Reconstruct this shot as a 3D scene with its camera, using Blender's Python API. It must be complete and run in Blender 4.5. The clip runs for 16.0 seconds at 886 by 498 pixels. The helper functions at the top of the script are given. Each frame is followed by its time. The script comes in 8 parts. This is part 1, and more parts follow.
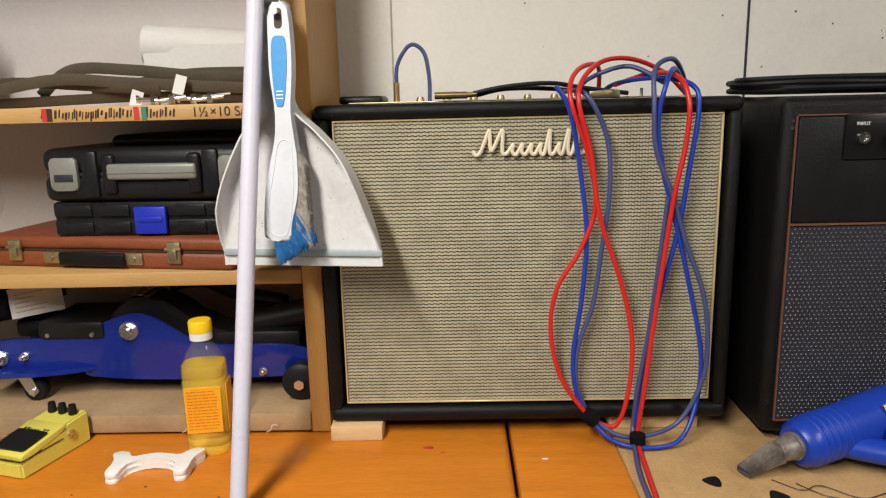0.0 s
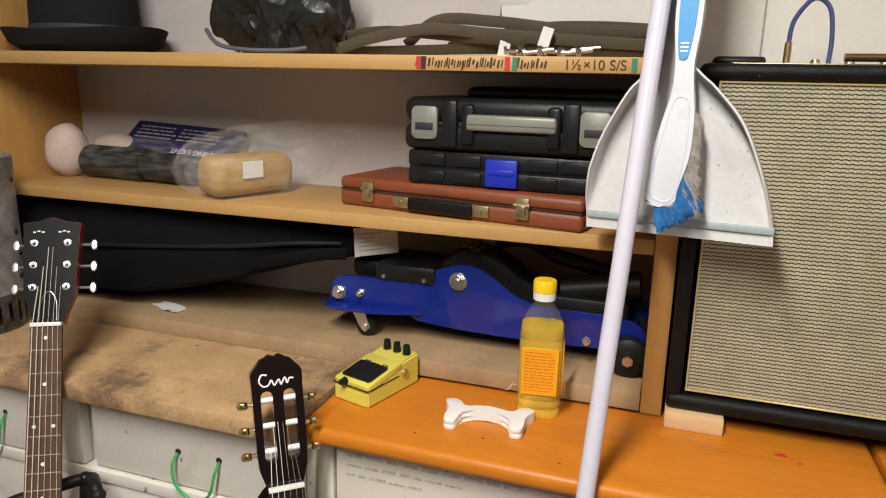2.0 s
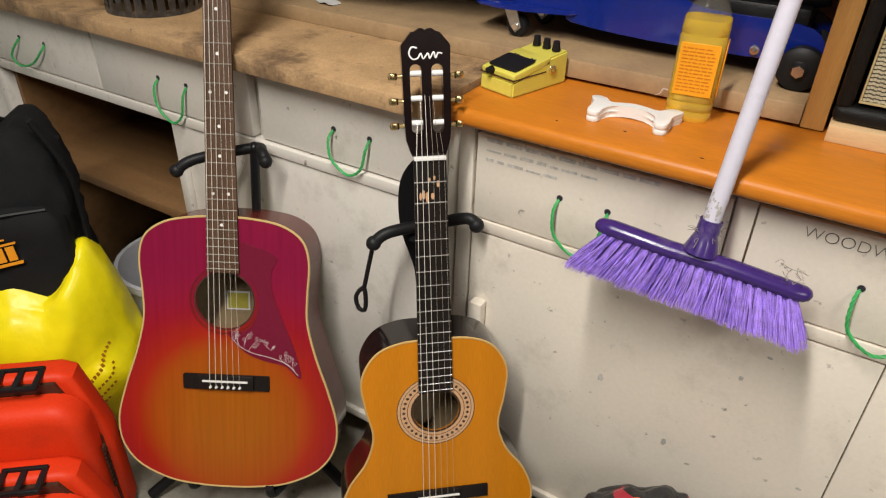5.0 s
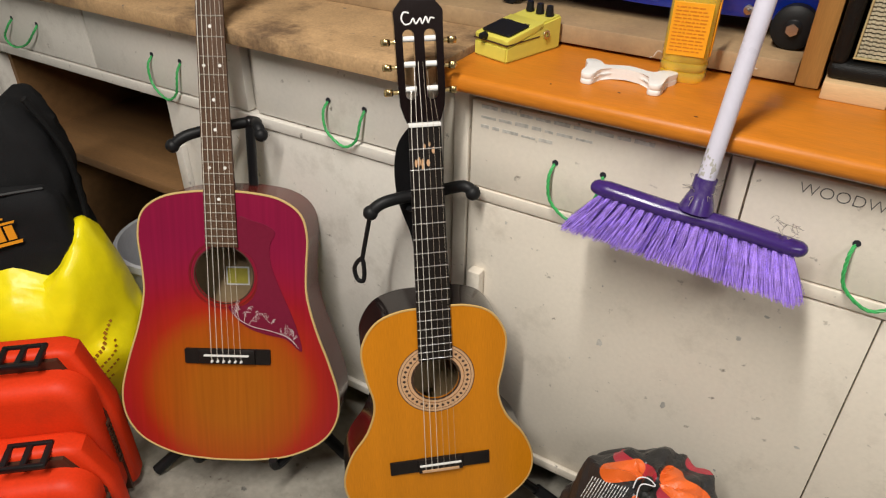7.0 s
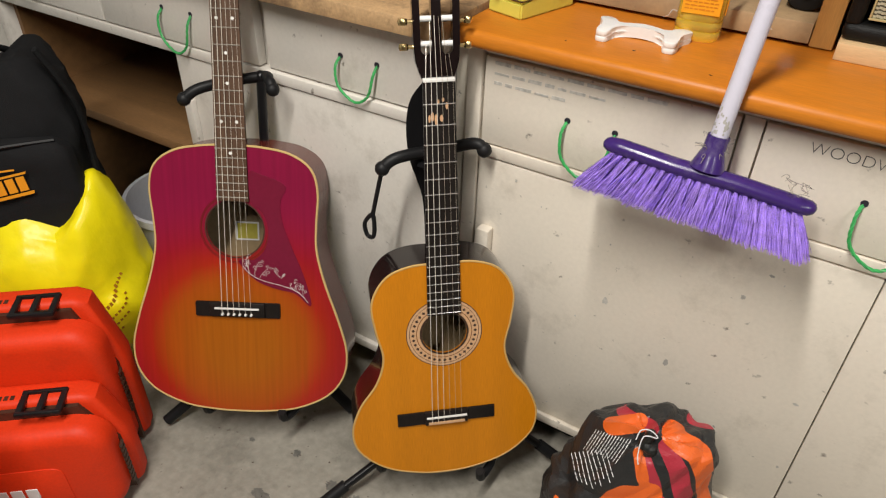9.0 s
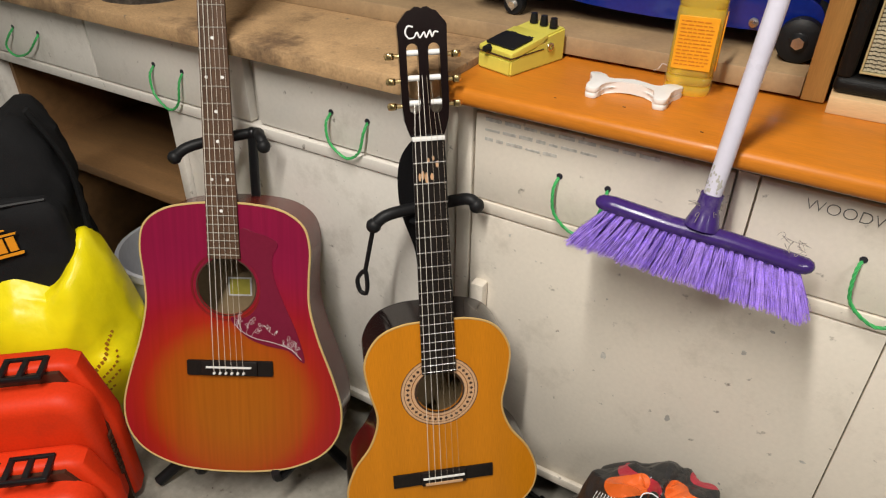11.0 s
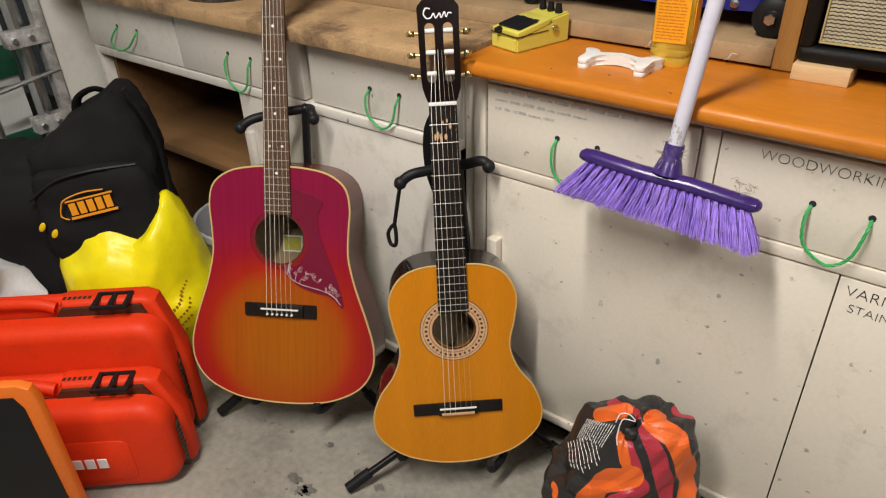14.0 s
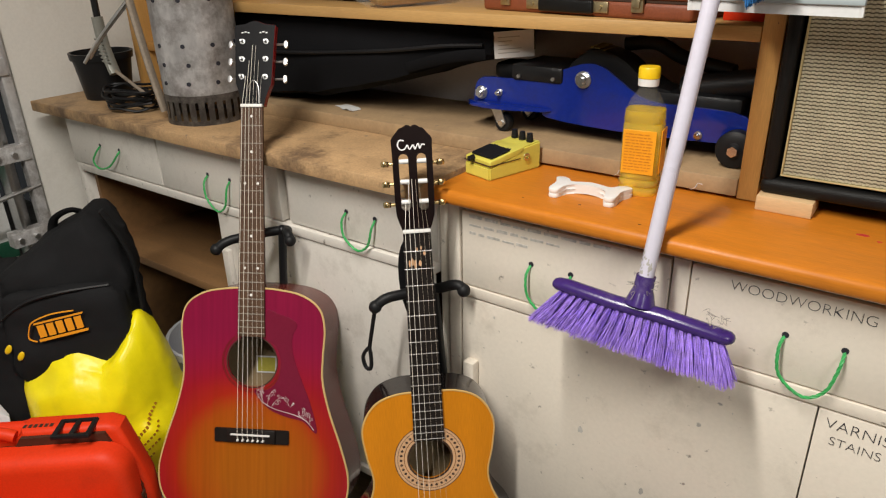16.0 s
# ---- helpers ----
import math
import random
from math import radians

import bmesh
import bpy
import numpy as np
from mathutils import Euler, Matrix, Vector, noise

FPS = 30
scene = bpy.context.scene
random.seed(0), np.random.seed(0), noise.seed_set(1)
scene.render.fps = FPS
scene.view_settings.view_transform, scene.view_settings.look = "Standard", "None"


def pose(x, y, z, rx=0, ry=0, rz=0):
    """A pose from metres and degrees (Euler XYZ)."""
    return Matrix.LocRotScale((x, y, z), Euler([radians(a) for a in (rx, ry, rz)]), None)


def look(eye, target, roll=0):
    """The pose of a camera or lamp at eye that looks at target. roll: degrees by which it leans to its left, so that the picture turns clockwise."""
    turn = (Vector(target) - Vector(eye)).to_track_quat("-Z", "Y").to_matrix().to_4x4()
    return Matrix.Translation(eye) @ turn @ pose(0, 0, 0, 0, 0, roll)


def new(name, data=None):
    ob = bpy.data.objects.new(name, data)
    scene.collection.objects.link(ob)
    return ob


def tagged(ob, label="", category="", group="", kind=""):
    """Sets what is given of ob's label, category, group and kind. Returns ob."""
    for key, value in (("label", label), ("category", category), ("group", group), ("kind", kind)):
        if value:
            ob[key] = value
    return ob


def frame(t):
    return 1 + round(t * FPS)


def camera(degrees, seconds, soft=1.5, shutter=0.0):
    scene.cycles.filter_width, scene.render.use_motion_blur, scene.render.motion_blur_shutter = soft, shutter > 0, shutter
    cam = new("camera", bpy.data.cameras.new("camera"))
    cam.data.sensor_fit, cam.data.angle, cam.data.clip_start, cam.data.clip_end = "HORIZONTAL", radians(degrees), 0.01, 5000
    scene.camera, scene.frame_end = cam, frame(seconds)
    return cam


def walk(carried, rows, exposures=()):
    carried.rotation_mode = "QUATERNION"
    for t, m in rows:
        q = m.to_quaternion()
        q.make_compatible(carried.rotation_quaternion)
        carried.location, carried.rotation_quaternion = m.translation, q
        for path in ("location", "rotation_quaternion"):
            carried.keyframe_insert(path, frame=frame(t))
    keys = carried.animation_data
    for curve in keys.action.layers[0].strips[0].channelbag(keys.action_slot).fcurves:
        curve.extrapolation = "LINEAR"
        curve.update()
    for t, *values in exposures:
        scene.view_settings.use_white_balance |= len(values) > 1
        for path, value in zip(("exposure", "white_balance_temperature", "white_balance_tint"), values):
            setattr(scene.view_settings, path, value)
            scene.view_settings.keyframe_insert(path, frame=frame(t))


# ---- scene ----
cam = camera(65.1, 16.0, 1.2)
PATH = [
    (0, (0.052, -0.907, 1.447), (0.006, 1.049, 1.036), -1.4),
    (0.5, (-0.023, -0.903, 1.44), (-0.188, 1.054, 1.064), -0.6),
    (1, (-0.141, -0.902, 1.434), (-0.55, 1.02, 1.061), 0.2),
    (1.5, (-0.192, -0.901, 1.434), (-0.735, 0.984, 1.044), 1.0),
    (2, (-0.184, -0.889, 1.416), (-0.802, 0.954, 0.944), 1.3),
    (2.5, (-0.165, -0.878, 1.398), (-0.84, 0.91, 0.808), 2.0),
    (3, (-0.212, -0.908, 1.34), (-1.008, 0.737, 0.527), 2.9),
    (3.5, (-0.204, -0.926, 1.301), (-1.028, 0.59, 0.29), 3.5),
    (3.7, (-0.198, -0.935, 1.288), (-1.013, 0.529, 0.195), 3.6),
    (5.8, (-0.145, -0.939, 1.318), (-1.048, 0.517, 0.286), 0.1),
    (6, (-0.146, -0.938, 1.327), (-1.056, 0.531, 0.319), -0.0),
    (6.5, (-0.15, -0.942, 1.309), (-1.043, 0.53, 0.291), 0.2),
    (7, (-0.14, -0.951, 1.271), (-0.992, 0.48, 0.165), 0.6),
    (7.5, (-0.123, -0.969, 1.266), (-0.962, 0.437, 0.118), 0.9),
    (8, (-0.116, -0.972, 1.282), (-0.96, 0.423, 0.123), 1.0),
    (8.5, (-0.127, -0.983, 1.261), (-0.952, 0.392, 0.065), 1.2),
    (9, (-0.146, -0.982, 1.262), (-0.965, 0.409, 0.08), 1.7),
    (9.5, (-0.159, -0.976, 1.274), (-0.981, 0.443, 0.129), 1.9),
    (9.7, (-0.163, -0.968, 1.284), (-0.995, 0.472, 0.173), 1.9),
    (11.8, (-0.149, -0.939, 1.286), (-1.01, 0.484, 0.175), 0.1),
    (12, (-0.151, -0.941, 1.281), (-1.013, 0.461, 0.145), -0.3),
    (12.5, (-0.13, -0.954, 1.274), (-1.015, 0.412, 0.111), -0.7),
    (13, (-0.042, -0.985, 1.277), (-0.969, 0.353, 0.115), -1.3),
    (13.5, (0.034, -1.03, 1.278), (-0.956, 0.292, 0.15), -1.9),
    (14, (0.063, -1.06, 1.281), (-0.989, 0.271, 0.222), -2.0),
    (14.5, (0.068, -1.06, 1.312), (-1.042, 0.311, 0.37), -1.8),
    (15, (0.064, -1.06, 1.324), (-1.073, 0.337, 0.456), -1.6),
    (15.5, (0.06, -1.046, 1.319), (-1.061, 0.381, 0.477), -1.6),
    (16, (0.058, -1.021, 1.327), (-1.03, 0.444, 0.507), -1.5),
]
walk(cam, [(t, look(eye, target, roll)) for t, eye, target, roll in PATH])


# ---- light ----
world = bpy.data.worlds.new("garage_dim")
scene.world = world
world.use_nodes = True
world.node_tree.nodes["Background"].inputs[0].default_value = (0.9, 0.95, 1.0, 1)
world.node_tree.nodes["Background"].inputs[1].default_value = 0.02


def area_lamp(name, at, target, sx, sy, watts, colour):
    la = bpy.data.lights.new(name, "AREA")
    la.shape, la.size, la.size_y, la.energy, la.color = "RECTANGLE", sx, sy, watts, colour
    ob = new(name, la)
    ob.matrix_world = look(at, target)
    return ob


area_lamp("tube_light_glow", (-0.50, -1.32, 2.34), (-0.50, -1.20, 0.0), 0.12, 1.45, 61, (1.0, 0.955, 0.88))
# Added fill that brightens the right-hand wall; no second tube is known there.
area_lamp("right_fill_glow", (1.55, -1.45, 2.34), (1.55, -1.33, 0.0), 0.12, 1.45, 30, (1.0, 0.96, 0.89))



# ---- materials ----
def mat(name, colour, rough=0.5, metal=0.0, var=0.12, scale=8.0, bump=0.15, fine=120.0, dirt=None, dirt_amount=0.0,
        dirt_scale=3.0, stretch=(1, 1, 1), coat=0.0, rand=0.0, spec=0.5, edge=(0.52, 0.72), specks=0.0):
    """A painted, printed or raw surface: broad variation, fine grain, worn patches and relief."""
    m = bpy.data.materials.new(name)
    m.use_nodes = True
    nt = m.node_tree
    n, l = nt.nodes, nt.links
    b = n["Principled BSDF"]
    b.inputs["Roughness"].default_value, b.inputs["Metallic"].default_value = rough, metal
    b.inputs["Coat Weight"].default_value = coat
    b.inputs["Specular IOR Level"].default_value = spec
    co = n.new("ShaderNodeTexCoord")
    mp = n.new("ShaderNodeMapping")
    mp.inputs["Scale"].default_value = stretch
    l.new(co.outputs["Object"], mp.inputs[0])
    big = n.new("ShaderNodeTexNoise")
    big.inputs["Scale"].default_value, big.inputs["Detail"].default_value = scale, 5
    small = n.new("ShaderNodeTexNoise")
    small.inputs["Scale"].default_value, small.inputs["Detail"].default_value = fine, 3
    l.new(mp.outputs[0], big.inputs[0])
    l.new(mp.outputs[0], small.inputs[0])
    add = n.new("ShaderNodeMath")
    add.operation = "ADD"
    l.new(big.outputs[0], add.inputs[0])
    l.new(small.outputs[0], add.inputs[1])
    rng = n.new("ShaderNodeMapRange")
    rng.inputs["From Min"].default_value, rng.inputs["From Max"].default_value = 0.6, 1.4
    rng.inputs["To Min"].default_value, rng.inputs["To Max"].default_value = 1 - var, 1 + var
    l.new(add.outputs[0], rng.inputs[0])
    mul = n.new("ShaderNodeVectorMath")
    mul.operation = "SCALE"
    mul.inputs[0].default_value = colour
    out = rng.outputs[0]
    if rand:
        oi = n.new("ShaderNodeObjectInfo")
        r2 = n.new("ShaderNodeMapRange")
        r2.inputs["To Min"].default_value, r2.inputs["To Max"].default_value = 1 - rand, 1 + rand
        l.new(oi.outputs["Random"], r2.inputs[0])
        mm = n.new("ShaderNodeMath")
        mm.operation = "MULTIPLY"
        l.new(out, mm.inputs[0])
        l.new(r2.outputs[0], mm.inputs[1])
        out = mm.outputs[0]
    l.new(out, mul.inputs["Scale"])
    col = mul.outputs[0]
    if dirt:
        dn = n.new("ShaderNodeTexNoise")
        dn.inputs["Scale"].default_value, dn.inputs["Detail"].default_value, dn.inputs["Roughness"].default_value = dirt_scale, 8, 0.72
        l.new(co.outputs["Object"], dn.inputs[0])
        dr = n.new("ShaderNodeMapRange")
        dr.inputs["From Min"].default_value, dr.inputs["From Max"].default_value = edge
        dr.inputs["To Max"].default_value = dirt_amount
        l.new(dn.outputs[0], dr.inputs[0])
        mx = n.new("ShaderNodeMix")
        mx.data_type = "RGBA"
        l.new(dr.outputs[0], mx.inputs[0])
        l.new(col, mx.inputs[6])
        mx.inputs[7].default_value = (*dirt, 1)
        col = mx.outputs[2]
    if specks:
        sn = n.new("ShaderNodeTexNoise")
        sn.inputs["Scale"].default_value, sn.inputs["Detail"].default_value, sn.inputs["Roughness"].default_value = 42, 4, 0.6
        l.new(co.outputs["Object"], sn.inputs[0])
        sr = n.new("ShaderNodeMapRange")
        sr.inputs["From Min"].default_value, sr.inputs["From Max"].default_value = 0.66, 0.74
        sr.inputs["To Max"].default_value = specks
        l.new(sn.outputs[0], sr.inputs[0])
        sm = n.new("ShaderNodeMix")
        sm.data_type = "RGBA"
        l.new(sr.outputs[0], sm.inputs[0])
        l.new(col, sm.inputs[6])
        sm.inputs[7].default_value = (0.13, 0.11, 0.09, 1)
        col = sm.outputs[2]
    l.new(col, b.inputs["Base Color"])
    rr = n.new("ShaderNodeMapRange")
    rr.inputs["To Min"].default_value, rr.inputs["To Max"].default_value = max(rough - 0.1, 0.02), min(rough + 0.1, 1)
    l.new(big.outputs[0], rr.inputs[0])
    l.new(rr.outputs[0], b.inputs["Roughness"])
    if bump:
        bp = n.new("ShaderNodeBump")
        bp.inputs["Strength"].default_value, bp.inputs["Distance"].default_value = bump, 0.002
        l.new(add.outputs[0], bp.inputs["Height"])
        l.new(bp.outputs[0], b.inputs["Normal"])
    return m


M = {}
M["wall"] = mat("white_wall_board", (0.82, 0.79, 0.73), 0.6, var=0.05, scale=2, dirt=(0.45, 0.38, 0.3), dirt_amount=0.25, dirt_scale=5, bump=0.05)
# Wall white behind the shelves, set darker than the open wall.
M["shelf_back"] = mat("greyer_white_wall", (0.60, 0.56, 0.55), 0.7, var=0.06, scale=2, dirt=(0.45, 0.38, 0.36), dirt_amount=0.25, dirt_scale=4, bump=0.05)
M["concrete"] = mat("stained_concrete", (0.29, 0.27, 0.23), 0.75, var=0.22, scale=5, fine=60, dirt=(0.12, 0.11, 0.09), dirt_amount=0.7, dirt_scale=6, bump=0.5, specks=0.95, edge=(0.48, 0.70), spec=0.25)
M["cab_white"] = mat("grubby_white_paint", (0.77, 0.705, 0.61), 0.5, var=0.05, scale=3, dirt=(0.40, 0.35, 0.28), dirt_amount=0.55, dirt_scale=7, edge=(0.54, 0.78), specks=0.75, bump=0.12, spec=0.3)
# Left-bench white with grime, its base lowered for the guitars' shadow on the door.
M["cab_white_l"] = mat("grubby_shaded_white_paint", (0.70, 0.665, 0.61), 0.5, var=0.05, scale=3, dirt=(0.36, 0.32, 0.27), dirt_amount=0.6, dirt_scale=8, edge=(0.54, 0.78), specks=0.85, bump=0.12, spec=0.3)
M["orange_top"] = mat("orange_varnished_pine", (0.55, 0.18, 0.015), 0.42, var=0.16, scale=6, fine=40, stretch=(1, 9, 9), bump=0.04, dirt=(0.28, 0.08, 0.02), dirt_amount=0.25, dirt_scale=9, coat=0.04, spec=0.3)
M["bare_ply"] = mat("worn_bare_particle_board", (0.46, 0.29, 0.13), 0.55, var=0.18, scale=14, fine=200, bump=0.15, dirt=(0.22, 0.12, 0.05), dirt_amount=0.4, dirt_scale=8)
M["chip"] = mat("stained_chipboard", (0.45, 0.29, 0.15), 0.6, var=0.25, scale=16, fine=220, bump=0.25, dirt=(0.10, 0.062, 0.04), dirt_amount=0.85, dirt_scale=4.2, edge=(0.50, 0.64), specks=0.8, spec=0.3)
M["mdf"] = mat("dusty_mdf", (0.40, 0.27, 0.145), 0.7, var=0.12, scale=5, fine=150, bump=0.12, dirt=(0.15, 0.095, 0.06), dirt_amount=0.55, dirt_scale=5, edge=(0.44, 0.7), specks=0.5)
M["pine"] = mat("honey_pine_shelf", (0.50, 0.295, 0.105), 0.5, var=0.16, scale=5, fine=50, stretch=(1, 12, 12), bump=0.1, dirt=(0.33, 0.18, 0.07), dirt_amount=0.3, dirt_scale=5)
M["pine_up"] = mat("honey_pine_upright", (0.50, 0.27, 0.08), 0.5, var=0.16, scale=5, fine=50, stretch=(12, 12, 1), bump=0.1, dirt=(0.3, 0.15, 0.05), dirt_amount=0.3, dirt_scale=5)
M["dark_wood"] = mat("old_brown_board", (0.22, 0.115, 0.045), 0.6, var=0.25, scale=5, fine=60, stretch=(1, 8, 8), bump=0.15)
M["block"] = mat("sawn_pine_block", (0.66, 0.45, 0.24), 0.6, var=0.12, scale=8, fine=70, stretch=(1, 8, 8), bump=0.12)
M["black_vinyl"] = mat("black_leathercloth", (0.006, 0.006, 0.006), 0.45, var=0.2, scale=30, fine=500, bump=0.5, spec=0.22)
M["black_plastic"] = mat("black_plastic", (0.009, 0.009, 0.010), 0.42, var=0.2, scale=20, fine=300, bump=0.2, spec=0.3)
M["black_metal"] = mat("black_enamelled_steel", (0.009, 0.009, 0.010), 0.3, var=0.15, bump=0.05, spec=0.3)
M["black_cloth"] = mat("black_cotton", (0.007, 0.007, 0.008), 0.95, var=0.3, scale=8, fine=400, bump=0.3, spec=0.08)
M["felt"] = mat("black_felt", (0.012, 0.012, 0.014), 0.95, var=0.3, fine=300, bump=0.3, spec=0.2)
M["chrome"] = mat("worn_chrome", (0.75, 0.75, 0.76), 0.22, 1.0, var=0.08, bump=0.03)
M["steel"] = mat("scuffed_steel", (0.55, 0.55, 0.55), 0.38, 1.0, var=0.15, bump=0.1)
M["galv"] = mat("heat_stained_galvanised_steel", (0.72, 0.71, 0.71), 0.45, 0.45, var=0.3, scale=9, fine=60, dirt=(0.26, 0.23, 0.21), dirt_amount=0.8, dirt_scale=7, bump=0.12, edge=(0.46, 0.60), stretch=(1, 1, 0.5))
M["burnt"] = mat("sooty_steel", (0.30, 0.27, 0.24), 0.5, 0.5, var=0.35, scale=14, dirt=(0.06, 0.05, 0.045), dirt_amount=0.85, dirt_scale=8, bump=0.2, edge=(0.44, 0.6))
M["gold"] = mat("pale_gold_plate", (0.78, 0.6, 0.3), 0.25, 1.0, var=0.1, bump=0.02)
M["brass"] = mat("old_brass", (0.42, 0.34, 0.2), 0.42, 0.9, var=0.25, scale=40, bump=0.1)
M["white_plastic"] = mat("white_plastic", (0.64, 0.66, 0.71), 0.4, var=0.05, dirt=(0.42, 0.38, 0.34), dirt_amount=0.35, dirt_scale=9, bump=0.05)
M["cream"] = mat("cream_plastic", (0.8, 0.72, 0.55), 0.35, var=0.05, bump=0.02)
M["bone_white"] = mat("matt_white_nylon", (0.80, 0.79, 0.77), 0.5, var=0.04, bump=0.06)
M["handle_tube"] = mat("lilac_white_tube", (0.62, 0.60, 0.70), 0.3, var=0.04, dirt=(0.35, 0.3, 0.3), dirt_amount=0.25, dirt_scale=12, bump=0.03)
M["violet"] = mat("violet_plastic", (0.045, 0.020, 0.145), 0.22, var=0.15, bump=0.04, dirt=(0.3, 0.27, 0.3), dirt_amount=0.3, dirt_scale=18)
M["lilac"] = mat("lilac_bristle", (0.27, 0.16, 0.68), 0.5, var=0.25, scale=40, fine=300, bump=0.0, rand=0.12)
M["blue_bristle"] = mat("blue_bristle", (0.03, 0.16, 0.36), 0.5, var=0.3, scale=60, bump=0.0, rand=0.2)
M["grey_bristle"] = mat("grey_bristle", (0.30, 0.265, 0.235), 0.6, var=0.5, scale=90, bump=0.0, rand=0.2)
M["blue_grip"] = mat("sky_blue_rubber", (0.055, 0.29, 0.62), 0.45, var=0.06, bump=0.05)
M["jack_blue"] = mat("glossy_blue_enamel", (0.005, 0.020, 0.22), 0.22, var=0.15, bump=0.04, coat=0.3, dirt=(0.02, 0.02, 0.05), dirt_amount=0.4, dirt_scale=8)
M["clip_blue"] = mat("blue_plastic", (0.01, 0.025, 0.42), 0.4, var=0.08, bump=0.05)
M["gun_blue"] = mat("blue_tool_plastic", (0.01, 0.05, 0.42), 0.38, var=0.08, bump=0.05)
M["yellow_pedal"] = mat("yellow_enamel", (0.68, 0.61, 0.10), 0.35, var=0.05, bump=0.03, dirt=(0.4, 0.33, 0.1), dirt_amount=0.2, dirt_scale=16)
M["yellow_cap"] = mat("yellow_cap_plastic", (0.85, 0.56, 0.01), 0.35, var=0.04, bump=0.02)
M["yellow_bag"] = mat("yellow_polythene", (0.90, 0.77, 0.008), 0.34, var=0.10, scale=9, fine=26, bump=0.9, spec=0.4)
M["red_case"] = mat("red_moulded_plastic", (0.70, 0.040, 0.008), 0.5, var=0.1, scale=6, fine=200, bump=0.12, dirt=(0.36, 0.03, 0.012), dirt_amount=0.4, dirt_scale=7, spec=0.22)
M["orange_paint"] = mat("orange_paint", (0.75, 0.16, 0.015), 0.4, var=0.08, bump=0.05)
M["tan_leather"] = mat("tan_leatherette", (0.215, 0.055, 0.02), 0.5, var=0.22, scale=9, fine=250, bump=0.25, dirt=(0.12, 0.035, 0.015), dirt_amount=0.5, dirt_scale=8)
M["grey_plastic"] = mat("silver_grey_plastic", (0.24, 0.24, 0.21), 0.4, 0.2, var=0.08, bump=0.06)
M["webbing"] = mat("olive_brown_webbing", (0.075, 0.058, 0.036), 0.8, var=0.25, scale=20, fine=400, bump=0.3)
M["paper"] = mat("white_paper", (0.70, 0.69, 0.67), 0.8, var=0.05, bump=0.15)
M["ink"] = mat("black_marker", (0.02, 0.02, 0.03), 0.6, var=0.3, bump=0)
M["grey_ink"] = mat("faded_pencil", (0.42, 0.40, 0.37), 0.7, var=0.2, bump=0)
M["white_ink"] = mat("white_print", (0.85, 0.85, 0.85), 0.5, var=0.03, bump=0)
M["gold_print"] = mat("orange_print", (0.85, 0.33, 0.015), 0.5, var=0.05, bump=0)
M["label_ink"] = mat("rust_print", (0.62, 0.20, 0.008), 0.5, var=0.05, bump=0)
M["brown_print"] = mat("brown_print", (0.42, 0.17, 0.01), 0.5, var=0.05, bump=0)
M["red_print"] = mat("red_marker", (0.5, 0.03, 0.03), 0.6, var=0.1, bump=0)
M["green_print"] = mat("green_marker", (0.03, 0.2, 0.12), 0.6, var=0.1, bump=0)
M["green_rope"] = mat("green_polypropylene", (0.05, 0.40, 0.11), 0.45, var=0.25, scale=60, bump=0.1)
M["red_cable"] = mat("red_cable_jacket", (0.62, 0.02, 0.016), 0.35, var=0.08, bump=0.03)
M["blue_cable"] = mat("blue_cable_jacket", (0.014, 0.045, 0.36), 0.35, var=0.08, bump=0.03)
M["slate_cable"] = mat("slate_blue_cable_jacket", (0.06, 0.075, 0.2), 0.4, var=0.1, bump=0.03)
M["black_cable"] = mat("black_rubber", (0.009, 0.009, 0.010), 0.5, var=0.15, bump=0.05, spec=0.25)
M["ebony"] = mat("dark_fretboard", (0.012, 0.009, 0.008), 0.45, var=0.35, scale=10, fine=90, stretch=(6, 1, 6), bump=0.08, spec=0.2)
M["rosewood"] = mat("brown_fretboard", (0.088, 0.047, 0.027), 0.55, var=0.4, scale=9, fine=90, stretch=(8, 1, 8), bump=0.1, spec=0.25)
M["mahogany"] = mat("lacquered_mahogany", (0.11, 0.016, 0.011), 0.22, var=0.2, scale=6, fine=60, stretch=(1, 8, 1), bump=0.02, coat=0.1, spec=0.25)
M["dark_lacquer"] = mat("dark_brown_lacquer", (0.010, 0.006, 0.006), 0.16, var=0.2, bump=0.01, coat=0.3, spec=0.3)
M["inner_wood"] = mat("raw_inner_wood", (0.27, 0.19, 0.10), 0.7, var=0.15, bump=0.1)
M["spruce"] = mat("amber_spruce", (0.56, 0.195, 0.006), 0.32, var=0.15, scale=4, fine=160, stretch=(5, 0.25, 1), bump=0.01, coat=0.05, spec=0.25)
M["rosette"] = mat("rosette_wood", (0.6, 0.36, 0.2), 0.3, var=0.15, bump=0.0)
M["door_panel"] = mat("white_garage_door", (0.70, 0.70, 0.68), 0.5, var=0.06, dirt=(0.4, 0.38, 0.35), dirt_amount=0.3, bump=0.06)
M["green_paint"] = mat("dark_green_paint", (0.012, 0.085, 0.045), 0.5, var=0.15, bump=0.08)
M["kraft"] = mat("tan_foam", (0.40, 0.235, 0.065), 0.7, var=0.12, scale=9, bump=0.1)
# Unseen ceiling, coloured dim so that less light bounces back.
M["ceiling"] = mat("dim_unseen_ceiling", (0.30, 0.27, 0.23), 0.8, var=0.04, bump=0.05)


# ---- mesh tools ----
def thing(name, at=(0, 0, 0), label="", category="", group="", kind="", turn=0.0, m=None):
    ob = new(name)
    ob.empty_display_size = 0.05
    ob.matrix_world = m if m is not None else pose(*at, 0, 0, turn)
    return tagged(ob, label, category, group, kind)


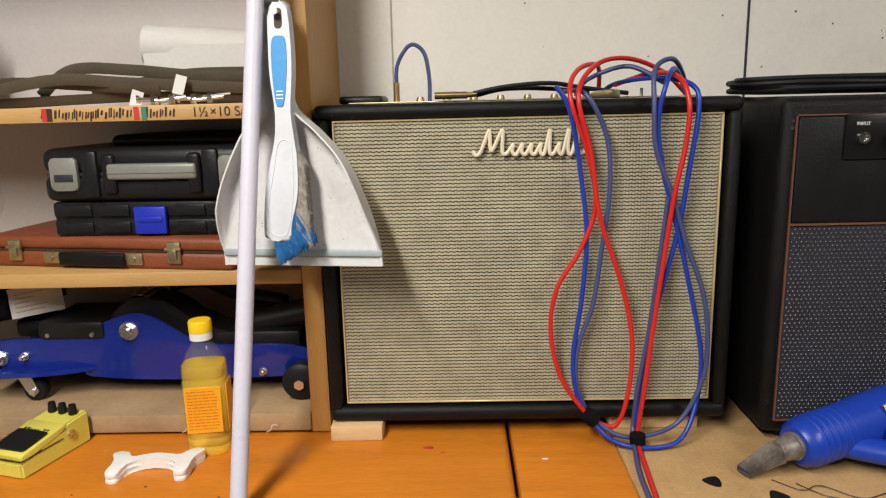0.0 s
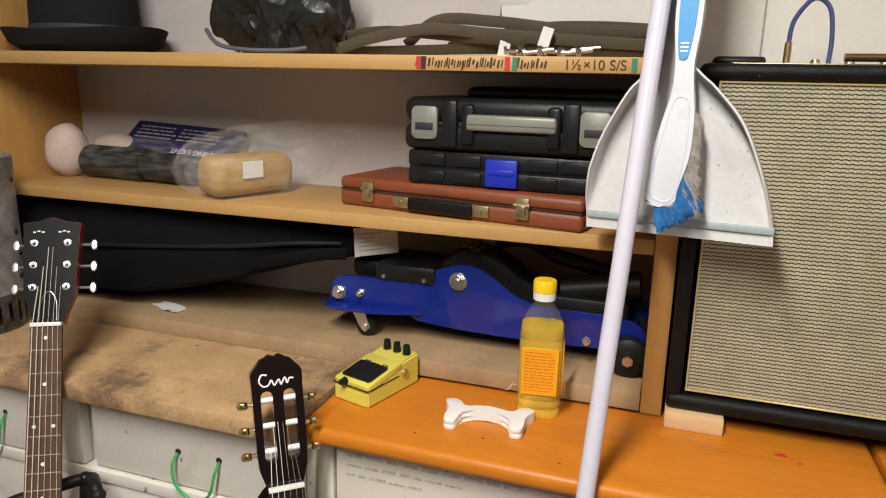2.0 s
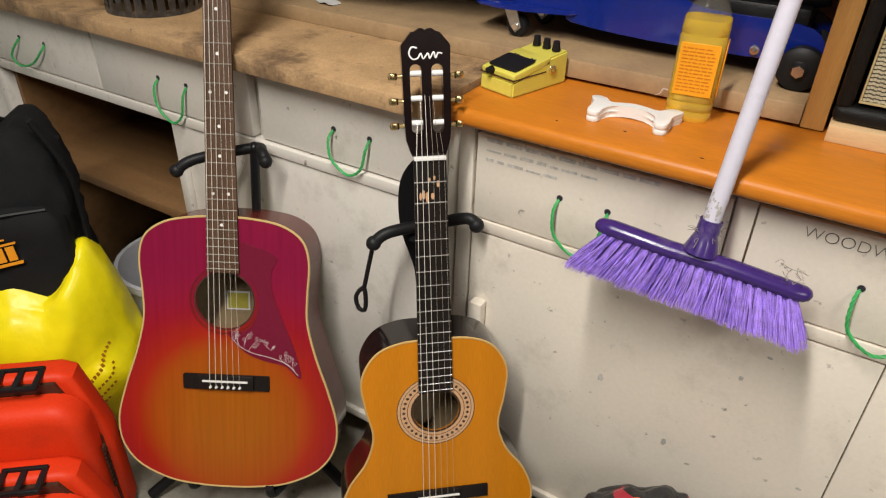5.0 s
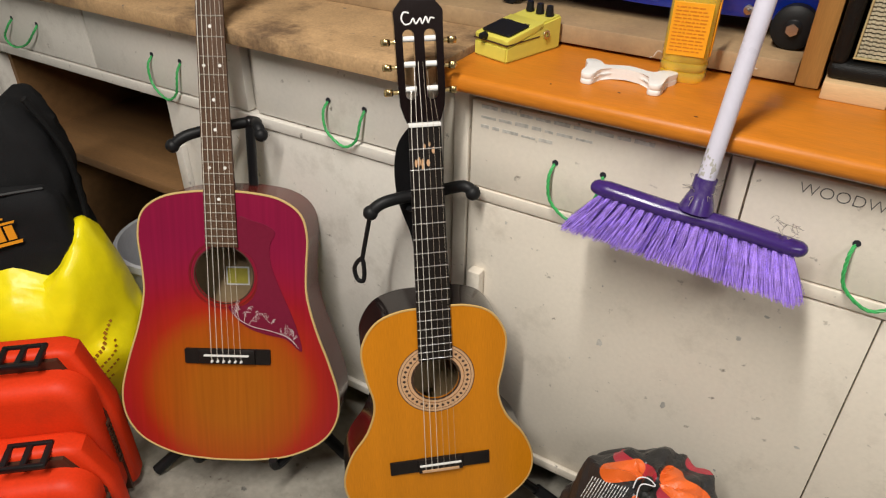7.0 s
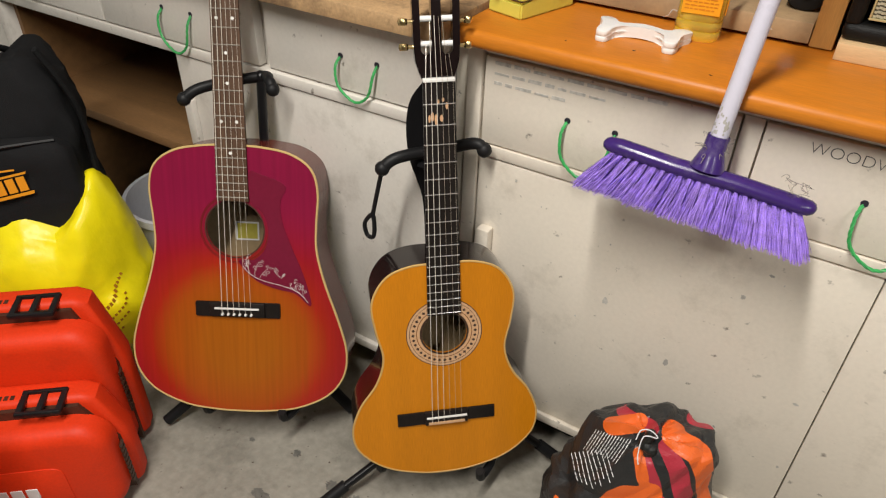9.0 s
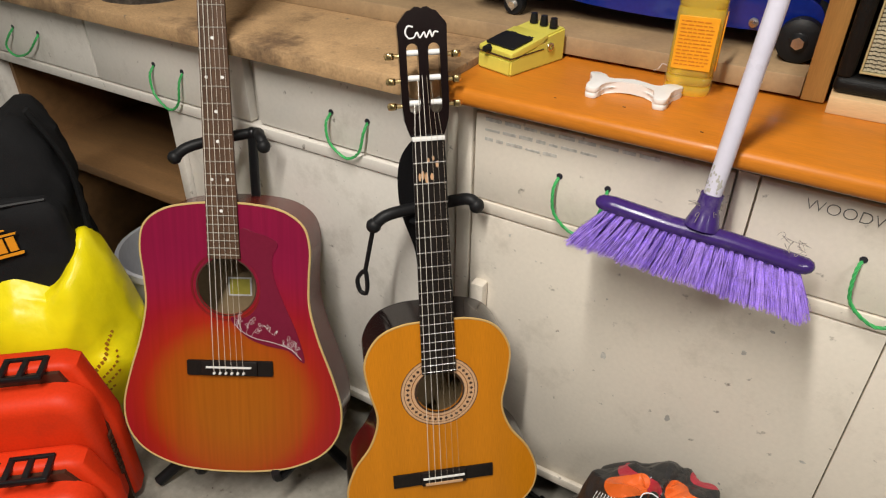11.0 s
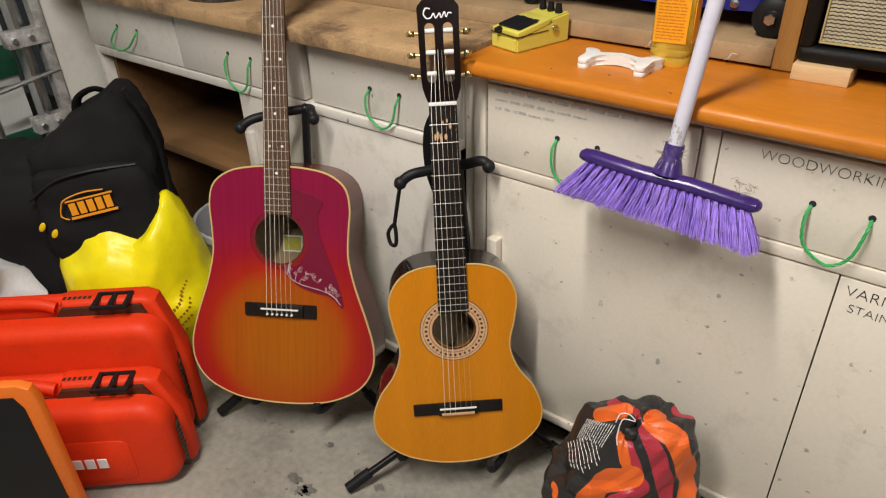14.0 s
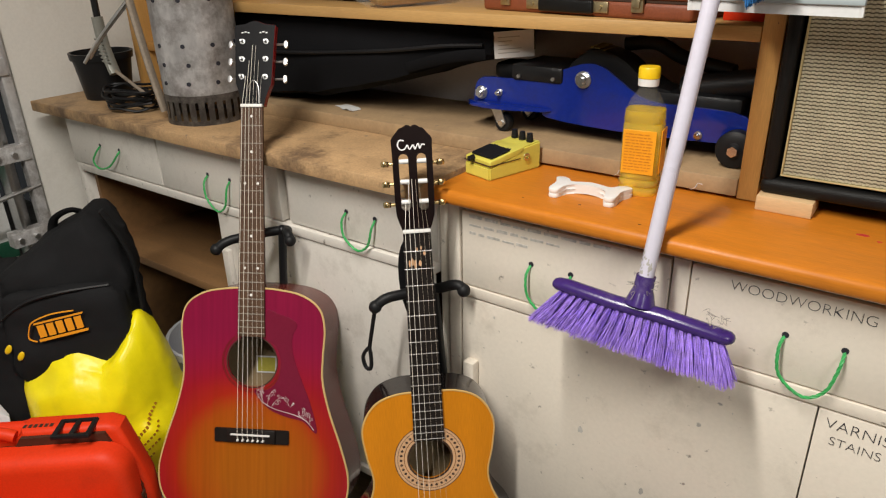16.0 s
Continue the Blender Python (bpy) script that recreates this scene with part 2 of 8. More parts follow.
def part(name, bm, material, parent=None, label="", smooth=True):
    me = bpy.data.meshes.new(name)
    bmesh.ops.recalc_face_normals(bm, faces=bm.faces)
    bm.to_mesh(me)
    bm.free()
    if smooth:
        me.polygons.foreach_set("use_smooth", [True] * len(me.polygons))
        me.set_sharp_from_angle(angle=radians(38))
    for one in (material if isinstance(material, (list, tuple)) else [material]):
        me.materials.append(one)
    ob = new(name, me)
    if parent:
        ob.parent = parent
    return tagged(ob, label) if label else ob


def whole(name, bm, material, label, category, group="", kind="", m=None, smooth=True):
    """A thing that is one mesh."""
    ob = part(name, bm, material, None, "", smooth)
    if m is not None:
        ob.matrix_world = m
    return tagged(ob, label, category, group, kind)


def BM():
    return bmesh.new()


def box(bm, x0, x1, y0, y1, z0, z1, bevel=0.0, seg=2):
    made = bmesh.ops.create_cube(bm, size=1.0)["verts"]
    for v in made:
        v.co = Vector((x0 + (v.co.x + 0.5) * (x1 - x0), y0 + (v.co.y + 0.5) * (y1 - y0), z0 + (v.co.z + 0.5) * (z1 - z0)))
    if bevel:
        edges = list({e for v in made for e in v.link_edges})
        bmesh.ops.bevel(bm, geom=edges, offset=bevel, segments=seg, profile=0.5, affect="EDGES")
    return bm


def rod(bm, a, b, r0, r1=None, n=12, caps=True):
    a, b = Vector(a), Vector(b)
    q = (b - a).to_track_quat("Z", "Y").to_matrix().to_4x4()
    m = Matrix.Translation((a + b) / 2) @ q
    bmesh.ops.create_cone(bm, cap_ends=caps, segments=n, radius1=r0, radius2=r0 if r1 is None else r1, depth=(b - a).length, matrix=m)
    return bm


def lathe(bm, profile, n=24, m=None):
    """Profile of (radius, height) turned round z."""
    m = m or Matrix()
    rings = []
    for r, z in profile:
        if r < 1e-5:
            rings.append([bm.verts.new(m @ Vector((0, 0, z)))])
        else:
            rings.append([bm.verts.new(m @ Vector((r * math.cos(2 * math.pi * i / n), r * math.sin(2 * math.pi * i / n), z))) for i in range(n)])
    for a, b in zip(rings, rings[1:]):
        for i in range(n):
            j = (i + 1) % n
            q = [a[i % len(a)], a[j % len(a)], b[j % len(b)], b[i % len(b)]]
            q = list(dict.fromkeys(q))
            if len(q) > 2:
                bm.faces.new(q)
    return bm


def smooth_path(pts, per=8, closed=False):
    pts = [Vector(p) for p in pts]
    n = len(pts)
    out = []
    for i in range(n if closed else n - 1):
        p = [pts[(i + k) % n] if closed else pts[min(max(i + k, 0), n - 1)] for k in (-1, 0, 1, 2)]
        for s in range(per):
            t = s / per
            out.append(0.5 * ((2 * p[1]) + (p[2] - p[0]) * t + (2 * p[0] - 5 * p[1] + 4 * p[2] - p[3]) * t * t + (3 * p[1] - p[0] - 3 * p[2] + p[3]) * t ** 3))
    if not closed:
        out.append(pts[-1])
    return out


def tube(bm, pts, r, n=8, per=6, closed=False, flat=1.0, up=(0, 0, 1), radii=None):
    """A round or flattened strand along a smooth path."""
    path = smooth_path(pts, per, closed) if per else [Vector(p) for p in pts]
    rings = []
    k = len(path)
    side = None
    for i, p in enumerate(path):
        d = (path[(i + 1) % k] - path[i - 1]) if closed else (path[min(i + 1, k - 1)] - path[max(i - 1, 0)])
        d.normalize()
        if side is None:
            side = d.cross(Vector(up))
            if side.length < 1e-4:
                side = d.cross(Vector((1, 0.3, 0)))
        side = (side - d * side.dot(d)).normalized()
        nor = side.cross(d)
        rr = r if radii is None else radii[min(int(i * len(radii) / k), len(radii) - 1)]
        rings.append([bm.verts.new(p + side * (rr * math.cos(2 * math.pi * j / n)) + nor * (rr * flat * math.sin(2 * math.pi * j / n))) for j in range(n)])
    for i in range(k if closed else k - 1):
        a, b = rings[i], rings[(i + 1) % k]
        for j in range(n):
            bm.faces.new((a[j], a[(j + 1) % n], b[(j + 1) % n], b[j]))
    if not closed:
        bm.faces.new(rings[0][::-1])
        bm.faces.new(rings[-1])
    return bm


def slab(bm, outline, z0, z1, m=None, bevel=0.0, seg=2):
    """An outline of (x, y) pushed up from z0 to z1."""
    m = m or Matrix()
    lo = [bm.verts.new(m @ Vector((p[0], p[1], z0))) for p in outline]
    hi = [bm.verts.new(m @ Vector((p[0], p[1], z1))) for p in outline]
    n = len(lo)
    faces = [bm.faces.new(lo[::-1]), bm.faces.new(hi)]
    for i in range(n):
        faces.append(bm.faces.new((lo[i], lo[(i + 1) % n], hi[(i + 1) % n], hi[i])))
    if bevel:
        edges = [e for f in faces[:2] for e in f.edges]
        bmesh.ops.bevel(bm, geom=edges, offset=bevel, segments=seg, profile=0.5, affect="EDGES")
    return bm


def rounded(w, h, r, cx=0.0, cy=0.0, n=5):
    """Outline of a rectangle with round corners."""
    out = []
    for sx, sy, a0 in ((1, 1, 0), (-1, 1, 90), (-1, -1, 180), (1, -1, 270)):
        for i in range(n + 1):
            a = radians(a0 + 90 * i / n)
            out.append((cx + sx * (w / 2 - r) + r * math.cos(a), cy + sy * (h / 2 - r) + r * math.sin(a)))
    return out


def crumple(bm, amount, freq, seed=0.0, along=None):
    for v in bm.verts:
        p = v.co * freq + Vector((seed, seed * 1.7, seed * 0.6))
        d = Vector((noise.noise(p), noise.noise(p + Vector((31, 7, 3))), noise.noise(p + Vector((5, 53, 11)))))
        v.co += d * amount
    return bm


def folds(p, seed, freq, n=5):
    """Sharp crossing creases as in crumpled film, between 0 and 1."""
    r = random.Random(seed)
    q = p + 0.5 / freq * Vector((noise.noise(p * freq * 0.8), noise.noise(p * freq * 0.8 + Vector((9, 2, 4))), noise.noise(p * freq * 0.8 + Vector((3, 8, 1)))))
    s = 0.0
    for i in range(n):
        d = Vector((r.uniform(-1, 1), r.uniform(-1, 1), r.uniform(-1, 1))).normalized()
        s += abs(((d.dot(q) * freq * (0.6 + 0.35 * i) + r.random()) % 1.0) - 0.5) * 2 / (1 + 0.5 * i)
    return s / sum(1 / (1 + 0.5 * i) for i in range(n))


def writing(text, size, m, material, parent, name="lettering", bold=0.0):
    cu = bpy.data.curves.new(name, "FONT")
    cu.body, cu.size, cu.align_x, cu.extrude, cu.offset = text, size, "CENTER", 0.0003, bold
    tmp = bpy.data.objects.new(name, cu)
    me = bpy.data.meshes.new_from_object(tmp)
    bpy.data.objects.remove(tmp)
    bpy.data.curves.remove(cu)
    me.materials.append(material)
    ob = new(name, me)
    ob.parent = parent
    ob.matrix_local = m
    return ob


def frame_of(at, right, up):
    """A pose whose x runs along right and whose y runs up; z faces the viewer."""
    x = Vector(right).normalized()
    z = x.cross(Vector(up)).normalized()
    y = z.cross(x)
    m = Matrix((x, y, z)).transposed().to_4x4()
    m.translation = at
    return m


FRONT = ((1, 0, 0), (0, 0, 1))
M["lilac_tuft"] = mat("lilac_bristles", (0.38, 0.235, 0.78), 0.55, var=0.45, scale=90, fine=500, bump=0.0, spec=0.2)
M["brush_tuft"] = mat("two_tone_bristles", (0.018, 0.13, 0.36), 0.6, var=0.5, scale=60, bump=0.0)
M["pan_white"] = mat("grubby_white_polypropylene", (0.63, 0.63, 0.63), 0.45, var=0.08, scale=6, dirt=(0.36, 0.32, 0.28), dirt_amount=0.5, dirt_scale=9, bump=0.06, edge=(0.5, 0.72))
M["pan_lip"] = mat("grey_rubber", (0.33, 0.38, 0.40), 0.5, var=0.1, bump=0.05)
M["oil_label"] = mat("orange_label", (0.86, 0.36, 0.012), 0.5, var=0.06, bump=0.03)
M["jack_label"] = mat("olive_label", (0.22, 0.20, 0.05), 0.5, var=0.5, scale=60, bump=0.05)
M["cork"] = mat("dusty_pink_plastic", (0.56, 0.45, 0.40), 0.7, var=0.1, bump=0.2)
M["navy_card"] = mat("dark_blue_card", (0.02, 0.022, 0.10), 0.4, var=0.12, bump=0.03)
M["ribbon"] = mat("dark_grey_ribbon", (0.028, 0.028, 0.030), 0.7, var=0.15, fine=400, bump=0.15)
M["nylon"] = mat("glossy_black_nylon", (0.012, 0.013, 0.012), 0.40, var=0.2, scale=20, fine=300, bump=0.12)
M["grey_wood"] = mat("weathered_grey_wood", (0.27, 0.22, 0.17), 0.7, var=0.25, scale=12, bump=0.2)


def bag_film(name, least, most):
    m = bpy.data.materials.new(name)
    m.use_nodes = True
    n, l = m.node_tree.nodes, m.node_tree.links
    b = n["Principled BSDF"]
    b.inputs["Base Color"].default_value = (0.8, 0.78, 0.74, 1)
    b.inputs["Roughness"].default_value = 0.12
    t = n.new("ShaderNodeBsdfTransparent")
    mx = n.new("ShaderNodeMixShader")
    nz = n.new("ShaderNodeTexNoise")
    nz.inputs["Scale"].default_value = 12
    mr = n.new("ShaderNodeMapRange")
    mr.inputs["From Min"].default_value, mr.inputs["From Max"].default_value = 0.4, 0.75
    mr.inputs["To Min"].default_value, mr.inputs["To Max"].default_value = least, most
    l.new(nz.outputs[0], mr.inputs[0])
    l.new(mr.outputs[0], mx.inputs[0])
    l.new(t.outputs[0], mx.inputs[1])
    l.new(b.outputs[0], mx.inputs[2])
    l.new(mx.outputs[0], n["Material Output"].inputs[0])
    return m


M["clear_bag"] = bag_film("clear_polybag", 0.02, 0.13)
M["milky_bag"] = bag_film("milky_polybag", 0.07, 0.22)
M["ink_brown"] = mat("dark_brown_inlay", (0.05, 0.025, 0.015), 0.4, var=0.2, bump=0.0)


def tinted_film(name, colour, gloss, body):
    m = bpy.data.materials.new(name)
    m.use_nodes = True
    n, l = m.node_tree.nodes, m.node_tree.links
    b = n["Principled BSDF"]
    b.inputs["Base Color"].default_value = (*body, 1)
    b.inputs["Roughness"].default_value = 0.05
    t = n.new("ShaderNodeBsdfTransparent")
    t.inputs[0].default_value = (*colour, 1)
    mx = n.new("ShaderNodeMixShader")
    mx.inputs[0].default_value = gloss
    l.new(t.outputs[0], mx.inputs[1])
    l.new(b.outputs[0], mx.inputs[2])
    l.new(mx.outputs[0], n["Material Output"].inputs[0])
    return m


M["pet"] = tinted_film("clear_plastic_shell", (0.99, 0.99, 0.97), 0.17, (0.26, 0.26, 0.25))

M["oil"] = tinted_film("clear_yellow_oil", (1.0, 0.90, 0.26), 0.36, (1.0, 0.68, 0.002))
M["veneer"] = mat("black_head_veneer", (0.008, 0.008, 0.009), 0.35, var=0.2, bump=0.02, spec=0.12)
M["red_edge"] = mat("red_lacquered_edge", (0.22, 0.014, 0.014), 0.25, var=0.15, bump=0.0, spec=0.3)
# Colour of the unseen closing walls, dark to hold down bounced light.
M["dim_wall"] = mat("dim_unseen_wall", (0.36, 0.32, 0.27), 0.75, var=0.08, scale=2, bump=0.05)


M["sack_orange"] = mat("orange_woven_sack", (0.72, 0.13, 0.02), 0.36, var=0.15, scale=25, fine=350, bump=0.2)


def printed_sack():
    """Black woven film with crisp bands of colour, laid out by the sack's own band fields."""
    m = mat("printed_woven_sack", (0.02, 0.02, 0.021), 0.38, var=0.2, scale=25, fine=350, bump=0.25)
    n, l = m.node_tree.nodes, m.node_tree.links
    b = n["Principled BSDF"]
    col = b.inputs["Base Color"].links[0].from_socket
    for key, c in (("band_red", (0.40, 0.03, 0.05, 1)), ("band_orange", (0.74, 0.13, 0.02, 1)), ("band_yellow", (0.80, 0.43, 0.01, 1))):
        at = n.new("ShaderNodeAttribute")
        at.attribute_name = key
        gt = n.new("ShaderNodeMath")
        gt.operation = "GREATER_THAN"
        gt.inputs[1].default_value = 0.0
        l.new(at.outputs["Fac"], gt.inputs[0])
        mx = n.new("ShaderNodeMix")
        mx.data_type = "RGBA"
        l.new(gt.outputs[0], mx.inputs[0])
        l.new(col, mx.inputs[6])
        mx.inputs[7].default_value = c
        col = mx.outputs[2]
    l.new(col, b.inputs["Base Color"])
    return m


M["sack"] = printed_sack()
M["oil_stain"] = mat("oily_stain", (0.14, 0.135, 0.12), 0.5, var=0.3, scale=30, bump=0.05)
M["bucket"] = mat("grey_white_plastic", (0.55, 0.56, 0.60), 0.45, var=0.08, bump=0.05)
M["white_bag"] = mat("thin_white_polythene", (0.62, 0.62, 0.64), 0.35, var=0.1, bump=0.2)
M["pack_cloth"] = mat("black_polyester", (0.013, 0.013, 0.014), 0.85, var=0.35, scale=10, fine=500, bump=0.45, spec=0.12)
M["soft_ink"] = mat("rubbed_marker", (0.09, 0.088, 0.085), 0.6, var=0.5, scale=40, bump=0)
M["pale_ink"] = mat("faint_pencil", (0.55, 0.53, 0.49), 0.6, var=0.3, scale=60, bump=0)
M["hem"] = mat("grey_elastic", (0.10, 0.10, 0.115), 0.7, var=0.2, bump=0.1)


# ---- the room ----
BACK = 0.47
fl = whole("floor", box(BM(), -4.2, 5.0, -6.6, 0.6, -0.12, 0.0), M["concrete"], "stained grey concrete garage floor", "floor", kind="structure")
whole("wall_north", box(BM(), -2.6, 5.0, BACK, BACK + 0.1, 0, 2.45), M["wall"], "white painted board wall with thin seams", "wall", kind="structure")
# Unseen east and south walls and ceiling, added to close and dim the room.
whole("wall_east", box(BM(), 5.0, 5.1, -6.6, BACK + 0.1, 0, 2.45), M["dim_wall"], "unseen dim wall closing the room", "wall", kind="structure")
whole("wall_south", box(BM(), -4.3, 5.1, -6.7, -6.6, 0, 2.45), M["dim_wall"], "unseen dim wall closing the room", "wall", kind="structure")
whole("ceiling", box(BM(), -4.3, 5.1, -6.7, BACK + 0.1, 2.45, 2.55), M["ceiling"], "unseen dim ceiling closing the room", "ceiling", kind="structure")
for x, w in ((0.604, 0.004), (-0.068, 0.003)):
    bm = BM()
    box(bm, x - w / 2, x + w / 2, BACK - 0.002, BACK + 0.002, 0.9, 2.45)
    whole("trim", bm, M["ink"] if w > 0.0035 else M["grey_ink"], "thin dark seam between wall boards", "trim", kind="structure")
for i in range(26):
    x, z = random.uniform(-0.1, 1.0), random.uniform(1.5, 1.75)
    r = random.uniform(0.0008, 0.002)
    bm = BM()
    rod(bm, (x, BACK - 0.0012, z), (x, BACK + 0.001, z), r, n=7)
    whole("wall_speck", bm, M["ink"], "tiny dark nail mark in the white wall", "mark", group="wall specks")

# side wall with the garage door and its track
LW = -2.27
whole("wall_west", box(BM(), LW - 0.12, LW, -0.06, BACK, 0, 2.45), M["wall"], "white painted pier beside the garage door", "wall", kind="structure")
whole("wall_west_lintel", box(BM(), LW - 0.12, LW, -6.6, -0.06, 2.2, 2.45), M["wall"], "white wall over the garage door", "wall", kind="structure")
door = thing("garage_door", (LW - 0.16, -0.1, 0), "white panelled garage door with a green lower stripe", "garage door")
for i in range(4):
    bm = BM()
    box(bm, -0.04, 0.0, -6.4, -0.03, 0.02 + i * 0.55, 0.565 + i * 0.55, 0.006)
    part("panel", bm, M["door_panel"], door)
bm = BM()
box(bm, 0.0, 0.012, -6.4, -0.03, 0.60, 0.70, 0.003)
part("green_rail", bm, M["green_paint"], door, "dark green painted rail")
bm = BM()
box(bm, 0.0, 0.012, -6.4, -0.03, 0.36, 0.42, 0.003)
part("green_rail", bm, M["green_paint"], door, "dark green painted rail")
track = thing("door_track", (LW - 0.02, -0.1, 0), "galvanised steel garage door track with bolted brackets", "door track")
bm = BM()
box(bm, -0.03, 0.03, -0.06, -0.045, 0, 2.3, 0.002)
box(bm, -0.03, -0.02, -0.06, -0.01, 0, 2.3, 0.002)
part("rail", bm, M["steel"], track)
bm = BM()
box(bm, 0.0, 0.035, 0.0, 0.03, 0, 2.3, 0.003)
part("angle", bm, M["galv"], track)
for z in (0.45, 0.72, 0.98, 1.3):
    bm = BM()
    box(bm, 0.0, 0.045, -0.10, 0.02, z, z + 0.05, 0.003)
    br = part("bracket", bm, M["galv"], track)
    for y in (-0.08, -0.03):
        bm = BM()
        rod(bm, (0.045, y, z + 0.025), (0.056, y, z + 0.025), 0.009, n=6)
        part("bolt", bm, M["steel"], br)
bm = BM()
rod(bm, (0.02, -0.2, 0.05), (0.02, -0.2, 2.2), 0.012, n=10)
part("spring_rod", bm, M["steel"], track)
bm = BM()
rod(bm, (0.03, -0.22, 0.60), (0.03, 0.03, 0.63), 0.008, n=8)
part("latch_bar", bm, M["steel"], track)
# Both housings are unseen; the one at x 1.55 suits the added fill.
for x, y in ((-0.50, -1.32), (1.55, -1.45)):
    lt = thing("unseen_tube_light", (x, y, 2.45), "assumed white batten out of view on the ceiling", "ceiling light", group="tube lights")
    part("housing", box(BM(), -0.06, 0.06, -0.76, 0.76, -0.06, 0.0, 0.008), M["white_plastic"], lt)

# ---- right-hand bench ----
bench = thing("workbench", (0, 0, 0), "white painted bench cupboard with drawers and rope handles", "cupboard")
XR = 1.6
bm = BM()
box(bm, -0.686, -0.658, -0.002, 0.45, 0.086, 0.872, 0.002)
part("post", bm, M["cab_white"], bench)
bm = BM()
box(bm, -0.71, -0.689, 0.004, 0.45, 0.086, 0.872, 0.002)
part("post", bm, M["cab_white"], bench)
bm = BM()
box(bm, -0.656, XR, 0.004, 0.03, 0.852, 0.872, 0.0015)
box(bm, -0.656, XR, -0.0025, 0.03, 0.668, 0.690, 0.0015)
box(bm, -0.656, XR, 0.016, 0.03, 0.69, 0.852)
for x in (-0.243, 0.232, 0.72):
    box(bm, x, x + 0.028, 0.003, 0.016, 0.6905, 0.8515, 0.001)
part("face_frame", bm, M["cab_white"], bench)
# Black of the plinth stands for the shade under the cupboard.
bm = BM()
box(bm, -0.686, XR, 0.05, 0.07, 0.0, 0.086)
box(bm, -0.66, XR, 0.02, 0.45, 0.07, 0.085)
part("plinth", bm, M["black_metal"], bench, "recessed plinth coloured black for shade")
for x0, x1 in ((-0.653, -0.246), (-0.212, 0.229), (0.263, 0.717)):
    bm = BM()
    box(bm, x0, x1, 0.0, 0.015, 0.693, 0.849, 0.0015)
    part("drawer_front", bm, M["cab_white"], bench)
for x0, x1 in ((-0.654, -0.0012), (0.0012, 0.6), (0.603, 1.2)):
    bm = BM()
    box(bm, x0, x1, -0.001, 0.017, 0.088, 0.664, 0.0015)
    part("cupboard_door", bm, M["cab_white"], bench)
bm = BM()
box(bm, -0.654, XR, -0.012, -0.001, 0.078, 0.10, 0.003)
part("bottom_strip", bm, M["cab_white"], bench)
bm = BM()
box(bm, -0.640, -0.614, -0.024, -0.001, 0.37, 0.525, 0.004)
part("door_pull", bm, M["cab_white"], bench, "small white wooden door pull")

# worktops
bm = BM()
box(bm, -0.70, 0.127, -0.045, 0.468, 0.872, 0.90, 0.011, 4)
whole("worktop", bm, M["orange_top"], "orange varnished pine worktop with rounded front edge", "worktop")
bm = BM()
box(bm, 0.133, 0.30, -0.045, 0.468, 0.872, 0.899, 0.005, 2)
whole("worktop", bm, M["orange_top"], "second orange varnished board beyond a dark gap", "worktop")
bm = BM()
box(bm, 0.3005, XR, -0.045, 0.468, 0.872, 0.8985, 0.004, 2)
whole("worktop", bm, M["bare_ply"], "worn bare brown end of the worktop", "worktop")

# ---- left-hand bench ----
YL = -0.02
lb = thing("side_bench", (0, 0, 0), "old white bench cupboard with three drawers and an open bay", "cupboard")
bm = BM()
box(bm, -2.09, -2.06, YL, 0.45, 0.0, 0.875, 0.003)
part("side_panel", bm, M["cab_white_l"], lb)
bm = BM()
box(bm, -1.41, -1.39, YL + 0.02, 0.45, 0.0, 0.70)
part("partition", bm, M["cab_white_l"], lb)
bm = BM()
box(bm, -2.06, -0.712, YL - 0.0065, YL + 0.03, 0.70, 0.722, 0.002)
box(bm, -2.06, -0.712, YL + 0.004, YL + 0.03, 0.866, 0.875)
box(bm, -2.06, -0.712, YL + 0.02, YL + 0.03, 0.722, 0.866)
part("face_frame", bm, M["cab_white_l"], lb)
for x0, x1, y in ((-2.088, -1.628, -0.004), (-1.622, -1.150, -0.004), (-1.128, -0.735, 0.002)):
    bm = BM()
    box(bm, x0, x1, YL + y, YL + 0.018, 0.726, 0.862, 0.002)
    part("drawer_front", bm, M["cab_white_l"], lb)
bm = BM()
box(bm, -1.405, -0.715, YL - 0.002, YL + 0.016, 0.09, 0.697, 0.003)
part("cupboard_door", bm, M["cab_white_l"], lb)
bm = BM()
box(bm, -1.39, -1.365, YL - 0.018, YL - 0.002, 0.44, 0.60, 0.003)
part("door_pull", bm, M["cab_white_l"], lb, "small white wooden door pull")
bm = BM()
box(bm, -1.405, -0.715, YL - 0.014, YL - 0.001, 0.078, 0.10, 0.003)
part("bottom_strip", bm, M["cab_white_l"], lb)
bm = BM()
box(bm, -2.06, -1.41, YL + 0.01, 0.44, 0.425, 0.452, 0.003)
part("inner_shelf", bm, M["dark_wood"], lb, "dusty brown shelf inside the open bay")
bm = BM()
box(bm, -2.06, -0.72, 0.44, 0.455, 0.0, 0.87)
part("back_board", bm, M["dark_wood"], lb, "orange-brown board lining the open bay")
for x0, x1 in ((-2.0595, -2.045), (-1.425, -1.4105)):
    bm = BM()
    box(bm, x0, x1, YL + 0.03, 0.44, 0.0, 0.70)
    part("side_lining", bm, M["dark_wood"], lb, "orange-brown board lining the open bay")
# Left plinth, also black in place of the shade below the door.
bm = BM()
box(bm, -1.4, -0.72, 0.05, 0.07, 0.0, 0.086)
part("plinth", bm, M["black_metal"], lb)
bm = BM()
box(bm, -2.19, -0.703, -0.066, 0.468, 0.8755, 0.906, 0.003)
whole("worktop", bm, M["chip"], "stained chipboard bench top with worn edge", "worktop")


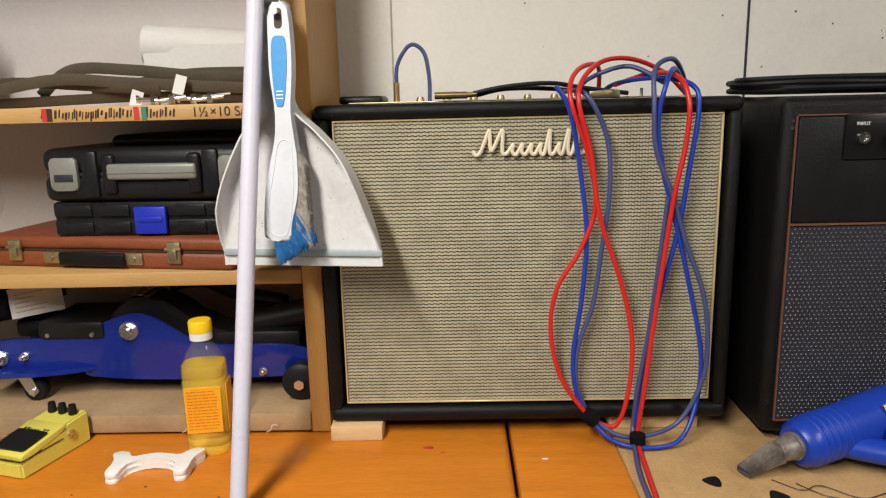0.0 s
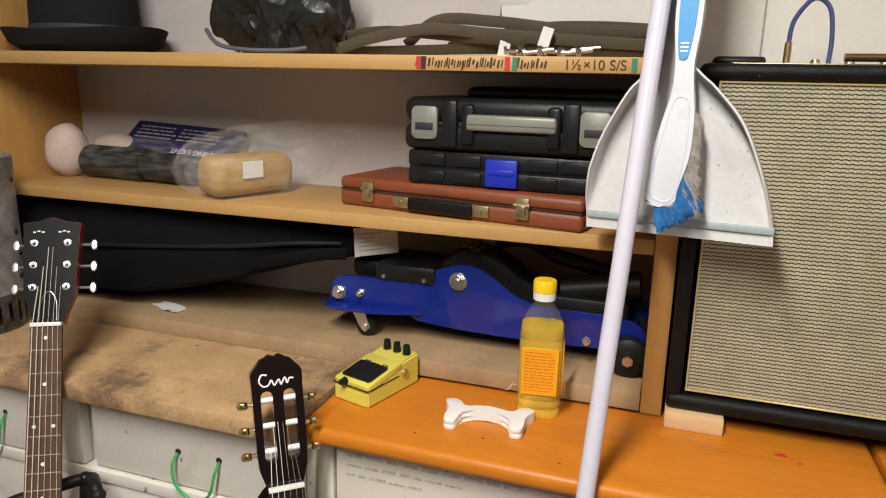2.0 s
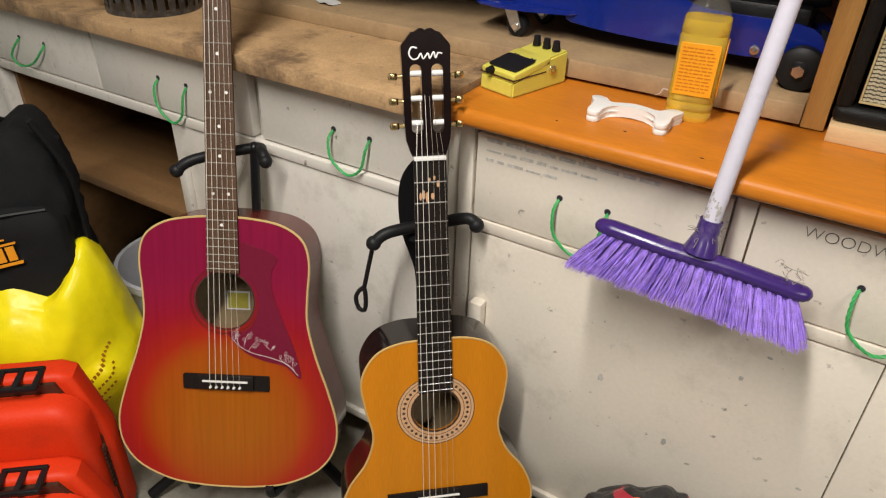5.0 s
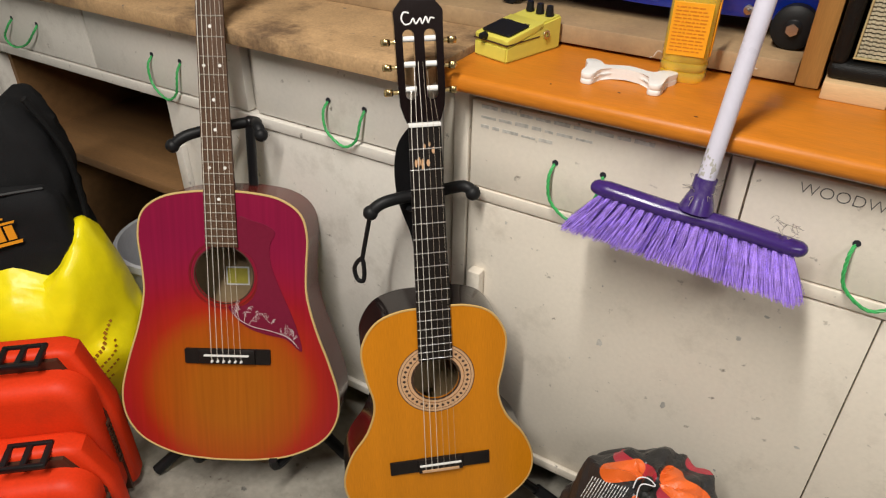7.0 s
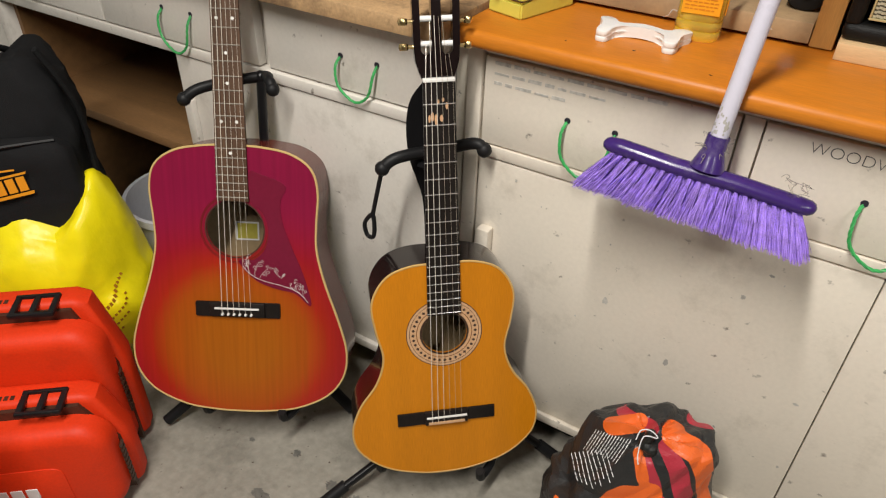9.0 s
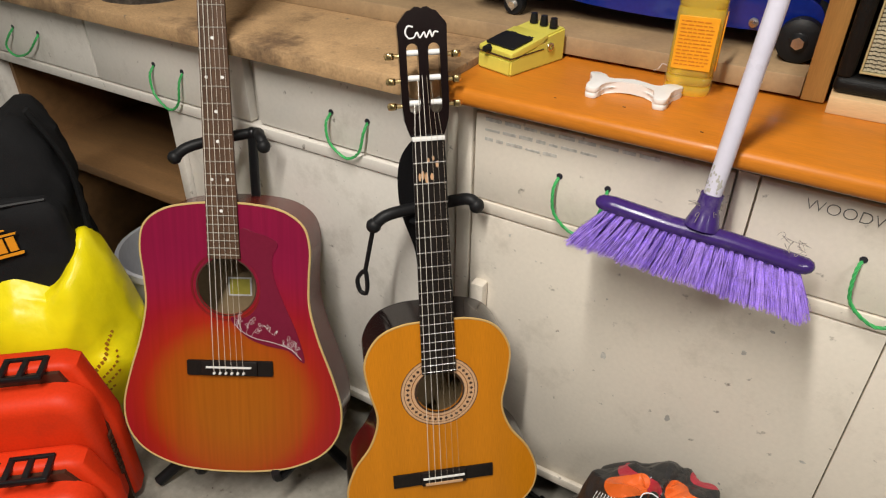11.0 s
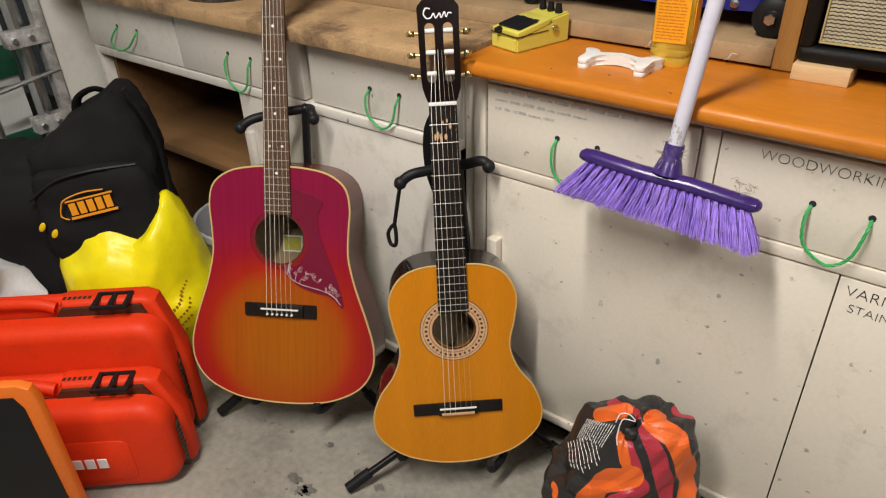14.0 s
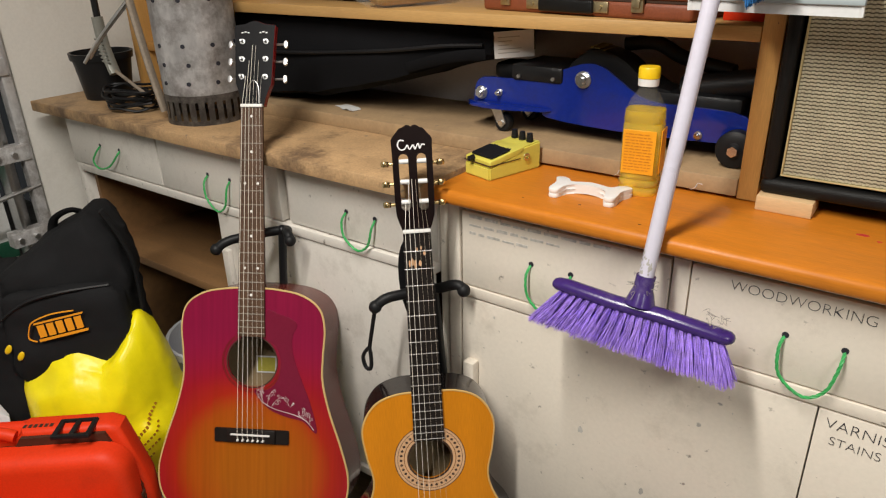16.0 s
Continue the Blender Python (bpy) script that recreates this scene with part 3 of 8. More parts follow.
def rope_handle(x, y, z, gap, drop, shift, label):
    th = thing("rope_handle", (x, y, z), label, "drawer handle", group="rope handles")
    for s in (-1, 1):
        bm = BM()
        rod(bm, (s * gap / 2, 0.0005, 0), (s * gap / 2, -0.0009, 0), 0.0052, n=12)
        part("hole", bm, M["ink"], th)
    pts = [(-gap / 2, 0.004, 0), (-gap / 2 - 0.004, -0.012, -drop * 0.25), (-gap / 2 + 0.004 + shift, -0.016, -drop * 0.72), (shift * 1.5, -0.018, -drop),
           (gap / 2 - 0.012 + shift, -0.016, -drop * 0.78), (gap / 2 - 0.001, -0.012, -drop * 0.25), (gap / 2, 0.004, 0)]
    path = smooth_path(pts, 14)
    for k in range(3):
        twist = []
        for i, p in enumerate(path):
            d = (path[min(i + 1, len(path) - 1)] - path[max(i - 1, 0)]).normalized()
            a = d.cross(Vector((0, 1, 0.01))).normalized()
            b = d.cross(a)
            ang = i * 0.55 + k * 2.094
            twist.append(p + a * 0.0015 * math.cos(ang) + b * 0.0015 * math.sin(ang))
        bm = BM()
        tube(bm, twist, 0.0014, n=6, per=0)
        part("strand", bm, M["green_rope"], th)


rope_handle(-0.024, 0.0, 0.770, 0.080, 0.085, 0.0, "green twisted rope loop through a white drawer front")
rope_handle(-0.459, 0.0, 0.774, 0.080, 0.085, 0.0, "green twisted rope loop partly behind the broom")
rope_handle(-0.902, YL, 0.792, 0.082, 0.075, 0.0, "green twisted rope loop through a grubby drawer front")
rope_handle(-1.372, YL - 0.004, 0.796, 0.086, 0.085, 0.0, "green twisted rope loop hanging over the open bay")
rope_handle(-1.866, YL - 0.004, 0.798, 0.100, 0.065, -0.03, "green rope loop sagging to one side")

# marker writing on the fronts
for txt, x, y, z, s, mt in (("WOODWORKING TO", -0.032, -0.0006, 0.820, 0.024, "soft_ink"), ("VARNISH", 0.066, -0.0016, 0.634, 0.026, "ink"), ("STAINS", 0.058, -0.0016, 0.606, 0.022, "ink")):
    writing(txt, s, frame_of((x, y, z), (1, 0, -0.02), (0, 0, 1)), M[mt], bench, "marker_writing", -0.0006)
bm = BM()
for r in range(3):
    x = -0.635
    for k in range(9 - r * 2):
        w = random.uniform(0.012, 0.03)
        box(bm, x, x + w, -0.0008, 0.0, 0.838 - r * 0.017, 0.8395 - r * 0.017 + random.uniform(0.002, 0.005))
        x += w + 0.006
tagged(part("faded_writing", bm, M["pale_ink"], bench, "faded illegible pencil notes"), kind="stuff")

# ---- shelf unit ----
sh = thing("shelf_unit", (0, 0, 0), "honey pine wall shelf with three boards", "shelf")
SY = 0.19
for x0, x1, z0 in ((-0.205, -0.172, 0.902), (-1.61, -1.577, 0.936), (-2.0, -1.975, 0.908)):
    bm = BM()
    box(bm, x0, x1, SY if x1 < -1 else SY - 0.003, 0.468, z0, 2.05, 0.002)
    part("upright", bm, M["pine_up"], sh)
for z0, z1 in ((1.163, 1.187), (1.431, 1.455), (1.80, 1.824)):
    bm = BM()
    box(bm, -1.576, -0.206, SY, 0.468, z0, z1, 0.002)
    part("board", bm, M["pine"], sh)
bm = BM()
box(bm, -1.576, -0.206, SY - 0.006, 0.468, 0.906, 0.937, 0.002)
part("base_board", bm, M["mdf"], sh, "dusty brown fibreboard base")
bm = BM()
box(bm, -1.974, -1.611, SY + 0.03, 0.468, 1.03, 1.055, 0.002)
box(bm, -1.974, -1.611, 0.455, 0.468, 1.055, 1.9)
part("board", bm, M["pine_up"], sh)
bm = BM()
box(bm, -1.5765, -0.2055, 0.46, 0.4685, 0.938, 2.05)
part("back", bm, M["shelf_back"], sh, "greyer white wall behind the shelves")


# ---- amplifiers ----
def amp_combo():
    a = thing("guitar_amplifier", (-0.168, 0.168, 0.926), "black guitar amplifier with woven gold-grey grille cloth", "amplifier")
    W, H, D = 0.656, 0.522, 0.25
    bm = BM()
    box(bm, 0.01, W - 0.01, 0.05, 0.06, 0.01, H - 0.01)
    part("baffle", bm, M["black_vinyl"], a)
    for name, b, r in (("top_panel", (0, W, 0, D, H - 0.023, H), 0.010), ("bottom_panel", (0, W, 0, D, 0, 0.026), 0.010), ("side_panel", (0, 0.022, 0.001, D, 0.02, H - 0.02), 0.009), ("side_panel", (W - 0.022, W, 0.001, D, 0.02, H - 0.02), 0.009)):
        part(name, box(BM(), *b, r, 3), M["black_vinyl"], a)
    # woven grille cloth: raised weft cords
    bm = BM()
    x0, x1, z0, z1 = 0.0305, W - 0.0305, 0.034, H - 0.027
    rows, cols = 80, 126
    dz, dx = (z1 - z0) / rows, (x1 - x0) / cols
    for r in range(rows):
        zc = z0 + (r + 0.5) * dz
        for c in range(cols):
            xc = x0 + (c + 0.5) * dx
            zz = zc + (dz * 0.07 if c % 2 else -dz * 0.07)
            w, h = dx * 0.485, dz * 0.33
            vs = [bm.verts.new((xc + sx * w, 0.0125 - lift, zz + sz * h)) for sx, sz, lift in
                  ((-1, -1, 0), (0, -1, 0.0008), (1, -1, 0), (1, 1, 0), (0, 1, 0.0008), (-1, 1, 0))]
            bm.faces.new((vs[0], vs[1], vs[4], vs[5]))
            bm.faces.new((vs[1], vs[2], vs[3], vs[4]))
    cords = part("grille_weave", bm, M["weave"], a, "pale woven grille cords")
    tagged(cords, kind="stuff")
    bm = BM()
    box(bm, x0 - 0.002, x1 + 0.002, 0.0135, 0.03, z0 - 0.002, z1 + 0.002)
    part("grille_backing", bm, M["weave_dark"], a, "dark cloth behind the weave")
    bm = BM()
    t = 0.0032
    for b in ((x0 - t, x1 + t, z0 - t, z0), (x0 - t, x1 + t, z1, z1 + t), (x0 - t, x0, z0, z1), (x1, x1 + t, z0, z1)):
        box(bm, b[0], b[1], 0.0085, 0.016, b[2], b[3], 0.0008, 1)
    part("gold_piping", bm, M["piping"], a, "pale gold piping round the grille")
    # script badge as one flowing stroke
    bm = BM()
    s = 0.155
    wave = [(0.0, 0.07), (0.03, 0.02), (0.08, 0.06), (0.15, 0.25), (0.17, 0.27), (0.175, 0.10), (0.20, 0.08), (0.28, 0.26), (0.30, 0.26), (0.295, 0.06), (0.33, 0.03)]
    for i in range(8):
        h = 0.27 if i in (4, 6, 7) else 0.125
        wave += [(0.385 + i * 0.092, h * 0.8), (0.40 + i * 0.092, h), (0.395 + i * 0.092, 0.05), (0.43 + i * 0.092, 0.02)]
    wave += [(1.16, 0.08)]
    strokes = [wave]
    for st in strokes:
        tube(bm, [(x * s * 1.0, 0, z * s * 0.92) for x, z in st], 0.0031, n=6, per=6, flat=1.0)
    b = part("script_badge", bm, M["cream"], a, "cream script-shaped badge")
    b.location = (0.244, 0.004, 0.438)
    # top panel with recessed control plate
    bm = BM()
    box(bm, 0.045, W - 0.045, 0.075, 0.19, H + 0.0005, H + 0.003, 0.001)
    part("control_plate", bm, M["brass"], a)
    for i in range(8):
        bm = BM()
        lathe(bm, [(0.0, 0.007), (0.005, 0.007), (0.007, 0.002), (0.007, 0.0)], 14, pose(0.16 + i * 0.045, 0.12, H + 0.003))
        part("knob", bm, M["brass"], a)
    for i in (0, 1):
        bm = BM()
        rod(bm, (0.53 + i * 0.02, 0.12, H + 0.003), (0.53 + i * 0.02, 0.12, H + 0.016), 0.0028, n=8)
        part("switch", bm, M["chrome"], a)
    bm = BM()
    box(bm, 0.02, 0.095, 0.13, 0.235, H + 0.0005, H + 0.014, 0.006, 3)
    part("corner_cap", bm, M["black_plastic"], a)
    return a


def practice_amp():
    a = thing("small_amplifier", (0.528, 0.13, 0.8995), "black leathercloth amplifier with perforated metal grille", "amplifier")
    W, H, D = 0.52, 0.545, 0.28
    bm = BM()
    box(bm, 0, W, 0, D, 0.016, H, 0.016, 4)
    part("cabinet", bm, M["black_vinyl"], a)
    bm = BM()
    box(bm, 0.022, W - 0.022, -0.002, 0.004, 0.36, H - 0.028, 0.006)
    part("front_panel", bm, M["black_plastic"], a)
    t = 0.0016
    bm = BM()
    for b in ((0.018, W - 0.018, 0.355, 0.358), (0.018, W - 0.018, 0.04, 0.0425), (0.018, 0.0205, 0.0425, 0.355), (0.018, 0.02, 0.358, H - 0.026), (0.018, W - 0.018, H - 0.028, H - 0.026)):
        box(bm, b[0], b[1], -0.0035, 0.003, b[2], b[3])
    part("piping", bm, M["dull_piping"], a, "thin brown piping")
    bm = BM()
    box(bm, 0.022, W - 0.022, -0.0005, 0.006, 0.044, 0.353)
    part("grille_backing", bm, M["ink"], a)
    bm = BM()
    for r in range(48):
        for c in range(66):
            x, z = 0.026 + c * 0.0072 + (0.0036 if r % 2 else 0), 0.048 + r * 0.0064
            s = 0.0019
            v = [bm.verts.new((x + i * s, -0.0012, z + j * s)) for i, j in ((-1, 0), (0, -1), (1, 0), (0, 1))]
            top = bm.verts.new((x, -0.0024, z))
            for k in range(4):
                bm.faces.new((v[k], v[(k + 1) % 4], top))
    tagged(part("grille_mesh", bm, M["steel_dark"], a, "dotted dark metal grille"), kind="stuff")
    bm = BM()
    box(bm, 0.088, 0.30, -0.006, 0.0, 0.452, 0.545 - 0.026, 0.004)
    cp = part("control_panel", bm, M["black_metal"], a)
    bm = BM()
    lathe(bm, [(0.0, 0.004), (0.005, 0.004), (0.005, 0.007), (0.0085, 0.007), (0.009, 0.0)], 16, frame_of((0.113, -0.006, 0.484), *FRONT))
    part("input_jack", bm, M["chrome"], cp)
    for i in range(3):
        bm = BM()
        lathe(bm, [(0.0, 0.016), (0.008, 0.016), (0.011, 0.002), (0.011, 0.0)], 16, frame_of((0.155 + i * 0.04, -0.006, 0.484), *FRONT))
        part("knob", bm, M["black_plastic"], cp)
    writing("INPUT", 0.007, frame_of((0.113, -0.0066, 0.502), *FRONT), M["white_ink"], cp)
    for x, z in ((0.01, 0.50), (0.004, 0.07), (0.01, 0.51)):
        bm = BM()
        rod(bm, (x - 0.012 + 0.016, -0.001, z), (x - 0.012 + 0.016, 0.003, z), 0.0028, n=8)
        part("screw", bm, M["chrome"], a)
    for x in (0.05, W - 0.05):
        for y in (0.04, D - 0.04):
            bm = BM()
            rod(bm, (x, y, 0), (x, y, 0.018), 0.016, n=14)
            part("rubber_foot", bm, M["black_cable"], a)
    return a


M["weave"] = mat("gold_grey_grille_cord", (0.46, 0.42, 0.295), 0.7, var=0.25, scale=30, fine=600, bump=0.0)
M["weave_dark"] = mat("dark_grille_cloth", (0.085, 0.072, 0.045), 0.8, var=0.3, fine=500, bump=0.1)
M["piping"] = mat("pale_gold_piping", (0.60, 0.50, 0.26), 0.35, 0.3, var=0.1, bump=0.0)
M["steel_dark"] = mat("dull_grille_metal", (0.085, 0.083, 0.08), 0.45, 0.6, var=0.2, bump=0.0)
M["dull_piping"] = mat("dull_brown_piping", (0.15, 0.06, 0.035), 0.5, var=0.1, bump=0.0)
amp_combo()
practice_amp()
bm = BM()
box(bm, -0.167, -0.081, 0.155, 0.225, 0.9, 0.926, 0.002)
whole("wood_block", bm, M["block"], "pale sawn pine block under the amplifier", "wood block")
bm = BM()
box(bm, 0.30, 0.45, 0.19, 0.40, 0.899, 0.926, 0.002)
whole("wood_block", bm, M["block"], "pale pine block under the amplifier's far end", "wood block")


# ---- guitars ----
def burst_material():
    m = bpy.data.materials.new("cherry_sunburst_top")
    m.use_nodes = True
    n, l = m.node_tree.nodes, m.node_tree.links
    b = n["Principled BSDF"]
    b.inputs["Roughness"].default_value, b.inputs["Coat Weight"].default_value, b.inputs["Specular IOR Level"].default_value = 0.32, 0.06, 0.3
    co = n.new("ShaderNodeTexCoord")
    mp = n.new("ShaderNodeMapping")
    mp.inputs["Location"].default_value = (0.0, 0.31, 0)
    mp.inputs["Scale"].default_value = (4.3, 4.3, 0)
    l.new(co.outputs["Object"], mp.inputs[0])
    ln = n.new("ShaderNodeVectorMath")
    ln.operation = "LENGTH"
    l.new(mp.outputs[0], ln.inputs[0])
    gr = n.new("ShaderNodeTexNoise")
    gm = n.new("ShaderNodeMapping")
    gm.inputs["Scale"].default_value = (160, 5, 1)
    l.new(co.outputs["Object"], gm.inputs[0])
    l.new(gm.outputs[0], gr.inputs[0])
    gr.inputs["Scale"].default_value = 1.0
    ma = n.new("ShaderNodeMath")
    ma.operation = "MULTIPLY_ADD"
    l.new(gr.outputs[0], ma.inputs[0])
    ma.inputs[1].default_value = 0.10
    l.new(ln.outputs["Value"], ma.inputs[2])
    cr = n.new("ShaderNodeValToRGB")
    e = cr.color_ramp.elements
    e[0].position, e[0].color = 0.26, (0.36, 0.098, 0.005, 1)
    e[1].position, e[1].color = 0.52, (0.36, 0.068, 0.005, 1)
    for p, c in ((0.74, (0.36, 0.020, 0.008, 1)), (0.93, (0.30, 0.009, 0.018, 1)), (1.25, (0.27, 0.010, 0.045, 1))):
        k = e.new(min(p / 1.3, 1.0))
        k.color = c
    e[0].position, e[1].position = 0.24, 0.46
    sc_ = n.new("ShaderNodeMath")
    sc_.operation = "DIVIDE"
    l.new(ma.outputs[0], sc_.inputs[0])
    sc_.inputs[1].default_value = 1.3
    l.new(sc_.outputs[0], cr.inputs[0])
    # the shoulders fade to magenta, and the spruce grain shows through
    sx = n.new("ShaderNodeSeparateXYZ")
    l.new(co.outputs["Object"], sx.inputs[0])
    up_ = n.new("ShaderNodeMapRange")
    up_.inputs["From Min"].default_value, up_.inputs["From Max"].default_value = 0.09, 0.22
    l.new(sx.outputs["Y"], up_.inputs[0])
    mg = n.new("ShaderNodeMix")
    mg.data_type = "RGBA"
    l.new(up_.outputs[0], mg.inputs[0])
    l.new(cr.outputs[0], mg.inputs[6])
    mg.inputs[7].default_value = (0.215, 0.007, 0.040, 1)
    gv = n.new("ShaderNodeMapRange")
    gv.inputs["From Min"].default_value, gv.inputs["From Max"].default_value = 0.3, 0.7
    gv.inputs["To Min"].default_value, gv.inputs["To Max"].default_value = 0.90, 1.08
    l.new(gr.outputs[0], gv.inputs[0])
    sc2 = n.new("ShaderNodeVectorMath")
    sc2.operation = "SCALE"
    l.new(mg.outputs[2], sc2.inputs[0])
    l.new(gv.outputs[0], sc2.inputs["Scale"])
    l.new(sc2.outputs[0], b.inputs["Base Color"])
    return m


M["burst"] = burst_material()
M["dull_fret"] = mat("dull_nickel", (0.30, 0.27, 0.23), 0.55, 0.6, var=0.2, bump=0.0)
M["ring_red"] = mat("dark_red_ring", (0.14, 0.012, 0.010), 0.3, var=0.1, bump=0.0)


def outline_of(half, per=8):
    """Closed body outline from half-widths, neck end first."""
    right = [(w, v, 0) for v, w in half]
    left = [(-w, v, 0) for v, w in reversed(half) if w > 1e-4]
    return [(p.x, p.y) for p in smooth_path(right + left, per, True)]


LEAN = Matrix.Translation((0, 0.652, 0)) @ Matrix.Rotation(radians(-3), 4, "X") @ Matrix.Translation((0, -0.652, 0))


def guitar(name, label, m, k, half, scale, depth, hole_v, hole_r, top_mat, side_mat, board_mat, nut_w, body_w, join_v, classical):
    g = thing(name, m=m @ Matrix.Diagonal((k, k, k, 1)), label=label, category="guitar")
    out = outline_of(half)
    hole = [(hole_r * math.cos(2 * math.pi * i / 40), hole_v + hole_r * math.sin(2 * math.pi * i / 40)) for i in range(40)]
    bm = BM()
    for z in (0.0, -0.003):
        loops = []
        for pts in (out, hole):
            vs = [bm.verts.new((x, y, z)) for x, y in pts]
            loops.append([bm.edges.new((vs[i], vs[(i + 1) % len(vs)])) for i in range(len(vs))])
        bmesh.ops.triangle_fill(bm, edges=loops[0] + loops[1], use_beauty=True)
    part("soundboard", bm, top_mat, g, smooth=False)
    bm = BM()
    n = len(out)
    rings = [[bm.verts.new((x, y, z)) for x, y in out] for z in (-0.002, -depth * 0.5, -depth)]
    for a, b in zip(rings, rings[1:]):
        for i in range(n):
            bm.faces.new((a[i], a[(i + 1) % n], b[(i + 1) % n], b[i]))
    part("sides", bm, side_mat, g)
    bm = BM()
    slab(bm, out, -depth - 0.003, -depth + 0.0005)
    part("back", bm, [side_mat], g)
    bm = BM()
    slab(bm, [(x * 0.97, y * 0.97) for x, y in out], -depth + 0.001, -depth + 0.003)
    part("inner_back", bm, M["inner_wood"], g)
    if not classical:
        bm = BM()
        box(bm, -0.030, 0.014, hole_v - 0.046, hole_v - 0.010, -depth + 0.0035, -depth + 0.0045)
        slip = part("maker_label", bm, M["paper"], g, "small printed paper label inside")
        bm = BM()
        box(bm, -0.027, 0.011, hole_v - 0.043, hole_v - 0.013, -depth + 0.0045, -depth + 0.0049)
        part("label_print", bm, M["label_paper"], slip, "yellow-green printed panel")
    bm = BM()
    tube(bm, [(x, y, -0.001) for x, y in out], 0.0022, n=6, per=0, closed=True)
    part("binding", bm, M["old_binding"] if not classical else M["dark_cream"], g)
    # rosette
    if classical:
        for r0, r1, mt in ((0.0, 0.004, "ink_brown"), (0.004, 0.009, "rosette"), (0.0105, 0.0225, "rosette"), (0.0235, 0.028, "rosette"), (0.0095, 0.0105, "ink_brown"), (0.0225, 0.0235, "ink_brown"), (0.028, 0.0295, "ink_brown")):
            bm = BM()
            lathe(bm, [(hole_r + r0, 0.0004), (hole_r + r1, 0.0004)], 48, pose(0, hole_v, 0))
            part("rosette_ring", bm, M[mt], g)
        bm = BM()
        for i in range(36):
            a = 2 * math.pi * i / 36
            c = Vector((math.cos(a), math.sin(a), 0)) * (hole_r + 0.0165)
            t = Vector((-math.sin(a), math.cos(a), 0)) * 0.0034
            r = Vector((math.cos(a), math.sin(a), 0)) * 0.0036
            bm.faces.new([bm.verts.new(Vector((0, hole_v, 0.0008)) + c + d) for d in (t, r, -t, -r)])
        tagged(part("rosette_inlay", bm, M["ink_brown"], g), kind="stuff")
    else:
        for r0, r1, mt in ((0.0, 0.0025, "ink_brown"), (0.004, 0.0048, "ring_red"), (0.0075, 0.0095, "ring_red"), (0.0105, 0.0115, "ring_red")):
            bm = BM()
            lathe(bm, [(hole_r + r0, 0.0004), (hole_r + r1, 0.0004)], 48, pose(0, hole_v, 0))
            part("rosette_ring", bm, M[mt], g)
    # neck and fretboard
    top, end = scale, hole_v + hole_r * (0.98 if classical else 1.02)
    bm = BM()
    for y0, y1, w0, w1, z0, z1 in ((end, top, body_w, nut_w, 0.001, 0.0065),):
        slab(bm, [(-w0 / 2, y0), (w0 / 2, y0), (w1 / 2, y1), (-w1 / 2, y1)], z0, z1)
    fb = part("fretboard", bm, board_mat, g)
    bm = BM()
    prof = []
    for y, w, d in ((join_v - 0.01, body_w * 0.9, 0.05), (join_v + 0.03, body_w * 0.92, 0.026), ((join_v + top) / 2, (body_w + nut_w) / 2 - 0.002, 0.02), (top, nut_w - 0.001, 0.018)):
        prof.append([bm.verts.new((w / 2 * math.cos(math.pi * i / 8), y, 0.001 - d * math.sin(math.pi * i / 8))) for i in range(9)])
    for a, b in zip(prof, prof[1:]):
        for i in range(8):
            bm.faces.new((a[i], a[i + 1], b[i + 1], b[i]))
        bm.faces.new((a[8], a[0], b[0], b[8]))
    part("neck", bm, side_mat if classical else M["mahogany"], g)
    f = 0
    while True:
        f += 1
        v = scale * 2 ** (-f / 12)
        if v < end + 0.004 or f > 21:
            break
        w = nut_w + (body_w - nut_w) * (top - v) / (top - end)
        bm = BM()
        rod(bm, (-w / 2, v, 0.0068), (w / 2, v, 0.0068), 0.0011, n=6)
        part("fret", bm, M["chrome"] if classical else M["dull_fret"], fb)
        if not classical and f in (1, 3, 5, 7, 9, 12, 15):
            vm = (v + scale * 2 ** (-(f - 1) / 12)) / 2
            for dx in ((-0.013, 0.013) if f in (5, 12) else (0,)):
                bm = BM()
                rod(bm, (dx, vm, 0.0062), (dx, vm, 0.0069), 0.0028, n=10)
                part("inlay_dot", bm, M["bone_white"], fb)
    bm = BM()
    box(bm, -nut_w / 2, nut_w / 2, top - 0.001, top + 0.005, 0.0, 0.0105, 0.001)
    part("nut", bm, M["bone_white"], g)
    # bridge
    bm = BM()
    bw = 0.193 if classical else 0.153
    if classical:
        box(bm, -bw / 2, -0.042, -0.017, 0.011, 0.0, 0.0045, 0.001)
        box(bm, 0.042, bw / 2, -0.017, 0.011, 0.0, 0.0045, 0.001)
        box(bm, -0.043, 0.043, -0.018, 0.012, 0.0, 0.009, 0.002)
    else:
        slab(bm, rounded(bw, 0.028, 0.003), 0.0, 0.004, pose(0, -0.004, 0))
        box(bm, -0.05, 0.05, -0.017, 0.011, 0.0, 0.009, 0.003)
    br = part("bridge", bm, M["ebony"], g)
    bm = BM()
    box(bm, -0.04, 0.04, -0.0015, 0.0015, 0.006, 0.0125, 0.0006)
    part("saddle", bm, M["bone_white"], br)
    spread = 0.058 if classical else 0.052
    if not classical:
        for i in range(6):
            bm = BM()
            lathe(bm, [(0.0, 0.0135), (0.002, 0.013), (0.0026, 0.009)], 10, pose(-spread / 2 + i * spread / 5, -0.011, 0))
            part("bridge_pin", bm, M["bone_white"], br)
    else:
        bm = BM()
        box(bm, -0.036, 0.036, -0.0165, -0.0105, 0.009, 0.0105, 0.0005)
        part("tie_block", bm, M["rosette"], br)
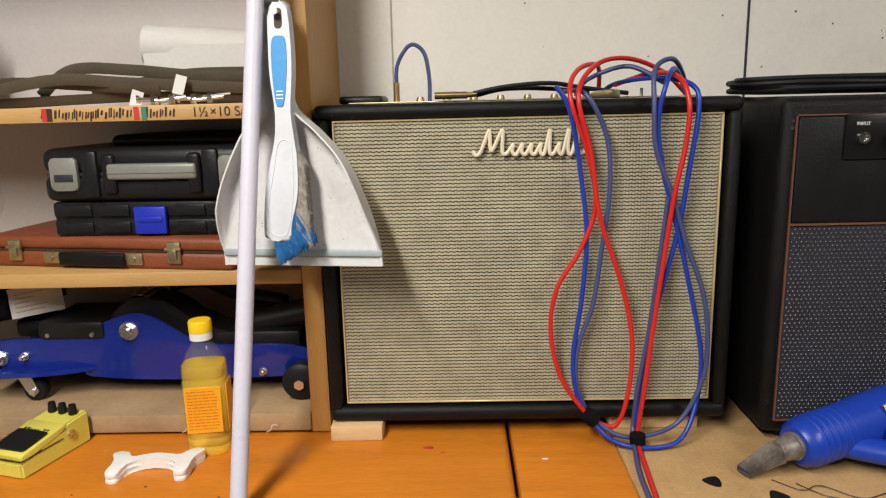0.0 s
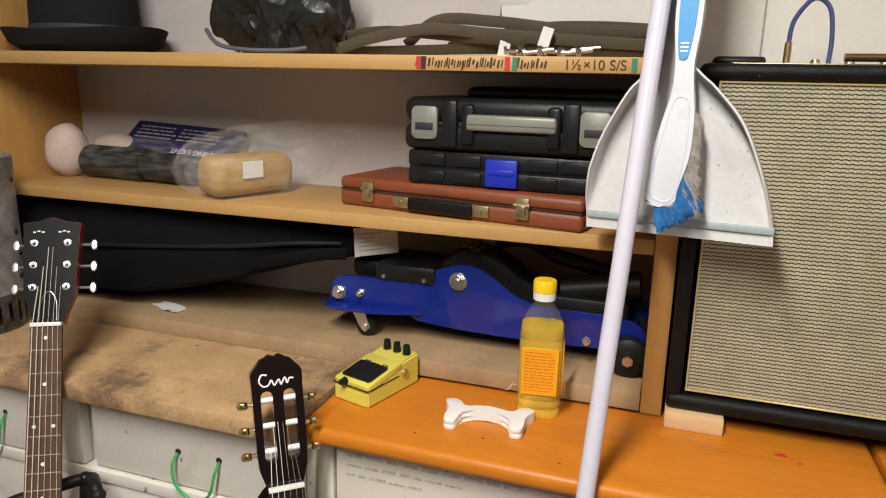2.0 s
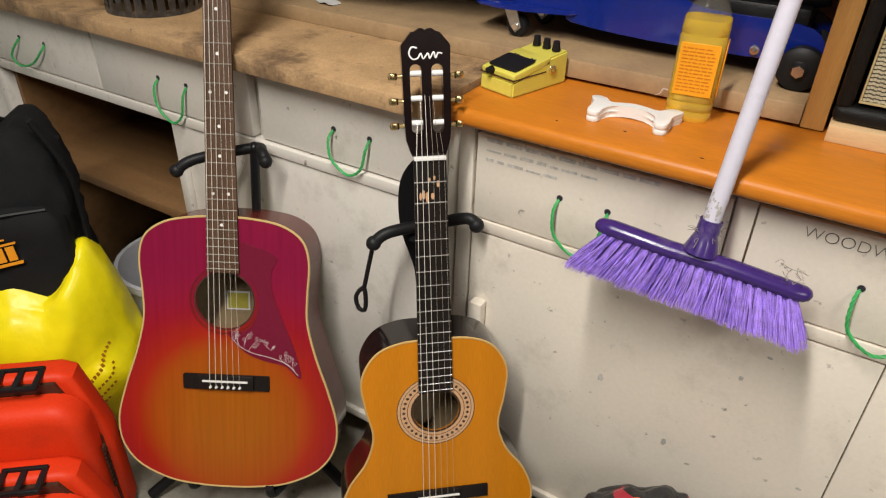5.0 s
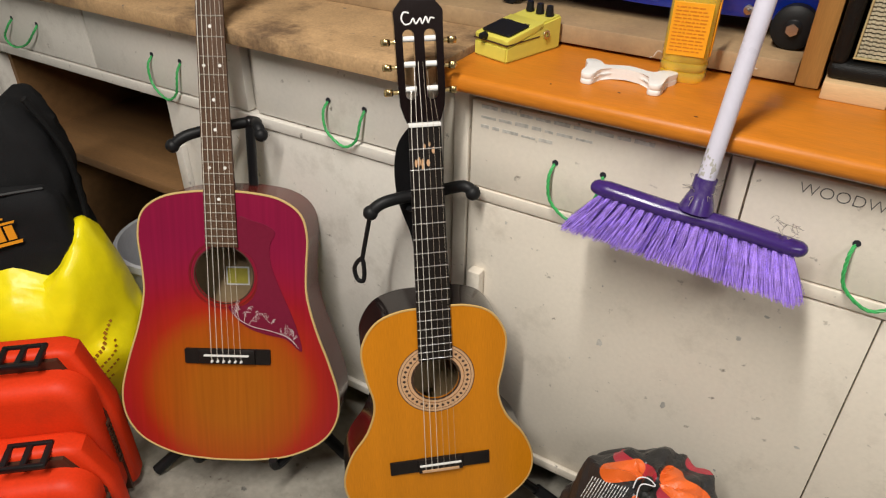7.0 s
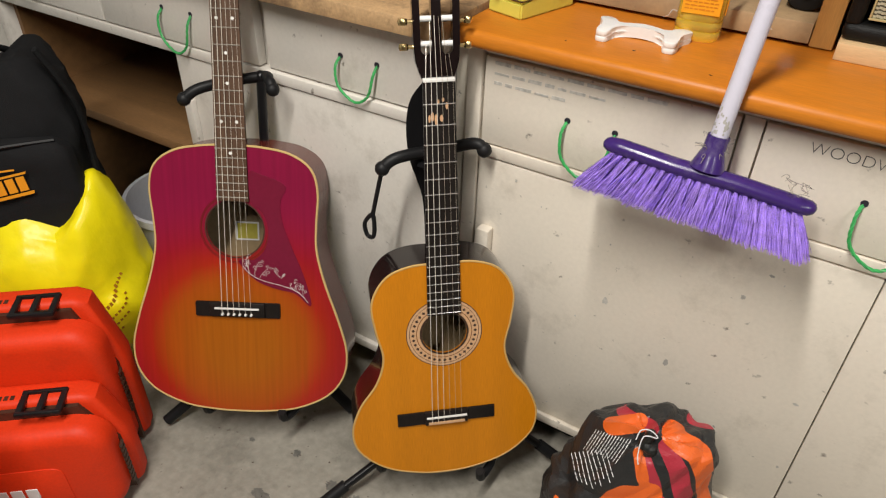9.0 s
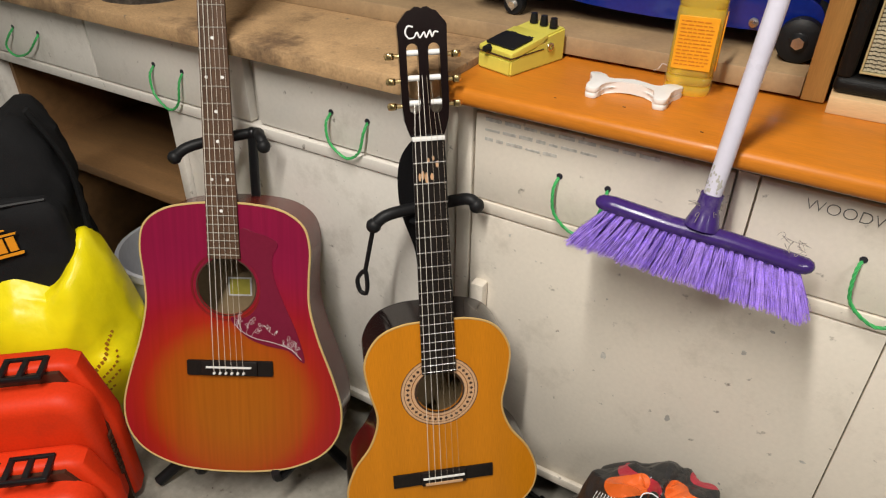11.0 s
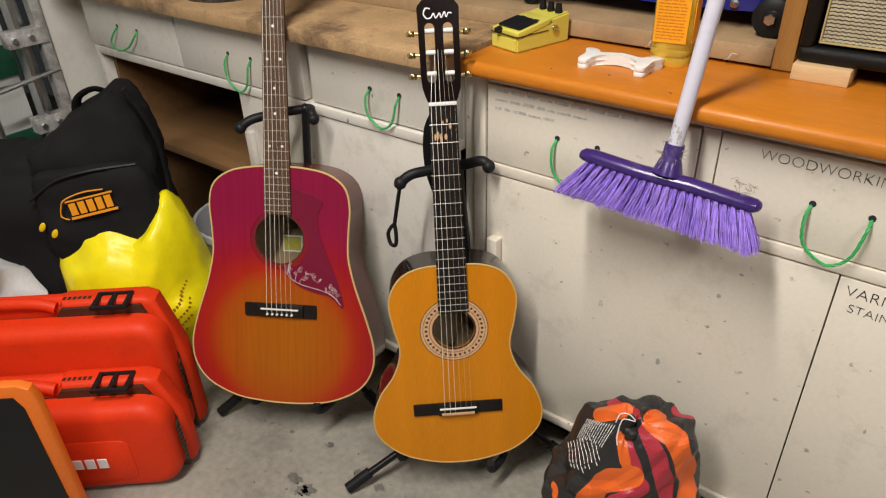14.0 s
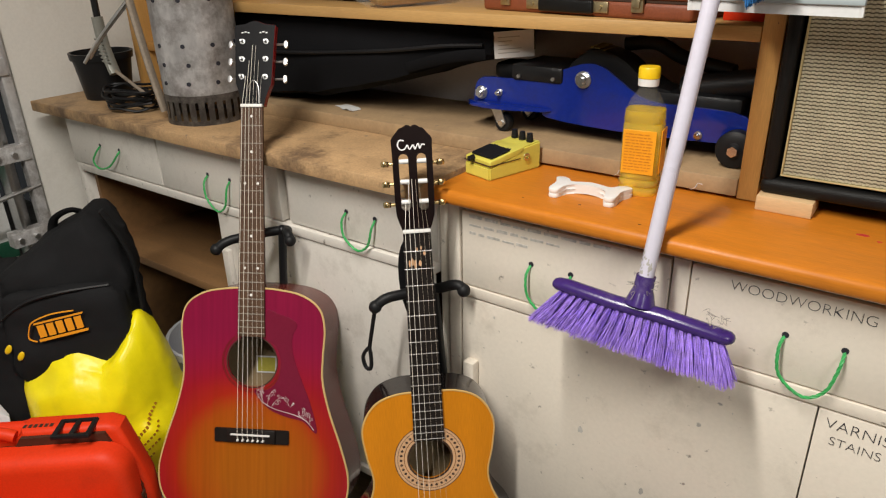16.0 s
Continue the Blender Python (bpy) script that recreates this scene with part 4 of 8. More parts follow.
    for i in range(6):
        sx, nx = -spread / 2 + i * spread / 5, (-nut_w / 2 + 0.004) + i * (nut_w - 0.008) / 5
        bm = BM()
        thick = (0.0006, 0.00055, 0.0005, 0.00028, 0.00026, 0.00024)[i]
        end_pt = (nx * (0.9 if not classical else 0.75), top + 0.06 + 0.03 * (i % 3 if i < 3 else 2 - i % 3), 0.003 - (0.014 if classical else 0.006) - 0.0015 * (i % 3 if i < 3 else 2 - i % 3))
        tube(bm, [(sx, -0.014, 0.009), (sx, 0, 0.0125), (nx, top + 0.002, 0.0108), end_pt], thick, n=5, per=0)
        part("string", bm, M["string"] if i < 3 or not classical else M["string_thin"], g)
    return g


M["guard"] = mat("dark_red_pickguard", (0.17, 0.012, 0.035), 0.2, var=0.1, bump=0.0, coat=0.3)
M["label_paper"] = mat("yellow_label", (0.42, 0.37, 0.05), 0.7, var=0.1, bump=0.0)
M["old_binding"] = mat("yellowed_binding", (0.58, 0.42, 0.17), 0.4, var=0.1, bump=0.0)
M["dark_cream"] = mat("amber_binding", (0.55, 0.35, 0.12), 0.4, var=0.1, bump=0.0)

M["string"] = mat("wound_string", (0.78, 0.74, 0.66), 0.35, 0.2, var=0.05, bump=0.0)
M["string_thin"] = mat("clear_nylon_string", (0.42, 0.36, 0.28), 0.3, 0.0, var=0.05, bump=0.0)


def pose_axes(s, w, v, n):
    m = Matrix((Vector(w).normalized(), Vector(v).normalized(), Vector(n).normalized())).transposed().to_4x4()
    m.translation = s
    return m


CL = pose_axes((-0.5808, -0.2134, 0.2271), (0.7574, 0.6529, 0.0091), (-0.1507, 0.1612, 0.9754), (0.6353, -0.7401, 0.2204))
half_c = [(0.327, 0.0), (0.325, 0.06), (0.305, 0.105), (0.258, 0.131), (0.20, 0.127), (0.14, 0.116), (0.085, 0.132), (0.035, 0.166), (-0.02, 0.184), (-0.07, 0.173), (-0.115, 0.125), (-0.138, 0.06), (-0.144, 0.0)]
cg = guitar("classical_guitar", "amber-topped classical guitar with dark sides on a stand", CL, 0.965, half_c, 0.65, 0.092, 0.184, 0.0425, M["spruce"], M["dark_lacquer"], M["ebony"], 0.052, 0.062, 0.327, True)
# slotted headstock
def pierced(bm, outer, holes, z0, z1):
    """A plate with openings cut through it."""
    walls = []
    for z in (z0, z1):
        edges, loops = [], []
        for pts in [outer, *holes]:
            vs = [bm.verts.new((x, y, z)) for x, y in pts]
            loops.append(vs)
            edges += [bm.edges.new((vs[i], vs[(i + 1) % len(vs)])) for i in range(len(vs))]
        bmesh.ops.triangle_fill(bm, edges=edges, use_beauty=True)
        walls.append(loops)
    for a, b in zip(*walls):
        for i in range(len(a)):
            bm.faces.new((a[i], a[(i + 1) % len(a)], b[(i + 1) % len(b)], b[i]))
    return bm


right_side = [(0.0265, 0.653), (0.030, 0.662), (0.0355, 0.680), (0.0372, 0.705), (0.0378, 0.80), (0.0385, 0.822), (0.036, 0.827), (0.022, 0.843), (0.016, 0.8445), (0.009, 0.849), (0.004, 0.8485)]
hd = pierced(BM(), right_side + [(0.0, 0.846)] + [(-x, y) for x, y in reversed(right_side)],
             [rounded(0.018, 0.106, 0.0088, s * 0.0168, 0.743, 6) for s in (-1, 1)], -0.0225, -0.004)
head = part("headstock", hd, M["dark_lacquer"], cg)
for s in (-1, 1):
    for i in range(3):
        v = 0.706 + i * 0.038
        bm = BM()
        rod(bm, (s * 0.0078, v, -0.010), (s * 0.0258, v, -0.010), 0.0046, n=12)
        part("string_roller", bm, M["bone_white"], head)
        bm = BM()
        rod(bm, (s * 0.037, v - 0.004, -0.013), (s * 0.05, v - 0.004, -0.013), 0.0035, n=8)
        lathe(bm, [(0.0, -0.006), (0.007, -0.005), (0.0085, 0.0), (0.007, 0.005), (0.0, 0.006)], 10, pose(s * 0.052, v - 0.004, -0.013, 90, 0, 0))
        part("tuning_peg", bm, M["gold"], head)
bm = BM()
tube(bm, [(-0.014, 0.018, 0), (-0.022, 0.019, 0), (-0.026, 0.010, 0), (-0.021, 0.002, 0), (-0.013, 0.003, 0), (-0.008, 0.010, 0), (-0.004, 0.002, 0), (0.003, 0.010, 0), (0.006, 0.002, 0), (0.012, 0.012, 0), (0.015, 0.003, 0), (0.019, 0.010, 0), (0.025, 0.009, 0)], 0.0014, n=5, per=5)
b = part("script_mark", bm, M["white_ink"], head, "white script-shaped mark")
b.location = (0.0, 0.802, -0.0035)
head.matrix_local = LEAN
# worn patches on the first frets
bm = BM()
for x, v, a, c in ((-0.012, 0.593, 0.003, 0.008), (-0.006, 0.588, 0.0025, 0.010), (0.003, 0.59, 0.003, 0.006), (-0.017, 0.59, 0.002, 0.007), (0.006, 0.62, 0.002, 0.004), (-0.002, 0.617, 0.002, 0.004), (0.012, 0.61, 0.0025, 0.006)):
    bm.faces.new([bm.verts.new((x + a * math.cos(t), v + c * math.sin(t), 0.00665)) for t in (0, 0.8, 1.6, 2.4, 3.14, 3.9, 4.7, 5.5)])
part("worn_patch", bm, M["rosette"], cg, "bare worn wood between the first frets")

RG = pose_axes((-1.0340, -0.2810, 0.3294), (0.8682, 0.4961, -0.0028), (-0.1745, 0.3106, 0.9344), (0.4644, -0.8108, 0.3563))
half_r = [(0.292, 0.0), (0.290, 0.05), (0.280, 0.10), (0.255, 0.135), (0.215, 0.146), (0.16, 0.143), (0.11, 0.143), (0.05, 0.157), (-0.02, 0.181), (-0.08, 0.196), (-0.13, 0.190), (-0.17, 0.160), (-0.197, 0.105), (-0.206, 0.05), (-0.208, 0.0)]
rg = guitar("acoustic_guitar", "cherry sunburst steel-string acoustic guitar on a stand", RG, 1.115, half_r, 0.645, 0.105, 0.145, 0.0505, M["burst"], M["mahogany"], M["rosewood"], 0.043, 0.055, 0.29, False)
head_side = [(0.022, 0.648), (0.0255, 0.664), (0.036, 0.692), (0.0405, 0.795), (0.0415, 0.803), (0.034, 0.8045), (0.020, 0.806), (0.009, 0.8105)]
head_line = head_side + [(0.0, 0.8125)] + [(-x, y) for x, y in reversed(head_side)]
hd = BM()
slab(hd, head_line, -0.0155, -0.002)
head = part("headstock", hd, M["red_edge"], rg)
hd = BM()
slab(hd, [(x * 0.985, 0.65 + (y - 0.65) * 0.997) for x, y in head_line], -0.0018, -0.0005)
part("head_veneer", hd, M["veneer"], head, "black headstock veneer")
for s in (-1, 1):
    for i in range(3):
        v = 0.704 + i * 0.034
        bm = BM()
        lathe(bm, [(0.0, 0.011), (0.0024, 0.011), (0.0026, 0.002), (0.0052, 0.0018), (0.0056, 0.0)], 14, pose(s * 0.0235, v, -0.0008))
        part("tuner_post", bm, M["steel"], head)
        bm = BM()
        rod(bm, (s * 0.036, v, -0.022), (s * 0.051, v, -0.022), 0.0022, n=8)
        lathe(bm, [(0.0, -0.0032), (0.0055, -0.0028), (0.0068, 0.0), (0.0055, 0.0028), (0.0, 0.0032)], 16, Matrix.Translation((s * 0.056, v, -0.022)) @ Matrix.Diagonal((0.75, 1.25, 1.0, 1)))
        part("tuner_button", bm, M["steel"], head)
bm = BM()
tube(bm, [(-0.012, 0.653, 0), (-0.011, 0.68, 0), (-0.004, 0.695, 0), (0.004, 0.695, 0), (0.011, 0.68, 0), (0.012, 0.653, 0)], 0.0007, n=5, per=4)
part("rod_cover_edge", bm, M["steel"], head)
head.matrix_local = LEAN
bm = BM()
for x in (-0.018, 0.018):
    for k in range(3):
        box(bm, x - 0.008 + k * 0.006, x - 0.004 + k * 0.006, 0.788 + (k % 2) * 0.0015, 0.790 + (k % 2) * 0.0015, -0.0005, 0.0)
part("head_mark", bm, M["white_ink"], head, "small pale mark")
# pickguard with engraved sprig
pg = [(0.028, 0.247), (0.05, 0.243), (0.075, 0.235), (0.092, 0.222), (0.082, 0.20), (0.083, 0.165), (0.098, 0.12), (0.118, 0.07), (0.132, 0.02), (0.129, 0.008), (0.105, 0.03), (0.07, 0.038), (0.035, 0.052), (0.010, 0.078), (0.006, 0.09), (0.03, 0.09), (0.05, 0.107), (0.058, 0.13), (0.058, 0.155), (0.048, 0.18), (0.03, 0.195)]
bm = BM()
slab(bm, [(p.x, p.y) for p in smooth_path([(x, y, 0) for x, y in pg], 3, True)], 0.0003, 0.0016)
guard = part("pickguard", bm, M["guard"], rg, "dark red pickguard engraved with a leafy sprig")
bm = BM()
spine = smooth_path([(0.012, 0.079, 0.0017), (0.022, 0.066, 0.0017), (0.045, 0.053, 0.0017), (0.078, 0.045, 0.0017), (0.108, 0.034, 0.0017), (0.127, 0.014, 0.0017)], 6)
tube(bm, spine, 0.00036, n=4, per=0)
sprig = random.Random(5)
for x, y, ang, size in ((0.024, 0.066, 100, 0.030), (0.032, 0.060, 72, 0.030), (0.040, 0.056, 48, 0.026), (0.016, 0.074, 62, 0.016), (0.116, 0.027, 118, 0.028), (0.120, 0.022, 92, 0.024), (0.110, 0.032, 138, 0.020), (0.078, 0.060, 128, 0.022), (0.080, 0.058, 62, 0.010)):
    a = radians(ang)
    d, e = Vector((math.cos(a), math.sin(a), 0)), Vector((-math.sin(a), math.cos(a), 0))
    at = Vector((x, y, 0.0017))
    tube(bm, [at, at + d * size * 0.5 + e * size * 0.08, at + d * size], 0.00022, n=4, per=4)
    for k in range(3):
        f = at + d * size * (0.4 + 0.25 * k)
        w = sprig.choice((-1, 1)) * size * 0.24
        tube(bm, [f, f + d * size * 0.12 + e * w, f + d * size * 0.24 + e * w * 0.6, f], 0.0002, n=4, per=3)
part("engraved_sprig", bm, M["white_ink"], guard, "white engraved leaves")


def guitar_stand(label, feet, yoke, base, tilt_top):
    s = thing("guitar_stand", base, label, "guitar stand", group="guitar stands")
    b = Vector(base)
    rel = [tuple(Vector(p) - b) for p in feet]
    hub = Vector((0, 0, 0.16))
    for f in rel:
        bm = BM()
        d = (Vector(f) - hub).normalized()
        rod(bm, hub, Vector(f) - d * 0.05 + Vector((0, 0, 0.012)), 0.0085, n=10)
        leg = part("leg", bm, M["black_metal"], s)
        bm = BM()
        rod(bm, Vector(f) - d * 0.06 + Vector((0, 0, 0.013)), Vector(f) + Vector((0, 0, 0.012)), 0.0125, n=12)
        part("rubber_foot", bm, M["black_cable"], leg)
    top = Vector(tilt_top) - b
    bm = BM()
    rod(bm, hub - Vector((0, 0, 0.03)), top, 0.0095, n=10)
    bmesh.ops.create_uvsphere(bm, u_segments=12, v_segments=8, radius=0.0125, matrix=Matrix.Translation(top))
    part("mast", bm, M["black_metal"], s)
    bm = BM()
    box(bm, -0.02, 0.02, -0.02, 0.02, 0.14, 0.19, 0.005)
    part("hub", bm, M["black_plastic"], s)
    yl, yr = Vector(yoke[0]) - b, Vector(yoke[1]) - b
    bm = BM()
    tube(bm, [yl, yl * 0.75 + top * 0.25 + Vector((0, 0, 0.012)), top, yr * 0.75 + top * 0.25 + Vector((0, 0, 0.012)), yr], 0.0105, n=12)
    yo = part("yoke", bm, M["black_cable"], s, "padded neck yoke")
    for p in (yl, yr):
        bm = BM()
        bmesh.ops.create_uvsphere(bm, u_segments=10, v_segments=8, radius=0.0135, matrix=Matrix.Translation(p))
        part("yoke_end", bm, M["black_cable"], yo)
    return s, b, yl




st, sb, yl = guitar_stand("black tubular guitar stand under the classical guitar", [(-0.761, -0.39, 0), (-0.40, -0.03, 0), (-0.62, -0.045, 0)], [(-0.775, -0.13, 0.66), (-0.63, -0.03, 0.695)], (-0.60, -0.10, 0), (-0.700, -0.035, 0.68))
bm = BM()
p = yl
tube(bm, [p, p + Vector((-0.012, 0, -0.05)), p + Vector((-0.026, 0, -0.11))], 0.0042, n=8)
tube(bm, [p + Vector((-0.026, 0, -0.105)), p + Vector((-0.044, 0, -0.13)), p + Vector((-0.040, 0, -0.155)), p + Vector((-0.026, 0, -0.155)), p + Vector((-0.022, 0, -0.13))], 0.0042, n=8, closed=True)
part("neck_strap", bm, M["black_cable"], st, "rubber security strap with a loop")
for fx, fy in ((-0.70, -0.215), (-0.52, -0.125)):
    bm = BM()
    v = Vector((fx + 0.016, fy - 0.026, 0.035)) - sb
    tube(bm, [(0, 0, 0.16), (v.x * 0.8, v.y * 0.3 - 0.02, 0.09), (v.x, v.y, 0.07), (v.x, v.y - 0.045, 0.068), (v.x, v.y - 0.052, 0.094)], 0.009, n=8)
    part("cradle_arm", bm, M["black_cable"], st)
st, sb, yl = guitar_stand("black tubular guitar stand under the acoustic guitar", [(-1.19, -0.41, 0), (-0.86, -0.16, 0), (-1.12, -0.06, 0)], [(-1.20, -0.18, 0.70), (-1.06, -0.085, 0.72)], (-1.06, -0.18, 0), (-1.118, -0.055, 0.722))
for fx, fy in ((-1.10, -0.305), (-0.95, -0.235)):
    bm = BM()
    v = Vector((fx + 0.03, fy - 0.022, 0.07)) - sb
    tube(bm, [(0, 0, 0.16), (v.x * 0.8, v.y * 0.3 - 0.02, 0.12), (v.x, v.y, 0.095), (v.x, v.y - 0.05, 0.092), (v.x, v.y - 0.058, 0.118)], 0.009, n=8)
    part("cradle_arm", bm, M["black_cable"], st)
# carrying strap hanging behind the classical neck
bm = BM()
tube(bm, [(-0.70, -0.075, 0.80), (-0.745, -0.06, 0.74), (-0.745, -0.06, 0.66), (-0.715, -0.06, 0.58), (-0.70, -0.07, 0.48), (-0.685, -0.08, 0.40)], 0.030, n=10, flat=0.09, up=(0.3, 1, 0))
tube(bm, [(-0.735, -0.066, 0.655), (-0.70, -0.066, 0.655)], 0.016, n=8, per=0, flat=0.4)
whole("guitar_strap", bm, M["black_cloth"], "wide black webbing strap hanging behind the guitar neck", "guitar strap")


# ---- broom ----
NECK, TOP = Vector((-0.2605, -0.073, 0.836)), Vector((-0.213, 0.088, 1.60))
up = (TOP - NECK).normalized()
hx = Vector((0.292, 0.013, -0.016)).normalized()
hz = hx.cross(up).normalized()
broom_m = Matrix((hx, -hz, up)).transposed().to_4x4()
broom_m.translation = NECK
broom = thing("broom", m=broom_m, label="lilac bristled broom with pale tube handle, hung against the drawers", category="broom")
bm = BM()
rod(bm, (0, 0, -0.01), (0, 0, (TOP - NECK).length + 0.35), 0.0118, n=20)
part("handle", bm, M["handle_tube"], broom, "pale lilac tube handle")
bm = BM()
grime = random.Random(3)
for i in range(34):
    a, z = grime.uniform(2.4, 5.6), 0.012 + abs(grime.gauss(0, 0.016))
    r = grime.uniform(0.0008, 0.0026)
    c = Vector((0.01195 * math.cos(a), 0.01195 * math.sin(a), z))
    t_, u_ = Vector((-math.sin(a), math.cos(a), 0)), Vector((0, 0, 1))
    bm.faces.new([bm.verts.new(c + t_ * r * math.cos(k) * grime.uniform(0.5, 1.2) + u_ * r * 1.6 * math.sin(k) * grime.uniform(0.5, 1.2)) for k in (0, 0.9, 1.8, 2.7, 3.6, 4.5, 5.4)])
tagged(part("grime_specks", bm, M["grey_ink"], broom, "dusty grime at the foot of the handle"), kind="stuff")
bm = BM()
lathe(bm, [(0.0, 0.01), (0.0150, 0.01), (0.0155, -0.012), (0.018, -0.018), (0.024, -0.037), (0.0, -0.038)], 18)
part("socket", bm, M["violet"], broom)
bm = BM()
tube(bm, [(x, 0, -0.046) for x in (-0.1455, -0.143, -0.137, -0.12, -0.04, 0.04, 0.12, 0.137, 0.143, 0.1455)], 0.016, n=18, per=0, flat=0.72, radii=(0.004, 0.010, 0.0145, 0.0165, 0.0165, 0.0165, 0.0165, 0.0145, 0.010, 0.004))
for v in bm.verts:
    v.co.z += 0.0012 * math.sin(v.co.x * 40)
head_block = part("head", bm, M["violet"], broom, "dark violet plastic broom head")
bm = BM()
for r in range(5):
    for c in range(21):
        u, w = (c + 0.5 + (0.25 if r % 2 else -0.25)) / 21 * 2 - 1, (r + 0.5) / 5 * 2 - 1
        ln0 = 0.061 + random.uniform(-0.002, 0.002)
        for k in range(82):
            a_, r_ = random.uniform(0, 6.283), math.sqrt(random.random())
            du, dw = r_ * math.cos(a_), r_ * math.sin(a_)
            x0, y0 = u * 0.130 + du * 0.0026, w * 0.0125 + dw * 0.0016
            ln = ln0 + random.uniform(-0.006, 0.002) - 0.004 * r_
            x1 = u * 0.130 + u * 0.032 + du * 0.0082 - 0.004 + random.gauss(0, 0.0012)
            y1 = w * 0.0125 + w * 0.020 + dw * 0.0060 + random.gauss(0, 0.0010)
            a = Vector((x0, y0, -0.054))
            e = Vector((x1, y1, -0.056 - ln))
            b = a.lerp(e, 0.33) + Vector((random.uniform(-0.0012, 0.0012), random.uniform(-0.0012, 0.0012), 0))
            c_ = a.lerp(e, 0.68) + Vector((random.uniform(-0.0016, 0.0016), random.uniform(-0.0016, 0.0016), 0))
            ang, s = random.uniform(0, 3.14), random.uniform(0.00035, 0.0006)
            d = Vector((math.cos(ang), math.sin(ang), 0)) * s
            va = [bm.verts.new(q) for q in (a - d, a + d, b - d, b + d, c_ - d, c_ + d, e - d * 0.6, e + d * 0.6)]
            for i in (0, 2, 4):
                bm.faces.new((va[i], va[i + 1], va[i + 3], va[i + 2]))
tagged(part("bristles", bm, M["lilac_tuft"], broom, "dense soft lilac bristles", smooth=False), kind="stuff")
bm = BM()
for i in range(30):
    p = Vector((random.uniform(-0.02, 0.02) if i < 20 else random.uniform(0.09, 0.14), random.uniform(-0.02, 0.02), -0.03 + random.uniform(0, 0.03 if i < 20 else 0.008)))
    pts = [p + Vector((random.uniform(-1, 1), random.uniform(-1, 1), random.uniform(-0.6, 1))) * 0.009 for _ in range(4)]
    tube(bm, pts, 0.0004, n=4, per=3)
tagged(part("lint", bm, M["grey_bristle"], broom, "grey lint caught on the head"), kind="stuff")

# ---- dustpan and hand brush ----
PX = 0.000862
pan_m = frame_of((-0.1985, 0.140, 1.608), (0.983, -0.15, 0.005), (0, 0.11, 1))
pan = thing("dustpan", m=pan_m, label="grubby white plastic dustpan hung on the shelf post", category="dustpan")
half_l = [(-18, -20), (-20, -100), (-22, -180), (-40, -215), (-62, -242), (-98, -318), (-116, -400), (-114, -458)]
half_rr = [(18, -20), (20, -100), (22, -178), (45, -208), (72, -232), (114, -282), (148, -358), (165, -418), (170, -457)]
rim = smooth_path([(x * PX, y * PX, 0) for x, y in half_l], 4)[::-1] + smooth_path([(18 * PX, -20 * PX, 0), *[(x * PX, y * PX, 0) for x, y in half_rr[1:]]], 4)
bm = BM()
n = len(rim)
rows = []
for i, p in enumerate(rim):
    t = rim[min(i + 1, n - 1)] - rim[max(i - 1, 0)]
    inn = Vector((t.y, -t.x, 0)).normalized()
    c = Vector((0.02, -0.28, 0))
    if (c - p).dot(inn) < 0:
        inn = -inn
    f = min(1.0, max(0.0, (p.y + 0.374) / 0.06)) if p.y < -0.15 else 1.0
    h = 0.038 * (0.12 + 0.88 * f)
    a = 0.006 if p.y < -0.15 else 0.004
    rows.append([bm.verts.new(q) for q in (p + Vector((0, 0, h)), p + inn * 0.0025 + Vector((0, 0, h)), p + inn * a + Vector((0, 0, 0.003)), p + inn * a, p)])
for i in range(n - 1):
    for k in range(5):
        bm.faces.new((rows[i][k], rows[i][(k + 1) % 5], rows[i + 1][(k + 1) % 5], rows[i + 1][k]))
lo = [r[2] for r in rows]
half = n // 2
for i in range(half - 1):
    j = n - 1 - i
    if lo[i] is not lo[j - 1]:
        bm.faces.new((lo[i], lo[i + 1], lo[j - 1], lo[j]))
part("pan", bm, M["pan_white"], pan)
bm = BM()
box(bm, -114 * PX, 170 * PX, -0.380, -0.370, 0.001, 0.008, 0.002)
part("rubber_lip", bm, M["pan_lip"], pan, "grey rubber lip")
bm = BM()
for i in range(64):
    a = random.choice(((0.045, -0.20), (0.09, -0.25), (-0.05, -0.33), (0.03, -0.37), (0.10, -0.33)))
    x, y = a[0] + random.gauss(0, 0.02), a[1] + random.gauss(0, 0.02)
    r = random.uniform(0.0003, 0.0010)
    bm.faces.new([bm.verts.new((x + r * math.cos(k) * random.uniform(0.6, 1.4), y + r * math.sin(k), 0.0036)) for k in (0, 1.25, 2.5, 3.75, 5)])
tagged(part("grime_specks", bm, M["ink_brown"], pan, "dark grime specks"), kind="stuff")

hb_m = pan_m @ Matrix.Translation((0.017, -0.026, 0.036)) @ Matrix.Diagonal((0.95, 0.95, 1, 1))
hb = thing("hand_brush", m=hb_m, label="white hand brush with blue grip, clipped into the dustpan", category="hand brush")
hl = [(-17, -12), (-18, -70), (-17, -120), (-10, -180), (-12, -225), (-22, -270), (-33, -330), (-36, -385), (-30, -397)]
hr = [(8, -400), (14, -370), (26, -320), (27, -262), (23, -225), (18, -180), (22, -120), (22, -70), (17, -12), (8, 0), (-6, 0)]
bm = BM()
slab(bm, [(p.x, p.y) for p in smooth_path([(x * PX, y * PX, 0) for x, y in hl + hr], 4, True)], 0.0, 0.016, None, 0.005, 3)
body = part("handle", bm, M["white_plastic"], hb)
bm = BM()
slab(bm, [(p.x, p.y) for p in smooth_path([(x * PX, y * PX, 0) for x, y in ((-11, -62), (-12, -110), (-7, -165), (0, -172), (8, -165), (14, -110), (13, -62), (1, -56))], 4, True)], 0.0155, 0.0175, None, 0.0008, 1)
part("grip", bm, M["blue_grip"], body, "sky blue grip inlay")
